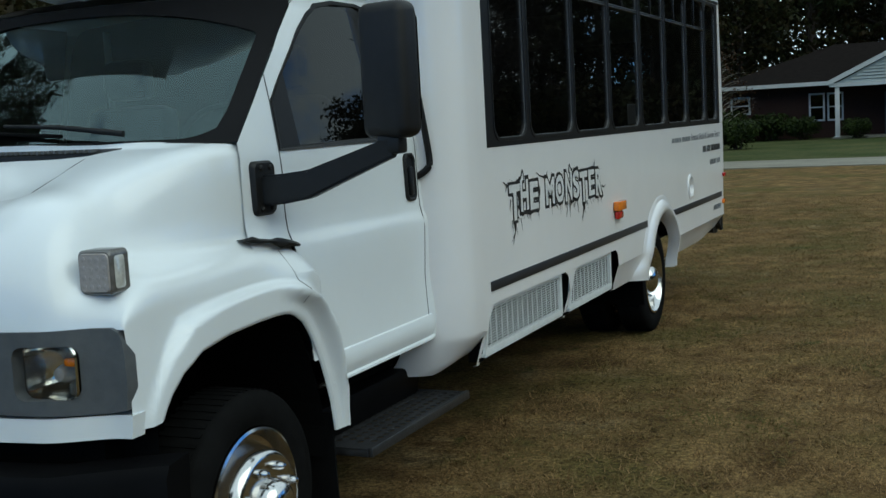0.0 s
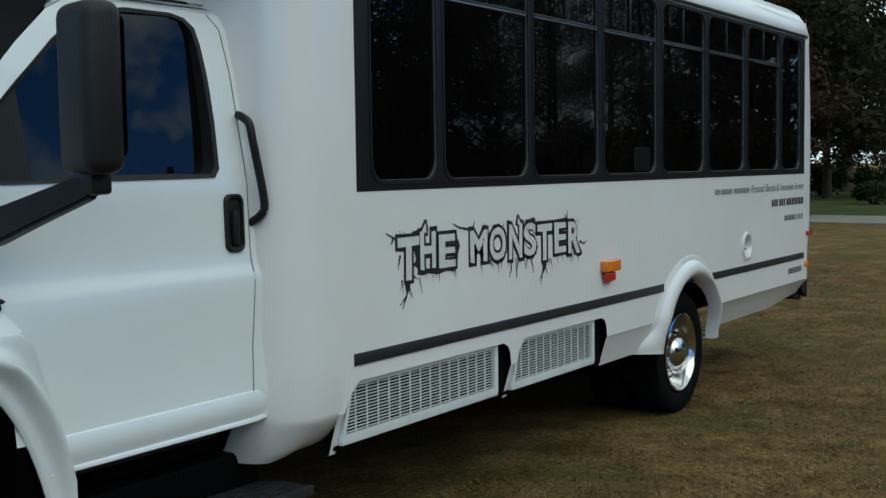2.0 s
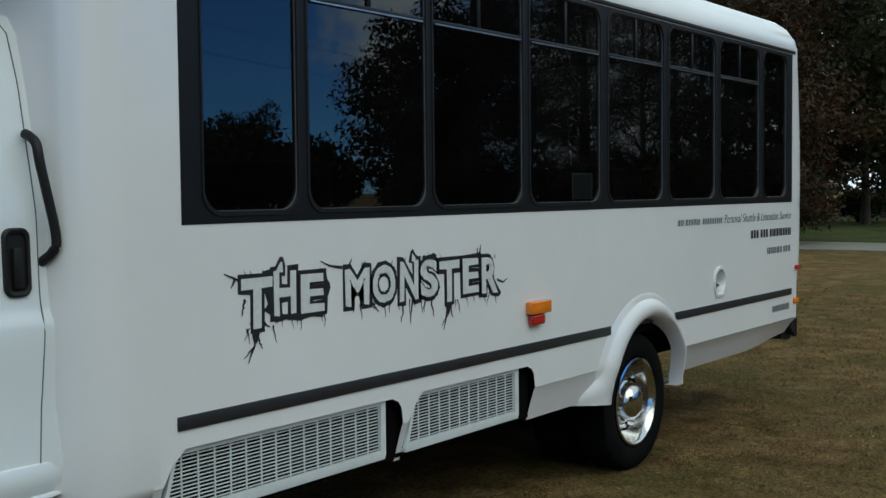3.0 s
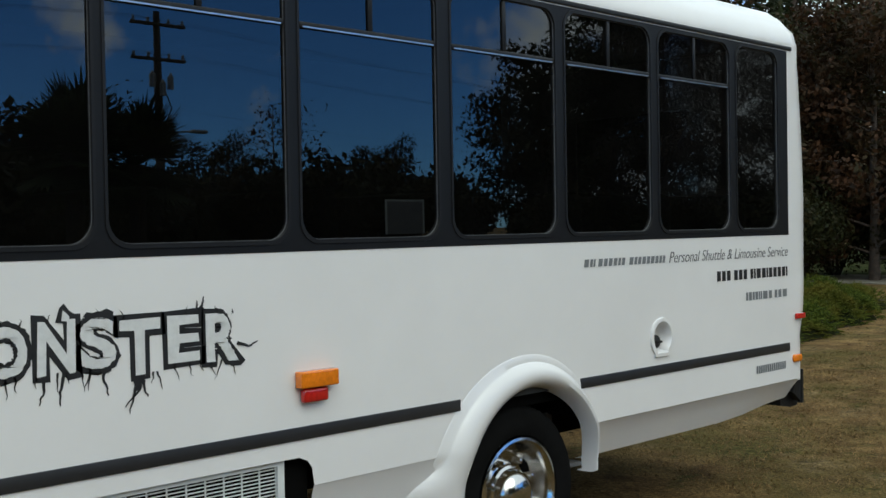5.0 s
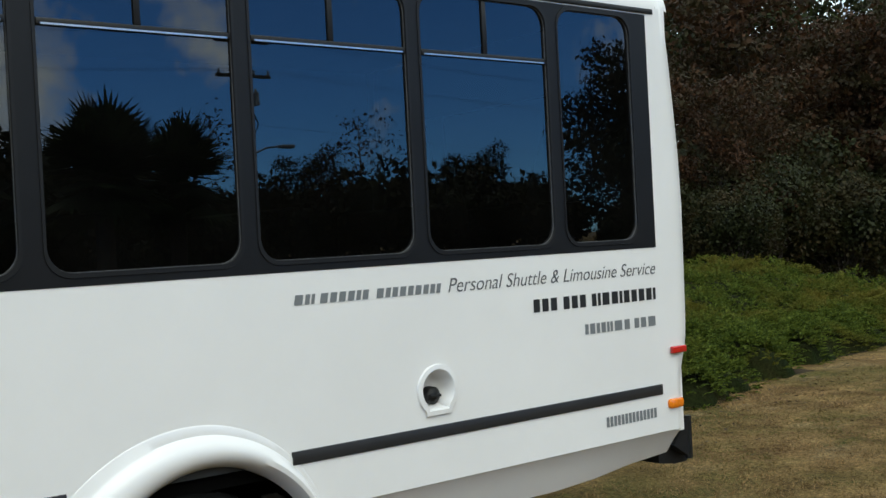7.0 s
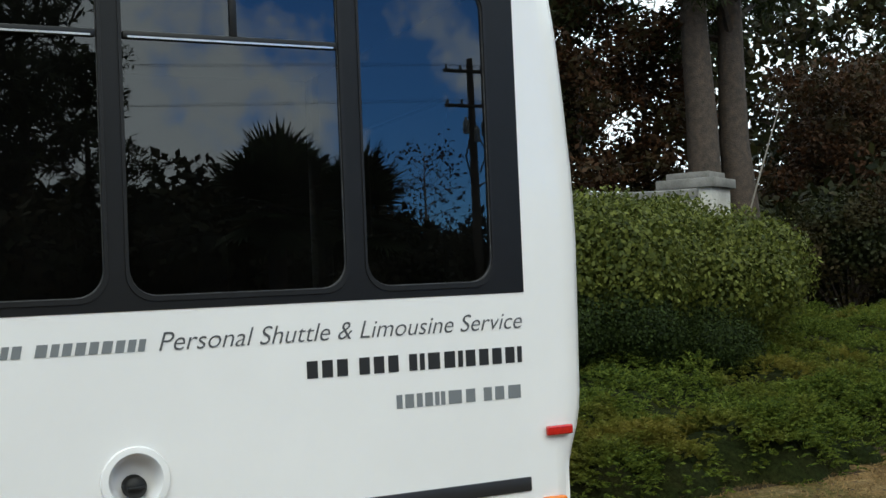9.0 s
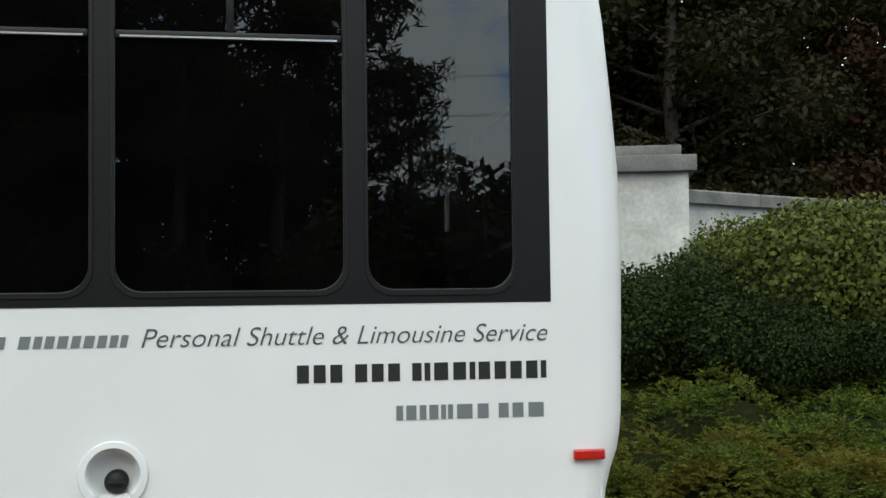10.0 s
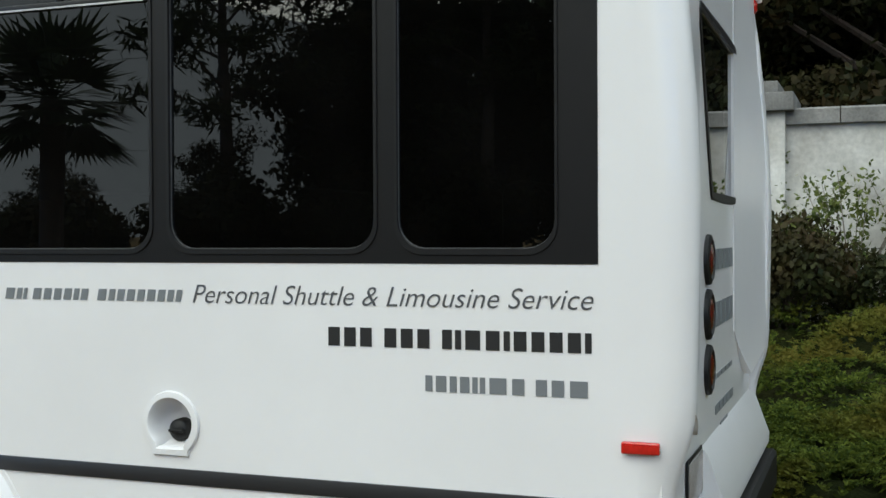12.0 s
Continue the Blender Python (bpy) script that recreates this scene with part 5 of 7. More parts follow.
# seams: bonnet top against the raised shoulder, bonnet's rear edge down to the wheel opening
bm = bmesh.new()
tube(bm, [Vector(wing_ring(y)[3]) + Vector((0, 0, 0.0)) for y in (2.98, 3.1, 3.2, 3.3, 3.38)], 0.0022, 5)
part("bonnet_seam", bm, M_GREYP, bus)
bm = bmesh.new()
tube(bm, [(x + wing_tail(y, z), y, z) for x, y, z in ((-0.161, 3.632, 1.255), (-0.153, 3.636, 1.232), (-0.1475, 3.640, 1.205))] + [(wing_x(y, z, 0) - 0.001, y, z) for y, z in ((3.647, 1.17), (3.652, 1.145), (3.657, 1.11), (3.662, 1.08), (3.665, 1.055))], 0.0016, 6)
part("wing_seam", bm, M_SEAM, bus)
# black vent trim between wing and door
bm = bmesh.new()
rows = [(-0.19, 3.452, 1.311, 1.309), (-0.182, 3.468, 1.317, 1.302), (-0.176, 3.49, 1.321, 1.297), (-0.168, 3.52, 1.310, 1.293), (-0.158, 3.57, 1.302, 1.290), (-0.154, 3.592, 1.302, 1.284), (-0.151, 3.606, 1.304, 1.274), (-0.149, 3.626, 1.302, 1.262), (-0.146, 3.65, 1.296, 1.266), (-0.143, 3.69, 1.286, 1.263), (-0.141, 3.725, 1.276, 1.257), (-0.142, 3.745, 1.269, 1.256), (-0.146, 3.752, 1.264, 1.259)]
loft(bm, [[(x - 0.03, y, (a + b) / 2), (x + 0.006, y, a), (x + 0.013, y + 0.002, (a + b) / 2), (x + 0.008, y, b)] for x, y, a, b in rows])
part("wing_trim", bm, M_BLACKP, bus, "black trim at the wing's rear edge")

# front wheel well, coloured near black for the shade inside
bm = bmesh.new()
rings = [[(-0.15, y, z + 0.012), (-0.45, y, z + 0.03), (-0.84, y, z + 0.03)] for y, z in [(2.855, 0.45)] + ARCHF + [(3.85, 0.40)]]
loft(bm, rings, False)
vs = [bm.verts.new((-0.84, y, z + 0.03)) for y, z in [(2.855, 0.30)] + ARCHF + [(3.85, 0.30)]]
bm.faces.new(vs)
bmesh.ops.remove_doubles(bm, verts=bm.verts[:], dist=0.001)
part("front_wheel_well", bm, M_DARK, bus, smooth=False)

# front face: lamp panel, headlamp, valance, grille and bumper
def front_sheet(outline, holes, depth, out=0.0):
    bm = bmesh.new()
    sheet(bm, refine(outline, 0.05), [refine(h, 0.05) for h in holes], lambda u, v: (u, v, 0))
    for k in range(30):
        bmesh.ops.bisect_plane(bm, geom=bm.verts[:] + bm.edges[:] + bm.faces[:], plane_co=(-2.25 + 0.075 * k, 0, 0), plane_no=(1, 0, 0))
    for v in bm.verts:
        v.co = (v.co.x, face_y(v.co.x) - out, v.co.y)
    return thicken(bm, (0, depth, 0))


LAMP = rrect(-0.483, -0.282, 0.918, 1.082, 0.035)
for side in (1, -1):
    fx = lambda p: [(u if side > 0 else 2 * CX - u, v) for u, v in p]
    part("lamp_panel", front_sheet(fx([(-0.86, 0.88), (-0.22, 0.868), (-0.155, 0.878), (-0.148, 0.95), (-0.149, 1.04), (-0.154, 1.09), (-0.168, 1.116), (-0.192, 1.128), (-0.26, 1.130), (-0.86, 1.124)]), [fx(LAMP)], 0.05, 0.018), M_GREYP, bus, "grey plastic headlamp surround", angle=30)
    bm = bmesh.new()
    y0 = face_y(-0.38) + 0.02
    loop = fx(LAMP)
    cxl = sum(p[0] for p in loop) / len(loop)
    rings = []
    for f, d in ((1.03, 0.0), (1.0, -0.008), (0.97, 0.0), (0.95, 0.03), (0.85, 0.06), (0.6, 0.085), (0.25, 0.095), (0.02, 0.096)):
        rings.append([(cxl + (u - cxl) * f, y0 + d, 1.0 + (v - 1.0) * f) for u, v in loop])
    loft(bm, rings, True, False)
    hl = part("headlamp", bm, M_BOWL, bus, "rectangular headlamp with a bright bowl and an amber bulb")
    bm = bmesh.new()
    rings = [[(cxl + (u - cxl) * f, y0 + d, 1.0 + (v - 1.0) * f) for u, v in loop] for f, d in ((0.99, 0.002), (0.9, -0.012), (0.6, -0.022), (0.02, -0.026))]
    loft(bm, rings, True, False)
    cover = new("lamp_cover", facing(finish(bm, "lamp_cover", M_LAMPGLASS), (0, -1, 0)))
    cover.parent = hl
    bm = bmesh.new()
    lathe(bm, [(0.09, 0.03), (0.05, 0.028), (0.03, 0.02), (0.025, 0.001)], (cxl, y0, 0.985), "y", 16)
    bulb = new("bulb", finish(bm, "bulb", M_LED))
    bulb.parent = hl
    bm = bmesh.new()
    sgn = 1 if side > 0 else -1
    xa = -0.318 if side > 0 else 2 * CX + 0.318
    box(bm, xa - 0.034, xa + 0.012, y0 + 0.02, y0 + 0.04, 1.012, 1.04, 0.009)
    ab = new("amber_bulb", finish(bm, "amber_bulb", M_AMBER))
    ab.parent = hl
bm = bmesh.new()
part("front_valance", front_sheet([(2 * CX + 0.15, 0.775), (-0.15, 0.79), (-0.142, 0.862), (2 * CX + 0.142, 0.862)], [], 0.06, 0.012), M_CAB, bus, "white valance under the headlamps", angle=30)
bm = bmesh.new()
for k in range(4):
    z = 0.93 + 0.05 * k
    box(bm, -1.5, -0.88, 2.60, 2.64, z, z + 0.016, 0.004)
box(bm, -1.5, -0.88, 2.66, 2.70, 0.88, 1.118)
part("front_grille", bm, M_GREYP, bus)
bm = bmesh.new()
rings = []
for x in [2 * CX + 0.02 + 2.3 * k / 16 for k in range(17)]:
    yb = face_y(x) - 0.10 + 0.12 * smooth01((abs(x - CX) - 0.9) / 0.25)
    rings.append([(x, yb + 0.10, 0.44), (x, yb + 0.01, 0.45), (x, yb, 0.48), (x, yb, 0.66), (x, yb + 0.02, 0.70), (x, yb + 0.12, 0.715)])
loft(bm, rings)
part("front_bumper", bm, M_BUMPER, bus, "black front bumper")
bm = bmesh.new()
box(bm, -2.2, -0.3, 2.79, 2.86, 0.45, 1.1)
part("radiator_block", bm, M_DARK, bus, smooth=False)

# square marker lamp on the wing
bm = bmesh.new()
loop = rrect(-0.060, 0.060, -0.068, 0.068, 0.018)
rot = Matrix.Rotation(radians(4), 4, 'Z')
def mk(u, y, v):
    p = rot @ Vector((u, y, 0))
    return (-0.247 + p.x, 2.80 + p.y, 1.293 + v)
loft(bm, [[mk(u, 0.035, v) for u, v in loop], [mk(u, -0.045, v) for u, v in loop], [mk(u * 0.93, -0.052, v * 0.92) for u, v in loop]])
lampb = part("wing_marker_lamp", bm, M_MARKER, bus, "square clear marker lamp in a dark housing")
bm = bmesh.new()
loft(bm, [[mk(u * 0.9, -0.05, v * 0.88) for u, v in loop], [mk(u * 0.86, -0.058, v * 0.84) for u, v in loop]])
lens = new("lens", finish(bm, "lens", M_LED))
lens.parent = lampb
for i in range(4):
    for j in range(4):
        bm = bmesh.new()
        lathe(bm, [(0, 0.0105), (-0.002, 0.009), (-0.003, 0.001)], mk(-0.037 + 0.0245 * i, -0.056, -0.042 + 0.028 * j), "y", 10)
        led = new("led", finish(bm, "led", M_LED))
        led.parent = lens
bm = bmesh.new()
loft(bm, [[mk(0.0605, y, v) for y, v in rrect(-0.036, 0.015, -0.05, 0.05, 0.012)], [mk(0.064, y, v) for y, v in rrect(-0.031, 0.010, -0.045, 0.045, 0.012)]])
sl = new("side_lens", finish(bm, "side_lens", M_CLEAR))
sl.parent = lampb

# entry step: pierced tread in a steel frame, with a riser box behind
bm = bmesh.new()
holes = []
for i in range(17):
    for j in range(6):
        cy = 4.12 + 0.053 * i + (0.0265 if j % 2 else 0)
        cx = -0.335 + 0.05 * j
        holes.append([(cy - 0.021, cx), (cy - 0.011, cx - 0.015), (cy + 0.011, cx - 0.015), (cy + 0.021, cx), (cy + 0.011, cx + 0.015), (cy - 0.011, cx + 0.015)])
sheet(bm, [(4.02, -0.39), (5.03, -0.39), (5.03, -0.045), (4.02, -0.045)], holes, lambda u, v: (v, u, 0.402))
thicken(bm, (0, 0, -0.006))
tread = part("step_tread", bm, M_STEP, bus, "black pierced steel step", smooth=False)
bm = bmesh.new()
box(bm, -0.05, -0.028, 4.02, 5.03, 0.368, 0.408, 0.004)
box(bm, -0.39, -0.05, 4.02, 4.045, 0.368, 0.4, 0.003)
box(bm, -0.39, -0.05, 5.005, 5.03, 0.368, 0.4, 0.003)
box(bm, -0.41, -0.38, 4.02, 5.03, 0.34, 0.46, 0.003)
edge = new("step_frame", finish(bm, "step_frame", M_STEPEDGE))
edge.parent = tread
bm = bmesh.new()
box(bm, -0.62, -0.27, 4.0, 4.98, 0.40, 0.545, 0.015)
box(bm, -0.66, -0.42, 3.97, 4.84, 0.515, 0.70)
part("step_box", bm, M_BUMPER, bus)
bm = bmesh.new()
box(bm, -0.60, -0.30, 4.10, 4.78, 0.62, 0.64)
part("tank_strap", bm, M_STEP, bus)

# mud flap behind the front wheel
bm = bmesh.new()
loft(bm, [[(-0.125, y, z), (-0.52, y, z), (-0.52, y + 0.008, z), (-0.125, y + 0.008, z)] for y, z in ((3.886, 0.58), (3.888, 0.45), (3.894, 0.30), (3.902, 0.15))])
part("mud_flap", bm, M_RUBBER, bus, "black rubber mud flap behind the front wheel")

# fuel filler recess
bm = bmesh.new()
D_OUT = arc(FY, FZ, 0.102, -50, 230, 26) + [(FY - 0.062, FZ - 0.098), (FY + 0.062, FZ - 0.098)]
D_IN = arc(FY, FZ + 0.002, 0.078, -50, 230, 26) + [(FY - 0.048, FZ - 0.075), (FY + 0.048, FZ - 0.075)]
n = len(D_OUT)
rings = [[(SX + dx, FY + (u - FY) * s, FZ + (v - FZ) * s) for u, v in loop] for loop, s, dx in ((D_OUT, 1.03, 0.001), (D_OUT, 1.0, 0.010), (D_IN, 1.06, 0.012), (D_IN, 1.0, 0.006), (D_IN, 0.92, -0.03), (D_IN, 0.72, -0.06), (D_IN, 0.4, -0.072), (D_IN, 0.02, -0.074))]
loft(bm, rings, True, False)
dish = part("fuel_filler", bm, M_WHITE, bus, "white recessed fuel filler dish")
bm = bmesh.new()
lathe(bm, [(-0.07, 0.036), (-0.035, 0.036), (-0.03, 0.032), (-0.022, 0.02), (-0.02, 0.001)], (SX, FY + 0.005, FZ - 0.025), "x", 18)
box(bm, SX - 0.03, SX - 0.012, FY - 0.022, FY + 0.032, FZ - 0.031, FZ - 0.019, 0.004)
cap = new("fuel_cap", finish(bm, "fuel_cap", M_BLACKP))
cap.parent = dish

# lamps on the side
def lamp_block(name, y0, y1, z0, z1, d, material, label, bev=0.006):
    bm = bmesh.new()
    box(bm, SX - 0.002, SX + d * 0.3, y0 + 0.006, y1 - 0.006, z0 + 0.006, z1 - 0.006, 0.003)
    base = part(name, bm, M_BLACKP, bus, label)
    bm = bmesh.new()
    box(bm, SX + 0.002, SX + d, y0, y1, z0, z1, bev, 3)
    ln = new("lens", finish(bm, "lens", material))
    ln.parent = base
    return base


lamp_block("side_turn_lamp", 7.445, 7.625, 1.050, 1.112, 0.045, M_AMBER, "amber side turn lamp")
lamp_block("side_marker_lamp", 7.465, 7.585, 0.993, 1.046, 0.034, M_RED, "red side marker lamp", 0.012)
lamp_block("rear_marker_lamp", 11.300, 11.405, 1.042, 1.076, 0.022, M_RED, "slim red rear side marker")
bm = bmesh.new()
loop = rrect(11.268, 11.376, 0.780, 0.826, 0.020)
loft(bm, [[(SX, u, v) for u, v in loop], [(SX + 0.01, u, v) for u, v in loop], [(SX + 0.016, 11.322 + (u - 11.322) * 0.8, 0.803 + (v - 0.803) * 0.7) for u, v in loop]])
part("amber_reflector", bm, M_AMBER, bus, "oval amber reflector")
bm = bmesh.new()
box(bm, -0.70, -0.39, 11.408, 11.414, 0.785, 0.945, 0.004)
plate = part("number_plate", bm, M_BLACKP, bus, "pale number plate in a dark frame")
bm = bmesh.new()
box(bm, -0.688, -0.402, 11.412, 11.418, 0.797, 0.933, 0.003)
pf = new("plate_face", finish(bm, "plate_face", M_LED))
pf.parent = plate

# ---- lettering on the side ----
XL = SX + 0.0015
LET = (("T", 5.53, 5.69, 1.165, 1.356), ("H", 5.692, 5.818, 1.203, 1.375), ("E", 5.838, 5.975, 1.20, 1.354), ("M", 6.095, 6.25, 1.203, 1.358), ("O", 6.265, 6.42, 1.20, 1.36), ("N", 6.445, 6.58, 1.195, 1.37), ("S", 6.59, 6.718, 1.20, 1.368), ("T", 6.725, 6.885, 1.165, 1.356), ("E", 6.905, 7.04, 1.192, 1.357), ("R", 7.06, 7.20, 1.18, 1.354))
sign = part("bus_name_lettering", box(bmesh.new(), XL - 0.001, XL - 0.0004, 5.62, 5.64, 1.30, 1.33), M_LETTER, bus, "black dripping outlined lettering", smooth=False)
for ch, y0, y1, z0, z1 in LET:
    me = hand_cut(on_side(text_mesh(ch, "letter", M_LETTER, 1.0, 0.075 if ch == "S" else 0.105, depth=0.0004), XL, y0 - 0.015, y1 + 0.014, z0 - 0.016, z1 + 0.015), 0.004)
    ob = new("letter", me)
    ob.parent = sign
    me = hand_cut(on_side(text_mesh(ch, "letter_fill", M_LFILL, 1.0, 0.034, depth=0.0004), XL + 0.0014, y0 + 0.002, y1 - 0.004, z0 + 0.002, z1 - 0.003), 0.003)
    ob2 = new("letter_fill", me)
    ob2.parent = ob
CR = (((5.592, 1.17), (5.593, 1.104), (5.537, 1.066)), ((5.593, 1.104), (5.575, 1.08), (5.559, 1.046)), ((5.604, 1.16), (5.615, 1.12), (5.633, 1.092)), ((5.53, 1.345), (5.502, 1.356), (5.448, 1.378)),
      ((6.084, 1.363), (6.004, 1.375), (5.952, 1.395)), ((5.63, 1.21), (5.649, 1.179), (5.673, 1.168)), ((6.473, 1.20), (6.465, 1.15), (6.451, 1.108)), ((6.534, 1.20), (6.522, 1.14), (6.52, 1.098)),
      ((6.669, 1.2), (6.675, 1.16), (6.687, 1.112)), ((6.80, 1.17), (6.803, 1.121), (6.745, 1.066)), ((6.79, 1.13), (6.778, 1.10), (6.762, 1.044)), ((6.811, 1.15), (6.82, 1.12), (6.829, 1.092)),
      ((7.035, 1.35), (7.03, 1.38), (7.026, 1.40)), ((7.04, 1.36), (7.047, 1.39), (7.056, 1.412)), ((7.19, 1.241), (7.24, 1.225), (7.281, 1.24)), ((6.26, 1.21), (6.28, 1.19), (6.302, 1.165)),
      ((5.547, 1.28), (5.538, 1.25), (5.53, 1.222)), ((7.1, 1.2), (7.093, 1.18), (7.079, 1.16)), ((6.125, 1.36), (6.128, 1.38), (6.135, 1.398)), ((5.637, 1.35), (5.64, 1.365), (5.639, 1.38)), ((5.502, 1.356), (5.49, 1.34), (5.485, 1.325)))
for line in CR:
    bm = bmesh.new()
    pts = []
    rng = random.Random(len(line) * 7 + int(line[0][0] * 1000))
    for (a, b), (c, d) in zip(line, line[1:]):
        for k in range(4):
            s = k / 4
            pts.append((a + (c - a) * s + rng.uniform(-0.005, 0.005), b + (d - b) * s))
    pts.append(line[-1])
    n = len(pts)
    rows = []
    for k, (u, v) in enumerate(pts):
        w = 0.010 * (1 - k / n) + 0.0028
        a, b = Vector(pts[max(k - 1, 0)]), Vector(pts[min(k + 1, n - 1)])
        t = (b - a).normalized()
        rows.append([(XL + 0.0006, u - t.y * w / 2, v + t.x * w / 2), (XL + 0.0006, u + t.y * w / 2, v - t.x * w / 2)])
    loft(bm, rows, False)
    ck = new("drip", finish(bm, "drip", M_LETTER, False))
    ck.parent = sign
crk = random.Random(21)
for ch, y0, y1, z0, z1 in LET:
    for k in range(5):
        down = k < 3
        u, v = y0 + (y1 - y0) * crk.random(), (z0 if down else z1)
        bm = bmesh.new()
        rows, wd, lean = [], 0.007, crk.uniform(-0.5, 0.5)
        length = crk.uniform(0.025, 0.075) if down else crk.uniform(0.015, 0.04)
        for q in range(6):
            f = q / 5
            uu = u + lean * length * f + crk.uniform(-0.004, 0.004)
            vv = v + (-1 if down else 1) * (length * f - 0.008)
            ww = wd * (1 - f) + 0.0018
            rows.append([(XL + 0.0004, uu - ww / 2, vv), (XL + 0.0004, uu + ww / 2, vv)])
        loft(bm, rows, False)
        ck = new("drip", finish(bm, "drip", M_LETTER, False))
        ck.parent = sign
# dark masses between and under the letters, and the spurs that rise from the H and the N
for mass in (((5.636, 1.375), (5.678, 1.382), (5.703, 1.304), (5.701, 1.205), (5.673, 1.214), (5.640, 1.232), (5.664, 1.253), (5.645, 1.304)),
             ((5.968, 1.368), (5.985, 1.352), (5.99, 1.325), (6.004, 1.308), (6.009, 1.288), (5.992, 1.255), (5.978, 1.222), (5.966, 1.195)),
             ((5.69, 1.205), (5.84, 1.212), (5.97, 1.205), (5.962, 1.178), (5.90, 1.186), (5.83, 1.176), (5.76, 1.188), (5.70, 1.180)),
             ((5.683, 1.36), (5.728, 1.424), (5.746, 1.424), (5.758, 1.39), (5.756, 1.35)),
             ((6.508, 1.36), (6.522, 1.405), (6.538, 1.418), (6.556, 1.395), (6.588, 1.375), (6.57, 1.35)),
             ((6.60, 1.372), (6.615, 1.386), (6.65, 1.381), (6.685, 1.394), (6.71, 1.382), (6.705, 1.36))):
    bm = bmesh.new()
    bm.faces.new([bm.verts.new((XL + 0.0009, a, b)) for a, b in mass])
    ck = new("letter_stroke", facing(finish(bm, "letter_stroke", M_LETTER, False), (1, 0, 0)))
    ck.parent = sign
for spur in (((5.703, 1.368), (5.732, 1.405), (5.741, 1.405), (5.744, 1.366)), ((6.528, 1.365), (6.534, 1.398), (6.555, 1.378), (6.556, 1.36))):
    bm = bmesh.new()
    bm.faces.new([bm.verts.new((XL + 0.0016, a, b)) for a, b in spur])
    ck = new("letter_fill", facing(finish(bm, "letter_fill", M_LFILL, False), (1, 0, 0)))
    ck.parent = sign
# the dark foot of the R
bm = bmesh.new()
bm.faces.new([bm.verts.new((XL + 0.0005, a, b)) for a, b in ((7.10, 1.26), (7.155, 1.26), (7.226, 1.176), (7.205, 1.160), (7.163, 1.162))])
ck = new("letter_stroke", finish(bm, "letter_stroke", M_LETTER, False))
ck.parent = sign
# the T's spear foot
for y, z in ((5.61, 1.165), (6.805, 1.165)):
    bm = bmesh.new()
    vs = [bm.verts.new((XL + 0.0003, a, b)) for a, b in ((y - 0.04, z + 0.03), (y + 0.03, z + 0.03), (y - 0.005, z - 0.05), (y - 0.02, z - 0.05))]
    bm.faces.new(vs)
    ck = new("drip", finish(bm, "drip", M_LETTER, False))
    ck.parent = sign

me = on_side(text_mesh("Personal Shuttle & Limousine Service", "service_lettering", M_LTEXT, 1.0, -0.008, 0.3), XL, 9.94, 11.222, 1.430, 1.488)
link_part("service_lettering", me, bus, "grey italic lettering")


def bars(name, y0, y1, z0, z1, widths, material, lean=0.0):
    """A row of plain bars, one for each sign of writing that is not spelled out."""
    total = sum(abs(w) for w in widths)
    y, row = y0, None
    for w in widths:
        d = (y1 - y0) * abs(w) / total
        if w > 0:
            g = d * 0.14
            bm = bmesh.new()
            bm.faces.new([bm.verts.new((XL, a, b)) for a, b in ((y + g, z0), (y + d - g, z0), (y + d - g + lean * (z1 - z0), z1), (y + g + lean * (z1 - z0), z1))])
            thicken(bm, (0.0006, 0, 0))
            if row is None:
                row = part(name, bm, material, bus, smooth=False)
            else:
                ob = new("bar", finish(bm, "bar", material, False))
                ob.parent = row
        y += d
    return row


bars("company_bar", 9.20, 9.90, 1.433, 1.470, (1.2, 0.7, 0.5, -0.4, 1.1, 1, 1, 1, 0.7, 0.9, -0.7, 1.1, 0.8, 0.9, 1, 0.9, 1, 0.9, 0.8, 0.7), M_LGREY, 0.2)
bars("number_bar", 10.405, 11.22, 1.310, 1.366, (1, 1, 1, -0.5, 1, 1, 1, -0.5, 0.8, 0.5, 1.2, 1.1, 0.5, 1, 1, 1, 1, 0.5), M_LETTER)
bars("address_bar", 10.72, 11.215, 1.186, 1.232, (0.6, 0.9, 0.6, 0.8, 0.45, 0.45, 1.4, 1, -0.4, 0.9, 1, 1.4), M_LGREY)
bars("registration_bar", 10.83, 11.185, 0.752, 0.798, (1, 1, 1, 1, 1, 1, 1, 1, 1, 1, 1, 1, 1, 1), M_LGREY)


# ---- planting helpers ----
def quads_mesh(name, centres, a, b, material):
    """A mesh of small separate diamonds: centres, half axes a and b (n x 3 arrays)."""
    n = len(centres)
    v = np.empty((n * 4, 3), np.float32)
    v[0::4], v[1::4], v[2::4], v[3::4] = centres - a, centres - b * 0.9, centres + a, centres + b
    me = bpy.data.meshes.new(name)
    me.vertices.add(n * 4)
    me.vertices.foreach_set("co", v.ravel())
    me.loops.add(n * 4)
    me.loops.foreach_set("vertex_index", np.arange(n * 4, dtype=np.int32))
    me.polygons.add(n)
    me.polygons.foreach_set("loop_start", np.arange(0, n * 4, 4, dtype=np.int32))
    me.update(calc_edges=True)
    me.materials.append(material)
    return me


def unit(rng, n):
    d = rng.normal(size=(n, 3))
    return d / np.linalg.norm(d, axis=1, keepdims=True)


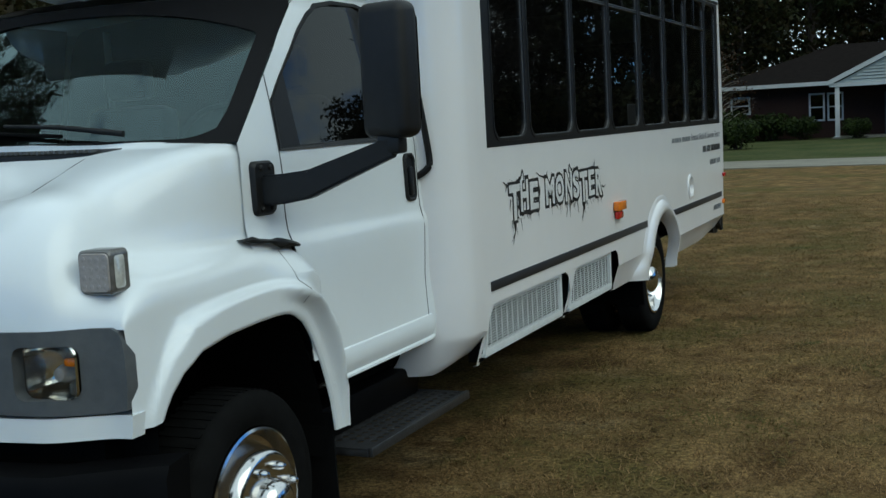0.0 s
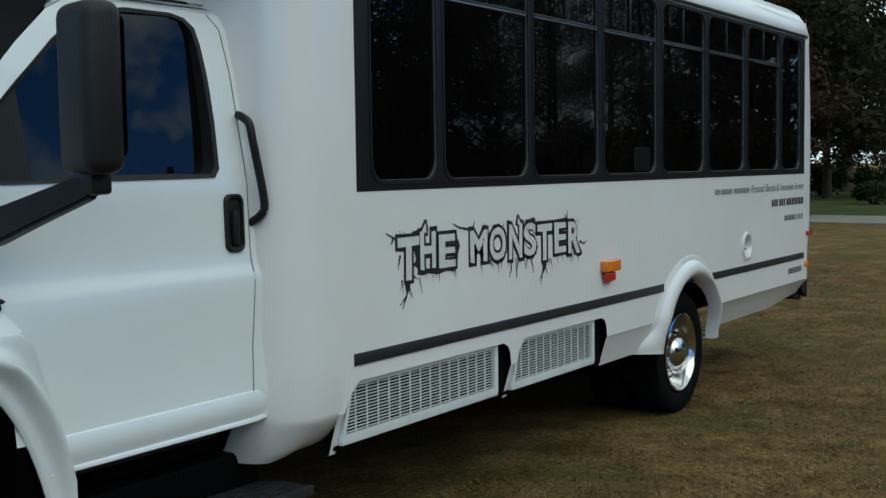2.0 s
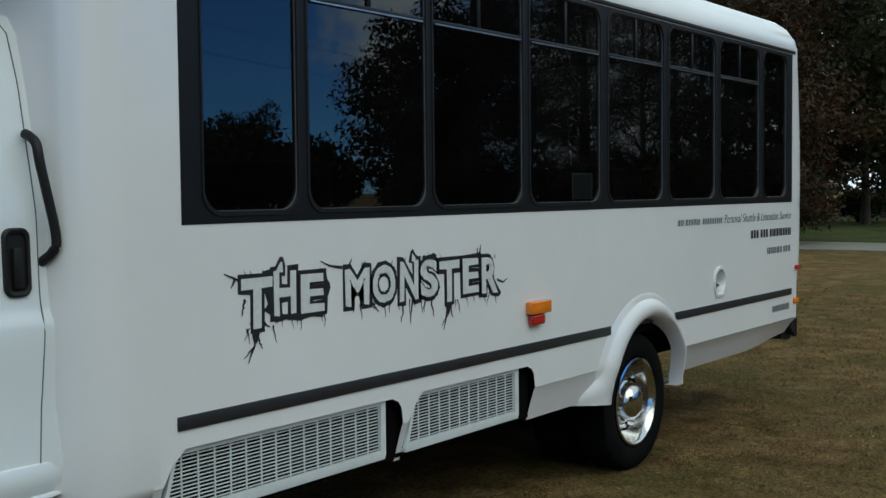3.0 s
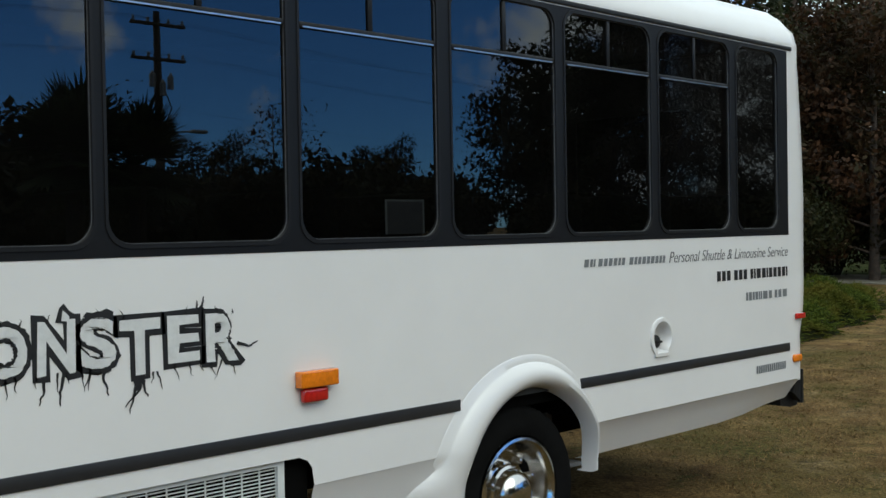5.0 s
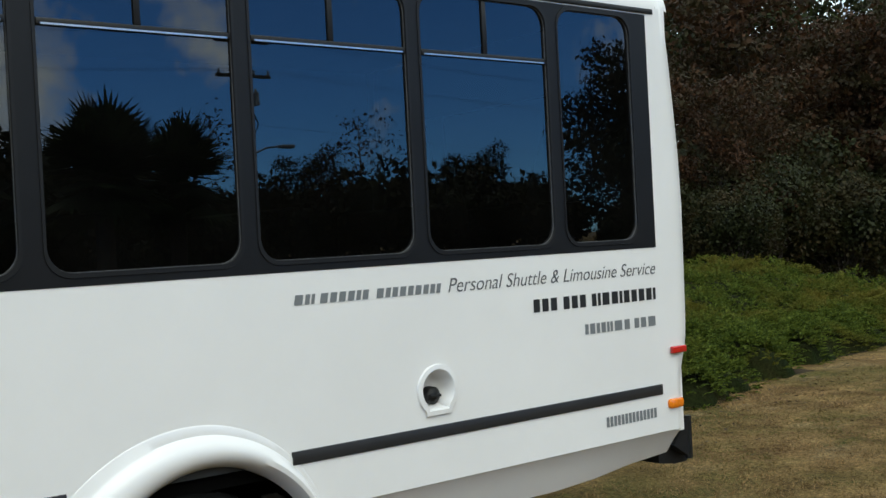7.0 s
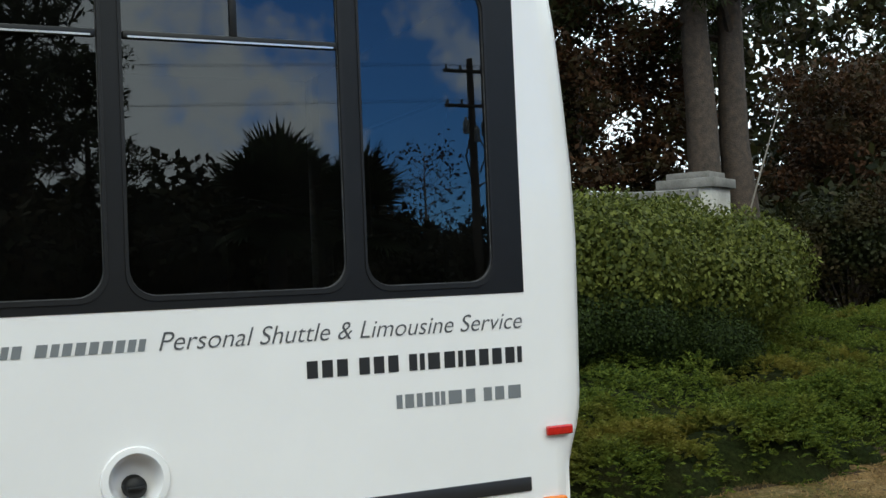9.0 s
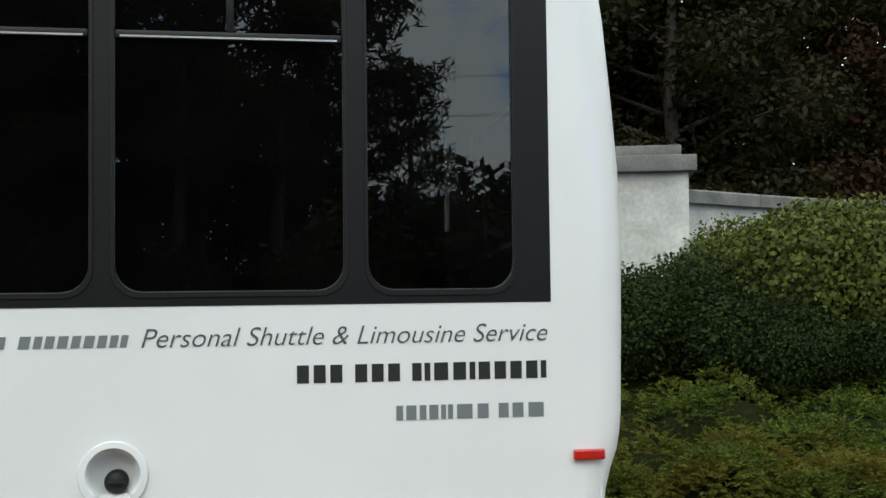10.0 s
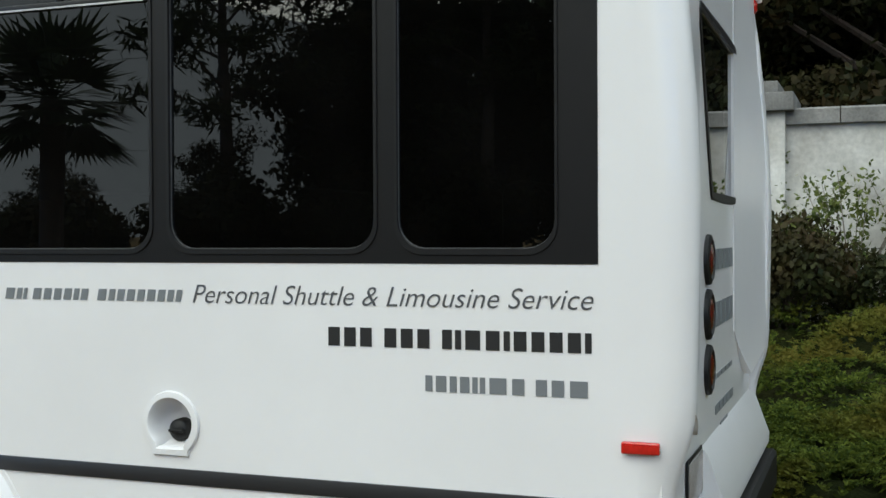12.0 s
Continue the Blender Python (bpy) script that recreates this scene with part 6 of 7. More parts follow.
def clump_leaves(rng, clumps, per, size, long=1.6, shell=0.55, flat=0.0):
    """Leaves gathered in clumps of (x, y, z, radius, height ratio), denser towards the outside."""
    cs, As, Bs = [], [], []
    for x, y, z, r, k in clumps:
        n = max(6, int(per * r * r))
        d = unit(rng, n)
        rad = r * (shell + (1 - shell) * rng.random((n, 1))) * (0.8 + 0.35 * rng.random((n, 1)))
        p = d * rad * np.array([1, 1, k]) + np.array([x, y, z])
        ax = unit(rng, n)
        if flat:
            ax[:, 2] *= 1 - flat
        ax /= np.linalg.norm(ax, axis=1, keepdims=True)
        bx = np.cross(ax, d)
        bx /= np.linalg.norm(bx, axis=1, keepdims=True) + 1e-6
        s = size * (0.6 + 0.8 * rng.random((n, 1)))
        cs.append(p)
        As.append(ax * s * long)
        Bs.append(bx * s)
    return np.concatenate(cs), np.concatenate(As), np.concatenate(Bs)


def make_tree(name, label, seed, tall, trunk_r, crown_lo, spread, n_limbs, per, leaf, material, bark, long=1.6, clump=1.0, lean=0.0, taper=0.5):
    """A tapered trunk with limbs, and a crown of leaf clumps along and at the ends of the limbs."""
    rng = np.random.default_rng(seed)
    t = thing(name, label, "tree")
    bm = bmesh.new()
    top = Vector((lean * tall, lean * 0.5 * tall, tall * 0.94))
    pts = [Vector((0, 0, -0.3)).lerp(top, k / 7) + Vector((rng.normal() * 0.05, rng.normal() * 0.05, 0)) * (k > 0) * tall * 0.06 for k in range(8)]
    tube(bm, pts, [trunk_r * (1.25 if k == 0 else 1.0) * (1 - 0.85 * (k / 7) ** 1.2) for k in range(8)], 10)
    clumps = []
    for i in range(n_limbs):
        f = crown_lo + (0.97 - crown_lo) * (i + rng.random()) / n_limbs
        base = pts[0].lerp(top, f)
        ang = i * 2.4 + rng.random()
        prof = 1 - taper * (f - crown_lo) / (1 - crown_lo)
        ln = spread * prof * (0.6 + 0.55 * rng.random())
        end = base + Vector((math.cos(ang) * ln, math.sin(ang) * ln, ln * (0.15 + 0.35 * rng.random())))
        mid = base.lerp(end, 0.5) + Vector((0, 0, 0.08 * ln))
        r0 = max(0.012, trunk_r * 0.36 * (1 - f * 0.7))
        lb = bmesh.new()
        tube(lb, [base, mid, end], [r0, r0 * 0.6, r0 * 0.2], 5)
        part("limb", lb, bark, t)
        for q in (0.55, 0.8, 1.0):
            c = base.lerp(end, q)
            clumps.append((c.x + rng.normal() * 0.2, c.y + rng.normal() * 0.2, c.z + rng.normal() * 0.2, clump * (0.55 + 0.6 * rng.random()), 0.55 + 0.3 * rng.random()))
    tr = part("trunk", bm, bark, t)
    c, a, b = clump_leaves(rng, clumps, per, leaf, long)
    link_part("crown", quads_mesh("crown", c, a, b, material), t)
    return t


def make_shrub(name, label, category, seed, rx, ry, h, per, leaf, material, lumps=16, z0=0.0, dense=0.8):
    """A rounded shrub: stems inside, uneven leafy lumps outside."""
    rng = np.random.default_rng(seed)
    t = thing(name, label, category)
    bm = bmesh.new()
    clumps = [(0, 0, h * 0.42, min(rx, ry) * 0.75, h * 0.42 / (min(rx, ry) * 0.75))]
    for i in range(lumps):
        d = unit(rng, 1)[0]
        d[2] = abs(d[2]) * 0.9 - 0.1
        c = np.array([d[0] * rx * 0.72, d[1] * ry * 0.72, h * 0.45 + d[2] * h * 0.42])
        clumps.append((c[0], c[1], max(c[2], 0.15), min(rx, ry) * (0.32 + 0.2 * rng.random()), 0.9))
        tube(bm, [(0.1 * d[0], 0.1 * d[1], z0 - 0.1), (c[0] * 0.5, c[1] * 0.5, c[2] * 0.6), tuple(c)], [0.03, 0.02, 0.006], 5)
    part("branch", bm, M_BARK, t)
    c, a, b = clump_leaves(rng, clumps, per, leaf, 1.5, dense)
    link_part("foliage", quads_mesh("foliage", c, a, b, material), t)
    return t


def put(proto, spots, group=""):
    """Stands copies of a plant at (x, y, turn, scale)."""
    rng = random.Random(len(spots))
    for i, (x, y, turn, s) in enumerate(spots):
        m = pose(x, y, height(x, y) - 0.02, 0, 0, turn) @ Matrix.Diagonal((s, s, s * (0.92 + 0.16 * rng.random()), 1))
        if i == 0:
            proto.matrix_basis = m
            if group:
                proto["group"] = group
        else:
            ob = copy_thing(proto, pose(x, y, height(x, y) - 0.02, 0, 0, turn))
            ob.scale = (s, s, s * (0.92 + 0.16 * rng.random()))


# ---- garden wall with piers ----
def wall_run(name, p0, p1, z0, ztop0, ztop1, thick, label):
    a, b = Vector((*p0, 0)), Vector((*p1, 0))
    d = (b - a).normalized()
    nrm = Vector((-d.y, d.x, 0))
    bm = bmesh.new()
    n = 12
    def at(s, off, z):
        sag = -0.10 * math.sin(math.pi * s) if name == "wall_back" else 0
        return a.lerp(b, s) + nrm * off + Vector((0, 0, z + sag))
    rings = []
    for k in range(n + 1):
        s = k / n
        zt = ztop0 + (ztop1 - ztop0) * s - 0.155
        rings.append([at(s, -thick / 2, z0), at(s, -thick / 2, zt), at(s, thick / 2, zt), at(s, thick / 2, z0)])
    loft(bm, rings)
    w = part(name, bm, M_STUCCO, angle=25)
    tagged(w, label, "wall", kind="structure")
    length = (b - a).length
    m = max(2, int(length / 1.3))
    for k in range(m):
        bm = bmesh.new()
        s0, s1 = (k + 0.004) / m, (k + 0.996) / m
        rings = []
        for s in (s0, (s0 + s1) / 2, s1):
            zt = ztop0 + (ztop1 - ztop0) * s
            o = thick / 2 + 0.065
            rings.append([at(s, -o, zt - 0.155), at(s, -o, zt - 0.02), at(s, -o + 0.02, zt), at(s, o - 0.02, zt), at(s, o, zt - 0.02), at(s, o, zt - 0.155)])
        loft(bm, rings)
        cp = new("coping_stone", finish(bm, "coping_stone", M_COPING, True, 30))
        cp.parent = w
    return w


wall_run("wall_side", (-8.50, -4.0), (-8.50, 14.25), 0.2, 2.83, 2.83, 0.24, "white stucco garden wall with grey coping and climbing vines")
wall_run("wall_back", (-8.75, 15.05), (-13.3, 22.7), 0.2, 2.78, 3.12, 0.24, "white stucco garden wall dipping between two piers")


def pier(x, y, turn, top):
    t = thing("wall_pier", "square white stucco pier with a stepped grey stone cap", "pier", "piers of the garden wall")
    bm = bmesh.new()
    box(bm, -0.48, 0.48, -0.485, 0.485, -0.4, top - 0.30, 0.012)
    part("shaft", bm, M_STUCCO, t)
    bm = bmesh.new()
    box(bm, -0.57, 0.57, -0.57, 0.57, top - 0.30, top - 0.125, 0.012)
    part("cap_slab", bm, M_COPING, t)
    bm = bmesh.new()
    box(bm, -0.42, 0.42, -0.42, 0.42, top - 0.125, top, 0.015)
    part("cap_top", bm, M_COPING, t)
    t.matrix_basis = pose(x, y, 0, 0, 0, turn)
    return t


pier(-8.66, 14.66, -17, 3.215)
pier(-8.75, 10.66, 0, 3.10)
pier(-13.55, 23.05, 30, 3.42)

# ---- house across the lane ----
house = thing("brick_house", "low brick house with a dark shingle roof and a white porch", "house", at=(-4, 60, 0))
HZ = 2.62
bm = bmesh.new()
sheet(bm, [(-9.1, 0), (9, 0), (9, HZ), (-9.1, HZ)], [[(-4.75, 0.85), (-3.1, 0.85), (-3.1, 2.25), (-4.75, 2.25)], [(-8.6, 1.35), (-7.6, 1.35), (-7.6, 2.25), (-8.6, 2.25)], [(-1.2, 0.05), (-0.2, 0.05), (-0.2, 2.15), (-1.2, 2.15)]], lambda u, v: (u, 60.5, v))
thicken(bm, (0, 0.25, 0))
box(bm, -9.1, -8.8, 60.7, 70, 0, HZ)
box(bm, 8.7, 9, 60.7, 70, 0, HZ)
box(bm, -9.1, 9, 70, 70.25, 0, HZ)
part("brick_wall", bm, M_BRICK, house, "dark red brick wall", smooth=False)
for x0, x1, z0, z1 in ((-4.75, -3.98, 0.85, 2.25), (-3.87, -3.1, 0.85, 2.25), (-8.6, -7.6, 1.35, 2.25)):
    bm = bmesh.new()
    sheet(bm, [(x0, z0), (x1, z0), (x1, z1), (x0, z1)], [[(x0 + 0.09, z0 + 0.09), (x1 - 0.09, z0 + 0.09), (x1 - 0.09, z1 - 0.09), (x0 + 0.09, z1 - 0.09)]], lambda u, v: (u, 60.46, v))
    thicken(bm, (0, 0.08, 0))
    w = part("house_window", bm, M_TRIM, house, "white framed window", smooth=False)
    for zz0, zz1 in ((z0 + 0.09, (z0 + z1) / 2 - 0.03), ((z0 + z1) / 2 + 0.03, z1 - 0.09)):
        bm = bmesh.new()
        box(bm, x0 + 0.09, x1 - 0.09, 60.5, 60.52, zz0, zz1)
        pn = new("pane", finish(bm, "pane", M_TINT, False))
        pn.parent = w
    bm = bmesh.new()
    box(bm, x0 + 0.08, x1 - 0.08, 60.47, 60.53, (z0 + z1) / 2 - 0.03, (z0 + z1) / 2 + 0.03)
    mr = new("meeting_rail", finish(bm, "meeting_rail", M_TRIM, False))
    mr.parent = w
bm = bmesh.new()
box(bm, -1.2, -0.2, 60.55, 60.62, 0.05, 2.15)
part("house_door", bm, M_GREYP, house, smooth=False)
bm = bmesh.new()
vs = [[(x, y, z) for y, z in ((59.6, HZ + 0.02), (59.6, HZ + 0.16), (65.2, top), (65.4, top), (71.0, HZ + 0.16), (71.0, HZ + 0.02))] for x, top in ((-9.55, HZ + 0.16), (9.6, HZ + 0.16))]
for k, x in ((0, -3.9), (1, 3.9)):
    vs[k][2], vs[k][3] = (x, 65.2, 4.8), (x, 65.4, 4.8)
loft(bm, vs)
part("roof", bm, M_SHINGLE, house, "dark shingle roof", smooth=False)
bm = bmesh.new()
box(bm, -9.6, -3.3, 59.5, 59.6, HZ - 0.02, HZ + 0.17)
part("eaves_board", bm, M_TRIM, house, smooth=False)
# porch gable
bm = bmesh.new()
loft(bm, [[(-3.3, y, HZ + 0.12), (1.0, y, 4.75), (5.3, y, HZ + 0.12), (5.3, y, HZ), (-3.3, y, HZ)] for y in (57.8, 64)])
part("porch_roof", bm, M_SHINGLE, house, smooth=False)
bm = bmesh.new()
loft(bm, [[(-3.2, y, HZ + 0.02), (1.0, y, 4.70), (5.2, y, HZ + 0.02)] for y in (57.76, 57.795)])
part("gable_boarding", bm, M_SIDING, house, smooth=False)
for k in range(14):
    z0 = HZ + 0.02 + 0.145 * k
    half = 4.1 * (1 - (z0 + 0.14 - HZ) / 2.15)
    if half > 0.1:
        bm = bmesh.new()
        loft(bm, [[(1.0 - half, 57.72, z0), (1.0 - half, 57.78, z0 + 0.14), (1.0 - half, 57.8, z0)], [(1.0 + half, 57.72, z0), (1.0 + half, 57.78, z0 + 0.14), (1.0 + half, 57.8, z0)]])
        part("siding_board", bm, M_SIDING, house, smooth=False)
for sgn in (-1, 1):
    bm = bmesh.new()
    loft(bm, [[(1.0 + sgn * 4.5, y, HZ - 0.06), (1.0 + sgn * 4.5, y, HZ + 0.16), (1.0, y, 4.92), (1.0, y, 4.70)] for y in (57.6, 57.72)])
    part("barge_board", bm, M_TRIM, house, smooth=False)
bm = bmesh.new()
box(bm, -3.5, 5.5, 57.7, 57.85, HZ - 0.16, HZ + 0.02)
part("porch_beam", bm, M_TRIM, house, smooth=False)
for x in (-3.15, 1.0, 5.1):
    bm = bmesh.new()
    box(bm, x - 0.10, x + 0.10, 57.75, 57.95, 0.0, HZ - 0.14, 0.01)
    box(bm, x - 0.15, x + 0.15, 57.70, 58.0, 0.0, 0.14, 0.01)
    part("porch_post", bm, M_TRIM, house)
bm = bmesh.new()
box(bm, -3.4, 5.4, 57.6, 60.4, 0.0, 0.1, 0.01)
part("porch_slab", bm, M_CONC, house)

# ---- shrubs ----
light = make_shrub("rounded_shrub", "large rounded light green clipped shrub", "shrub", 11, 1.35, 1.35, 1.95, 7600, 0.0195, M_SHRUB, 24, dense=0.84)
put(light, [(-7.15, 16.1, 20, 1.0), (-7.05, 17.7, 130, 0.92), (-8.9, 18.4, 250, 1.0), (-10.0, 20.2, 70, 0.95), (-7.7, 15.85, 300, 0.89)], "rounded shrubs by the wall")
dark = make_shrub("dark_hedge", "dense dark green evergreen hedge shrub", "shrub", 23, 1.1, 1.1, 1.45, 10500, 0.0145, M_HEDGE, 24, dense=0.88)
put(dark, [(-7.3, 13.35, 0, 0.92), (-7.25, 14.5, 90, 0.98), (-7.0, 15.3, 200, 0.86), (-6.55, 15.2, 60, 0.72), (-6.35, 16.1, 150, 0.70), (-6.25, 17.0, 250, 0.64), (-7.3, 9.9, 40, 0.95), (-7.35, 8.6, 140, 1.0)], "dark hedge shrubs")
rust = make_shrub("rusty_shrub", "dark green shrub with patches of rusty leaves", "shrub", 31, 0.75, 0.75, 1.25, 2600, 0.022, M_RUST, 14)
put(rust, [(-7.5, 11.2, 0, 1.0), (-7.7, 12.0, 100, 0.9)], "rusty shrubs")


def leggy(seed, x, y, h):
    rng = np.random.default_rng(seed)
    t = thing("leggy_shrub", "tall thin shrub with sparse leaves against the wall", "shrub", "leggy shrubs")
    bm = bmesh.new()
    clumps = []
    for i in range(16):
        a = rng.random() * 6.28
        r = 0.25 + 0.5 * rng.random()
        e = Vector((math.cos(a) * r * 0.5, math.sin(a) * r, h * (0.6 + 0.4 * rng.random())))
        m = Vector((e.x * 0.4, e.y * 0.35, e.z * 0.55))
        tube(bm, [(0, 0, -0.1), m, e], [0.012, 0.008, 0.003], 5)
        for q in range(5):
            f = 0.45 + 0.55 * rng.random()
            p = m.lerp(e, f)
            clumps.append((p.x, p.y, p.z, 0.12 + 0.06 * rng.random(), 1.0))
    part("branch", bm, M_PALEBARK, t)
    c, a, b = clump_leaves(rng, clumps, 520, 0.017, 1.7, 0.2)
    link_part("foliage", quads_mesh("foliage", c, a, b, M_VINE), t)
    t.matrix_basis = pose(x, y, height(x, y), 0, 0, 0)
    return t


leggy(5, -7.9, 11.75, 1.75)
leggy(6, -7.95, 12.35, 1.7)
leggy(8, -7.8, 11.0, 1.3)


def vines(seed, y0, y1, n, low):
    rng = np.random.default_rng(seed)
    t = thing("wall_vine", "green vine trailing down the white wall", "vine", "vines on the wall")
    bm = bmesh.new()
    cs = []
    for i in range(n):
        y = y0 + (y1 - y0) * rng.random()
        z1, z0 = 2.66, low + 0.9 * rng.random()
        pts, yy = [], y
        for k in range(9):
            yy += rng.normal() * 0.025
            z = z1 + (z0 - z1) * k / 8
            pts.append((-8.365 + 0.01 * rng.random(), yy, z))
        tube(bm, pts, 0.004, 4)
        for k in range(110):
            f = rng.random() * 7.99
            j = int(f)
            p = Vector(pts[j]).lerp(Vector(pts[j + 1]), f - j)
            cs.append((p.x + 0.02 + 0.03 * rng.random(), p.y + rng.normal() * 0.025, p.z))
    part("branch", bm, M_BARK, t)
    c = np.array(cs)
    a, b = unit(rng, len(c)), unit(rng, len(c))
    link_part("foliage", quads_mesh("foliage", c, a * 0.024, b * 0.018, M_VINE), t)
    return t


vines(41, 12.35, 13.45, 22, 1.1)
vines(42, 13.25, 13.5, 3, 1.3)
vines(43, 11.05, 11.12, 2, 1.6)

# ---- low evergreen groundcover in the bed ----
rng = np.random.default_rng(3)
# low mounded plants, crowded together with dark gaps between them
CL = 640
cy_ = 8.6 + 17.4 * rng.random(CL)
ce_ = np.array([bed_edge(v) for v in cy_])
cx_ = ce_ - 0.20 - 4.9 * rng.random(CL) ** 1.2
cr_ = 0.22 + 0.22 * rng.random(CL)
ch_ = (0.24 + 0.26 * rng.random(CL)) * np.clip((ce_ - cx_) / 0.3, 0.75, 1.0)
order = np.argsort(cy_)
cx_, cy_, cr_, ch_ = cx_[order], cy_[order], cr_[order], ch_[order]


def mound(x, y):
    """How high the planting stands at a place, and which plant is the tallest there."""
    a, b = np.searchsorted(cy_, y - 0.45), np.searchsorted(cy_, y + 0.45)
    if a == b:
        return 0.0, -1
    q = 1 - ((cx_[a:b] - x) ** 2 + (cy_[a:b] - y) ** 2) / cr_[a:b] ** 2
    hs = ch_[a:b] * np.sqrt(np.clip(q, 0, 1))
    k = int(np.argmax(hs))
    return float(hs[k]), a + k


# dark sheet under the sprays; its colour stands for the shade among them
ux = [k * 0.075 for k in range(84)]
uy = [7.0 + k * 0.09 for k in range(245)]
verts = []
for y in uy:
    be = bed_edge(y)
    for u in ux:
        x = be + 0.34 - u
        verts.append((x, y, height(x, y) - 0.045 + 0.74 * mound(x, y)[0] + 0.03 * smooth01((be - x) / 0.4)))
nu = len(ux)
bm_ = bpy.data.meshes.new("groundcover_shade_sheet")
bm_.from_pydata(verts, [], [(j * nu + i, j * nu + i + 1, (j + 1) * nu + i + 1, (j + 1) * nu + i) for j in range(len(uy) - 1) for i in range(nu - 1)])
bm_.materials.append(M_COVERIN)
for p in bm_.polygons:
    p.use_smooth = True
tagged(new("groundcover_shade_sheet", bm_), "dark sheet under the evergreen groundcover, coloured as the shade within it", "groundcover", kind="stuff")
N = 52000
front = np.where(ce_[order] - cx_ < 1.2)[0]
own = np.where(rng.random(N) < 0.38, front[rng.integers(0, len(front), N)], rng.integers(0, CL, N))
rad = cr_[own] * np.sqrt(rng.random(N)) * 1.05
ang = rng.random(N) * 6.283
px, py = cx_[own] + rad * np.cos(ang), cy_[own] + rad * np.sin(ang)
pm = [mound(x, y) for x, y in zip(px, py)]
pz = np.array([height(x, y) + m[0] for x, y, m in zip(px, py, pm)]) - 0.03 * rng.random(N)
top = np.array([m[1] for m in pm])
# sprays lean away from the plant that they grow on
lean = np.stack([px - cx_[top], py - cy_[top], np.zeros(N)], 1)
lean += rng.normal(size=(N, 3)) * np.array([0.10, 0.10, 0.0])
out = lean / (np.linalg.norm(lean, axis=1, keepdims=True) + 1e-6)
side = np.stack([-out[:, 1], out[:, 0], np.zeros(N)], 1)
steep = np.clip(rad / cr_[own], 0, 1)
reach = 0.08 + 0.13 * rng.random(N)
root = np.stack([px, py, pz], 1)
cs, aa, bb = [], [], []
# each spray is an arching stem with small scales set to both sides
for k in range(12):
    f = (k + 0.5) / 12
    rise_ = (1.15 - 0.55 * steep) * f - 0.45 * f * f
    p = root + out * (reach * f * (0.35 + 0.5 * steep))[:, None] + np.array([0, 0, 1.0]) * (reach * rise_)[:, None]
    tang = out * (0.4 + 0.5 * steep)[:, None] + np.array([0, 0, 1.0]) * (1.15 - 0.55 * steep - 0.9 * f)[:, None]
    sgn = 1 if k % 2 else -1
    d = tang * 0.8 + side * sgn * 0.7 + rng.normal(size=(N, 3)) * 0.25
    d /= np.linalg.norm(d, axis=1, keepdims=True)
    e = np.cross(d, out + rng.normal(size=(N, 3)) * 0.4)
    e /= np.linalg.norm(e, axis=1, keepdims=True)
    z = (0.022 * (1.15 - 0.6 * f) * (0.7 + 0.6 * rng.random(N)))[:, None]
    cs.append(p + d * z * 0.8)
    aa.append(d * z)
    bb.append(e * z * 0.4)
cover = new("groundcover", quads_mesh("groundcover", np.concatenate(cs), np.concatenate(aa), np.concatenate(bb), M_COVER))
tagged(cover, "low feathery evergreen groundcover turning yellow at its edge", "groundcover", kind="stuff")

# ---- lawn blades ----
rng = np.random.default_rng(9)
N = 460000
gy_ = 1.6 + 21.8 * rng.random(N) ** 1.7
gx_ = -3.2 + 9.2 * rng.random(N)
# blades gather in tufts
tuft = rng.random(N) < 0.62
ta = rng.integers(0, 26000, N)
tx, ty = -3.2 + 9.2 * rng.random(26000), 1.6 + 21.8 * rng.random(26000) ** 1.7
tr_ = 0.02 + 0.05 * rng.random(26000)
gx_ = np.where(tuft, tx[ta] + rng.normal(size=N) * tr_[ta], gx_)
gy_ = np.where(tuft, ty[ta] + rng.normal(size=N) * tr_[ta], gy_)
# thinning out towards the edges
keep = ~((gx_ < -0.3) & (gx_ > -2.2) & (gy_ > 3) & (gy_ < 11)) & (rng.random(N) < np.clip((6.0 - gx_) / 2.4, 0, 1) * np.clip((gy_ - 1.6) / 1.4, 0, 1) * np.clip((23.4 - gy_) / 4, 0, 1))
gx_, gy_, tuft = gx_[keep], gy_[keep], tuft[keep]
keep = gx_ > np.array([bed_edge(v) for v in gy_]) - 0.1
gx_, gy_, tuft = gx_[keep], gy_[keep], tuft[keep]
n = len(gx_)
ang = rng.random(n) * 6.283
hgt = (0.006 + 0.020 * rng.random(n) ** 2) * np.where(tuft, 1.35, 1.0)
flat = 0.8 + 2.2 * rng.random(n)
dx, dy = np.cos(ang), np.sin(ang)
base = np.stack([gx_, gy_, np.full(n, 0.004)], 1)
side = np.stack([-dy, dx, np.zeros(n)], 1) * (0.0018 + 0.0022 * rng.random((n, 1)))
tip = base + np.stack([dx * hgt * flat, dy * hgt * flat, hgt], 1)
v = np.empty((n * 3, 3), np.float32)
v[0::3], v[1::3], v[2::3] = base - side, base + side, tip
me = bpy.data.meshes.new("lawn_grass")
me.vertices.add(n * 3)
me.vertices.foreach_set("co", v.ravel())
me.loops.add(n * 3)
me.loops.foreach_set("vertex_index", np.arange(n * 3, dtype=np.int32))
me.polygons.add(n)
me.polygons.foreach_set("loop_start", np.arange(0, n * 3, 3, dtype=np.int32))
me.update(calc_edges=True)
me.materials.append(M_BLADE)
tagged(new("lawn_grass", me), "short dry grass blades of the lawn", "grass", kind="stuff")
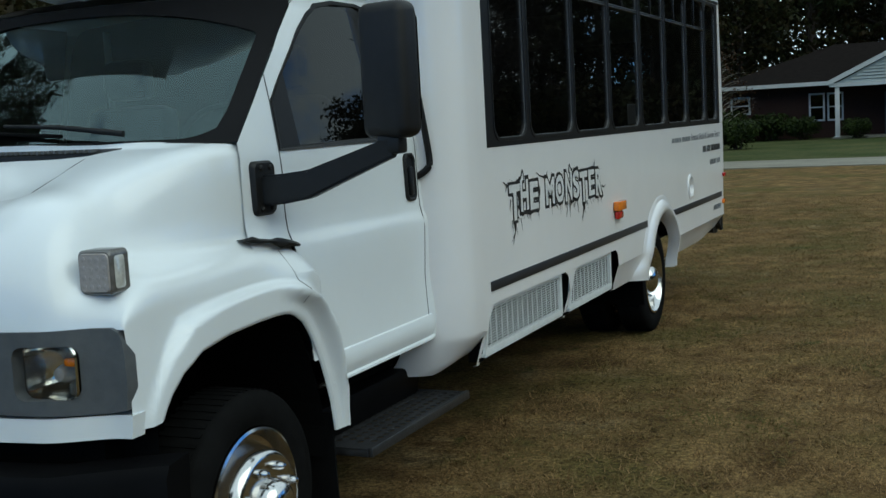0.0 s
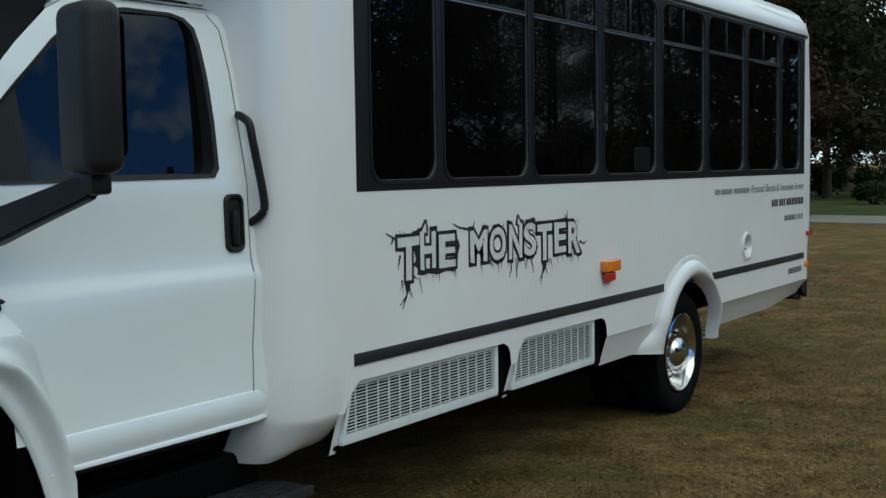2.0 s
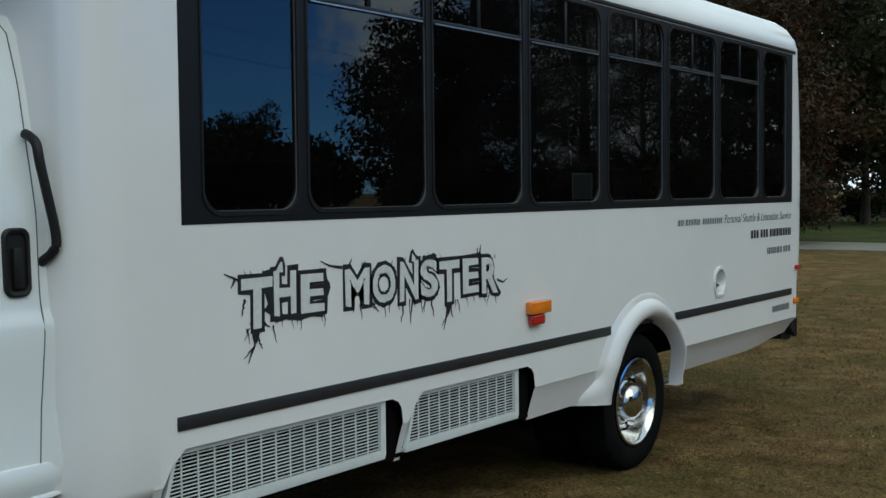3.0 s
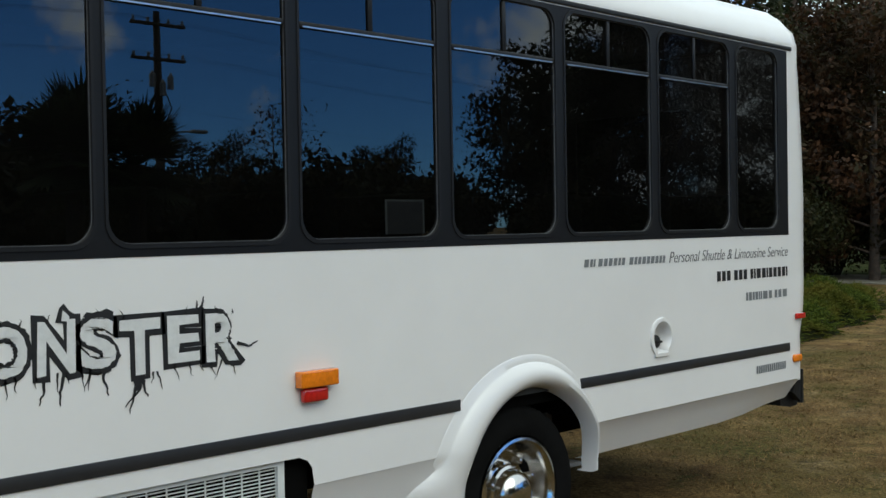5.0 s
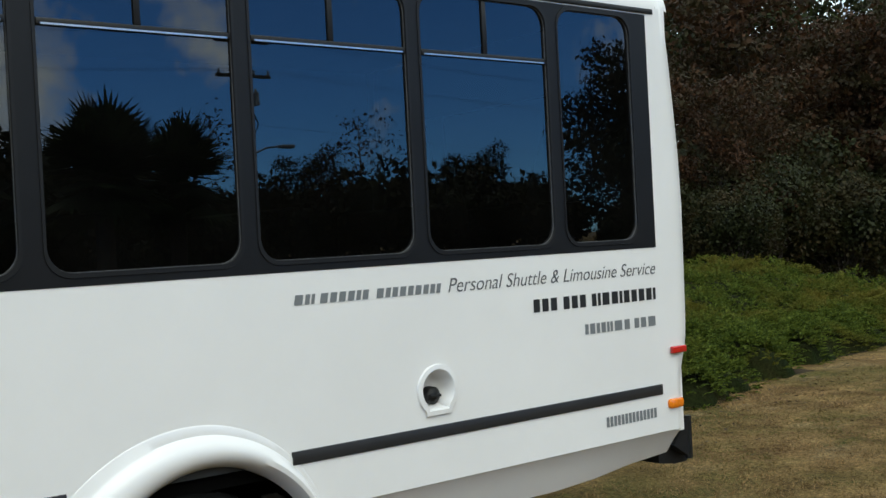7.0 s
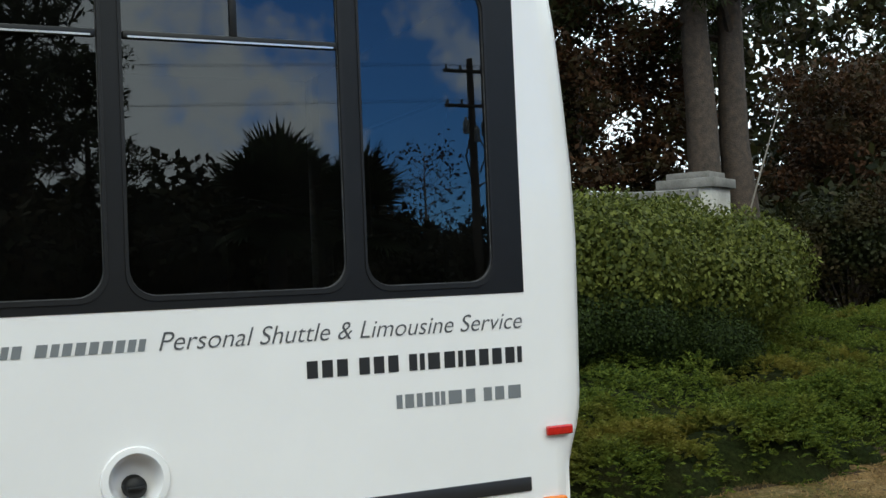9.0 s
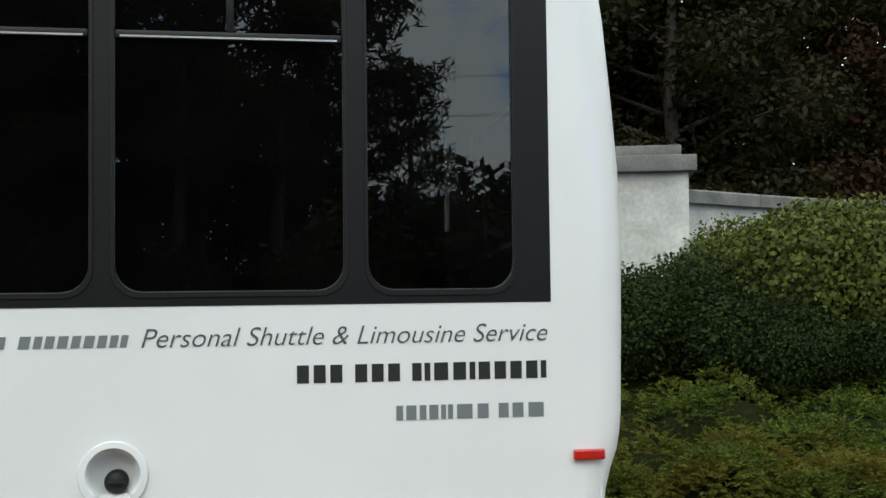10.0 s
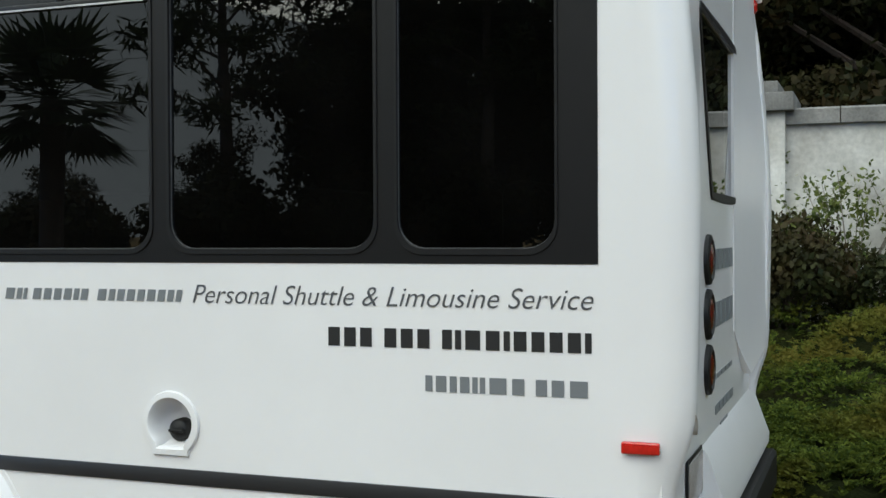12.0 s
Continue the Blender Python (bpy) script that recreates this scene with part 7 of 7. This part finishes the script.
# pale scraps of dry leaf lying on the lawn
N = 1500
lx, ly = -2.8 + 7.8 * rng.random(N), 2.6 + 15 * rng.random(N) ** 1.4
keep = ~((lx < 0.1) & (lx > -2.5) & (ly > 2.5) & (ly < 11.5))
lx, ly = lx[keep], ly[keep]
N = len(lx)
d, e = unit(rng, N), unit(rng, N)
d[:, 2] *= 0.3
e[:, 2] *= 0.3
size = 0.008 + 0.014 * rng.random((N, 1))
tagged(new("leaf_litter", quads_mesh("leaf_litter", np.stack([lx, ly, np.full(N, 0.018)], 1), d * size, e * size * 0.6, M_LITTER)), "pale dry leaf scraps scattered over the lawn", "leaves", kind="stuff")
# fallen leaves along the bed and on the lawn
N = 900
ly = 6 + 20 * rng.random(N)
lx = np.array([bed_edge(v) for v in ly]) + np.abs(rng.normal(size=N)) * 0.8
d, e = unit(rng, N), unit(rng, N)
d[:, 2] *= 0.2
e[:, 2] *= 0.2
tagged(new("fallen_leaves", quads_mesh("fallen_leaves", np.stack([lx, ly, np.full(N, 0.03)], 1), d * 0.03, e * 0.02, M_BROWN)), "scattered brown fallen leaves beside the bed", "leaves", kind="stuff")

# ---- woods ----
rnd = random.Random(4)
pine = make_tree("pine_tree", "tall pine with a straight bare trunk", 2, 17.0, 0.45, 0.42, 3.2, 30, 260, 0.026, M_PINE, M_BARK, 5.5, 1.0)
oak = make_tree("evergreen_oak", "dense dark evergreen oak", 3, 11.0, 0.26, 0.16, 4.0, 30, 300, 0.046, M_OAK, M_BARK, 1.7, 1.2, taper=0.35)
brown = make_tree("brown_leaved_tree", "tree holding reddish brown winter leaves", 5, 8.5, 0.15, 0.10, 2.9, 34, 200, 0.05, M_BROWN, M_BARK, 1.8, 0.95, taper=0.4)
thicket = make_shrub("thicket_shrub", "dark tangled undergrowth shrub", "shrub", 77, 2.0, 2.0, 3.2, 900, 0.038, M_OAK, 20)
bare = make_tree("bare_tree", "small bare tree with fine grey twigs", 8, 6.5, 0.10, 0.25, 2.6, 46, 14, 0.05, M_BROWN, M_PALEBARK, 1.6, 0.7)
far_pine = make_tree("pine_tree", "distant tall pine with a high open crown", 12, 17.0, 0.30, 0.36, 3.3, 26, 60, 0.06, M_PINE, M_BARK, 5.0, 1.1)
far_oak = make_tree("evergreen_oak", "distant dark evergreen oak", 13, 11.0, 0.26, 0.12, 4.2, 26, 90, 0.085, M_OAK, M_BARK, 1.6, 1.5, taper=0.35)
tall_oak = make_tree("evergreen_oak", "distant tall spreading dark oak", 15, 18.0, 0.36, 0.08, 6.0, 44, 200, 0.105, M_OAK, M_BARK, 1.6, 1.9, taper=0.4)
tall_bare = make_tree("bare_tree", "tall bare winter tree with a haze of twigs", 19, 13.0, 0.17, 0.12, 4.0, 60, 120, 0.011, M_BARK, M_BARK, 15.0, 1.2, taper=0.45)
far_thicket = make_shrub("thicket_shrub", "distant dark undergrowth shrub", "shrub", 78, 2.0, 2.0, 3.2, 260, 0.078, M_OAK, 20)


def spot(x, y, s=1.0):
    return (x, y, rnd.random() * 360, s * (0.88 + 0.26 * rnd.random()))


pines = [spot(-15.6, 24.9, 1.0), spot(-15.7, 25.95, 0.95), spot(-23, 11), spot(-24, 15.5), spot(-20, 23, 1.1), spot(-26, 46, 0.9)]
far_pines = [spot(-13, 5), spot(-17, 12), spot(-15, 1), spot(-22, 24), spot(-14, 66, 1.1), spot(-6, 74, 1.2), spot(2, 76, 1.1), spot(-24, 58, 1.1), spot(-30, 50, 1.0), spot(10, 72, 1.2), spot(-24, 44)]
extra_brown = [(-19, 32.5, 40, 0.85), (-17.5, 31, 100, 0.8), spot(-19, 26, 1.0), spot(-17.6, 23.2, 0.8)]
oaks = [spot(-14.0, 12.4, 0.9), spot(-17.5, 18.5, 0.9), spot(-14.0, 8, 0.9), spot(-20, 21.5, 0.9), (-18.5, 10.5, 20, 0.9), (-19, 13, 130, 0.95), (-17.5, 6.5, 250, 0.9), (-20, 17.5, 75, 1.1), (-12, 55, 10, 0.8)]
far_oaks = [spot(-24.5, 10.5, 1.1), spot(-25, 13, 1.15), spot(-24.5, 6.5, 1.1), spot(-24, 17.5, 1.15), spot(-46, 36, 1.3), spot(-25, 18, 1.4), spot(-22, 15), spot(-20, 8), spot(-26, 38, 1.1), spot(-28, 26, 1.1), spot(-10, 72, 1.2), spot(-19, 70, 1.2), spot(-2, 78, 1.3), spot(6, 80, 1.3), spot(-26, 66, 1.3), spot(-34, 60, 1.4), spot(-22, 48, 0.7), spot(-17, 47, 0.9), spot(-14, 53, 1.0), spot(14, 78, 1.3), spot(-15, 84, 1.5), spot(-4, 86, 1.6), spot(5, 88, 1.6), spot(-12, 89, 1.6)]
browns = [spot(-12.6, 29.8, 0.58), spot(-13.8, 33, 0.72), spot(-12.2, 35.5, 0.9), spot(-11.8, 27.6, 0.55), spot(-16.5, 35, 1.1), spot(-14.5, 38, 1.0), spot(-18, 41, 1.1), spot(-30, 62, 0.9), spot(-9.9, 35, 0.95), spot(-10.6, 38.5, 1.0)]
thickets = [(-12.6, 11.3, 30, 0.95), (-12.7, 13.1, 140, 0.95), (-12.5, 14.9, 260, 0.9), spot(-9.4, 36.6, 0.8), spot(-11.3, 28.3, 0.8), spot(-11.0, 31, 0.85), spot(-11.6, 33.5, 0.9), spot(-13, 26.2, 0.8), spot(-12.6, 31.5, 1.0), spot(-10.4, 26.0, 0.55), spot(-12.2, 37.5, 0.9), spot(-11.6, 13, 0.9), spot(-11.5, 9, 0.9), spot(-12.5, 17.0, 0.9), spot(-17.5, 24.5, 0.9)]
far_thickets = [spot(-15, 34, 1.2), spot(-19, 27.5, 1.0), spot(-11.5, 5, 0.9), spot(-18, 38, 1.2), spot(-15.5, 30, 1.1), spot(-19, 20, 1.1), spot(-16, 14, 1.0), spot(-22, 30, 1.2)]
far_pines += [spot(40, 11.6), spot(45, 14.8, 1.05), spot(42, 8.5), spot(47, 17.6, 0.9)]
tall_oaks = [spot(42, -6, 0.9)]
far_oaks.append((46, 11.2, 40, 1.0))
tall_bares = []
bares = [spot(-7.5, 52, 0.75), spot(-13, 46.5, 0.7), spot(-10.5, 60, 1.0), spot(-16, 57, 0.9)]
# trees on the camera's side of the lawn, seen in the glass
for k in range(12):
    a = radians(52 + 3.15 * k)
    r = 46 + 7 * rnd.random()
    x, y = 0.5 + r * math.cos(a), 8 + r * math.sin(a)
    if x > 4:
        (tall_bares if k in (2, 3, 4, 5) else far_pines if k % 3 else far_oaks).append(spot(x, y, 0.95 if k in (2, 3, 4, 5) else 0.85))
        if k < 2 or k % 4 == 0 and k > 4:
            far_oaks.append(spot(x + 4 * rnd.random(), y + 5, 0.95))
        else:
            (tall_bares if k < 6 else bares).append(spot(x + 4 * rnd.random(), y + 4, 1.1 if k < 6 else 1.8))
        far_thickets.append(spot(x - 2, y - 2, 1.1))
for k in range(9):
    a = radians(6 - 7.5 * k)
    r = 36 + 8 * rnd.random()
    x, y = 2 + r * math.cos(a), 9 + r * math.sin(a)
    one, two = spot(x, y, 1.0), spot(x + 5, y + 3 * rnd.random() - (2.6 if k == 0 else 0), 1.0)
    if k >= 5 or k < 2:
        if k < 6:
            far_pines.append(one)
        far_oaks.append((two[0], two[1], two[2], two[3] * (0.75 if k < 2 else 0.5)))
    else:
        far_pines.append(one)
        (tall_oaks if k == 2 else far_oaks).append(two)
    far_thickets.append(spot(x + 3, y + 4.0, 1.2))
    far_thickets.append(spot(x - 1.5, y, 1.2))
for k in range(17):
    a = radians(9 + 2.4 * k)
    r = 52 + 8 * rnd.random()
    x, y = 2 + r * math.cos(a), 8 + r * math.sin(a)
    far_thickets.append(spot(x, y, 1.35 + 0.3 * rnd.random()))
    if k % 4 == 1:
        bares.append(spot(x + 3, y, 1.3))
    if k % 4 == 3:
        far_oaks.append(spot(x + 4, y + 2, 0.58))
far_thickets += [spot(-17, 25.5, 1.0), spot(-18.5, 27, 1.1), spot(-20, 29, 1.2), spot(-21, 32, 1.3), spot(-19, 23, 1.0), spot(27, 17, 1.2), spot(29, 21, 1.1), spot(31, 24.5, 1.1), spot(25, 13, 1.1), spot(33, 19, 1.2), spot(24, 21.5, 0.9), spot(30, 13, 1.2), (30, 17.5, 60, 1.7), (33.5, 22, 170, 1.75), (29, 14.5, 250, 1.5)]
put(pine, pines, "pines")
put(oak, oaks, "evergreen oaks")
put(brown, browns + extra_brown, "brown-leaved trees")
put(thicket, thickets, "undergrowth shrubs")
put(bare, bares, "bare trees")
put(far_pine, far_pines, "distant pines")
put(far_oak, far_oaks, "distant evergreen oaks")
put(tall_bare, tall_bares, "tall bare trees")
put(tall_oak, tall_oaks, "tall distant oaks")
put(far_thicket, far_thickets, "distant undergrowth")

yard = make_shrub("yard_bush", "clipped dark evergreen bush by the house", "shrub", 61, 0.9, 0.9, 1.35, 800, 0.05, M_HEDGE, 12)
put(yard, [spot(-6.2, 48.5, 0.95), spot(-4.8, 58.5, 1.0), spot(-6.5, 59, 1.1), spot(-8.6, 59.2, 1.2), spot(-11, 59, 1.0), spot(-2.2, 57.2, 0.8), spot(-13, 58, 1.2), spot(-8, 47, 0.8)], "bushes by the house")

# leaning pale sapling beside the woods
sap = thing("leaning_sapling", "slender pale leaning sapling", "tree")
bm = bmesh.new()
tube(bm, [(-10.3, 20.95, 0.3), (-10.25, 21.15, 1.9), (-9.95, 21.35, 3.0), (-9.75, 21.65, 4.1)], [0.022, 0.018, 0.013, 0.006], 6)
part("trunk", bm, M_PALEBARK, sap)


# ---- palmettos, seen in the glass ----
def palmetto(seed, x, y, h, leaves=84):
    rng = random.Random(seed)
    t = thing("palmetto", "cabbage palmetto with a full fan crown", "palm", "palmettos")
    bm = bmesh.new()
    tube(bm, [(0, 0, -0.2), (0.05, 0, h * 0.5), (0.08, 0.03, h)], [0.24, 0.19, 0.21], 10)
    part("trunk", bm, M_BARK, t)
    bm = bmesh.new()
    for i in range(leaves):
        a, el = rng.random() * 6.283, radians(rng.uniform(-50, 85))
        d = Vector((math.cos(a) * math.cos(el), math.sin(a) * math.cos(el), math.sin(el)))
        up = Vector((0, 0, 1)).cross(d).normalized()
        hub = Vector((0.08, 0.03, h)) + d * rng.uniform(0.45, 1.0)
        tube(bm, [(0.08, 0.03, h), hub], [0.02, 0.012], 4, False)
        for k in range(15):
            f = radians(-80 + 160 * k / 14)
            q = (d * math.cos(f) + up * math.sin(f)).normalized()
            tipp = hub + q * rng.uniform(0.6, 0.95) + Vector((0, 0, -0.12 * abs(f)))
            w = q.cross(d.cross(up)).normalized() * 0.06
            m = hub.lerp(tipp, 0.45)
            vs = [bm.verts.new(p) for p in (hub, m + w, tipp, m - w)]
            bm.faces.new(vs)
    part("fronds", bm, M_PALM, t, smooth=False)
    t.location = (x, y, 0)
    return t


palmetto(1, 18.6, 16.5, 3.3)
palmetto(2, 20.2, 18.9, 3.2)
palmetto(3, 12.4, -0.8, 3.9, 40)

# ---- utility pole with its lines, seen in the glass ----
pole = thing("utility_pole", "wooden utility pole with two crossarms and a street lamp", "pole", at=(32, 27.3, 0))
bm = bmesh.new()
tube(bm, [(32, 27.3, -0.2), (32.05, 27.3, 5), (32.1, 27.3, 9.5)], [0.17, 0.15, 0.11], 12)
part("mast", bm, M_WOODPOLE, pole)
for z in (9.0, 7.7):
    bm = bmesh.new()
    box(bm, 31.95, 32.07, 26.25, 28.35, z - 0.06, z + 0.06, 0.01)
    arm = part("crossarm", bm, M_WOODPOLE, pole)
    for y in (26.35, 26.9, 27.7, 28.25):
        bm = bmesh.new()
        lathe(bm, [(0.06, 0.05), (0.12, 0.06), (0.18, 0.04), (0.22, 0.05), (0.25, 0.01)], (32.0, y, z), "z", 8)
        ins = new("insulator", finish(bm, "insulator", M_STEELG))
        ins.parent = arm
for y, z in ((26.95, 6.9), (27.65, 6.85), (27.35, 6.6)):
    bm = bmesh.new()
    lathe(bm, [(-0.28, 0.02), (-0.27, 0.11), (0.2, 0.11), (0.26, 0.05), (0.34, 0.04), (0.36, 0.005)], (31.85, y, z), "z", 12)
    part("cutout", bm, M_STEELG, pole)
bm = bmesh.new()
tube(bm, [(31.95, 27.15, 6.6), (31.95, 26.95, 5.8), (31.95, 27.15, 4.8)], 0.03, 6)
tube(bm, [(31.95, 27.45, 6.6), (31.95, 27.75, 5.9), (31.95, 27.45, 5.2)], 0.03, 6)
part("service_cable", bm, M_BLACKP, pole)
bm = bmesh.new()
tube(bm, [(32.0, 27.4, 4.7), (31.9, 28.0, 5.0), (31.85, 28.5, 5.05)], 0.035, 8)
box(bm, 31.72, 31.98, 28.45, 29.05, 4.98, 5.12, 0.04)
part("lamp_arm", bm, M_STEELG, pole, "cobra-head street lamp")
for y0, z in ((26.35, 9.25), (27.7, 9.25), (28.25, 7.95), (26.9, 7.95), (27.3, 5.9)):
    for end in (-60, 110):
        bm = bmesh.new()
        tube(bm, [(32 + (0 if k == 0 else 0.1 * (end - y0) * k / 8 * 0.5), y0 + (end - y0) * k / 8, z - 1.6 * (1 - (2 * k / 8 - 1) ** 2)) for k in range(9)], 0.006, 4, False)
        part("power_line", bm, M_BLACKP, pole, "sagging overhead power line")
pole.location = (48, 36.9, 0)
pole.scale = (1.5, 1.5, 1.36)
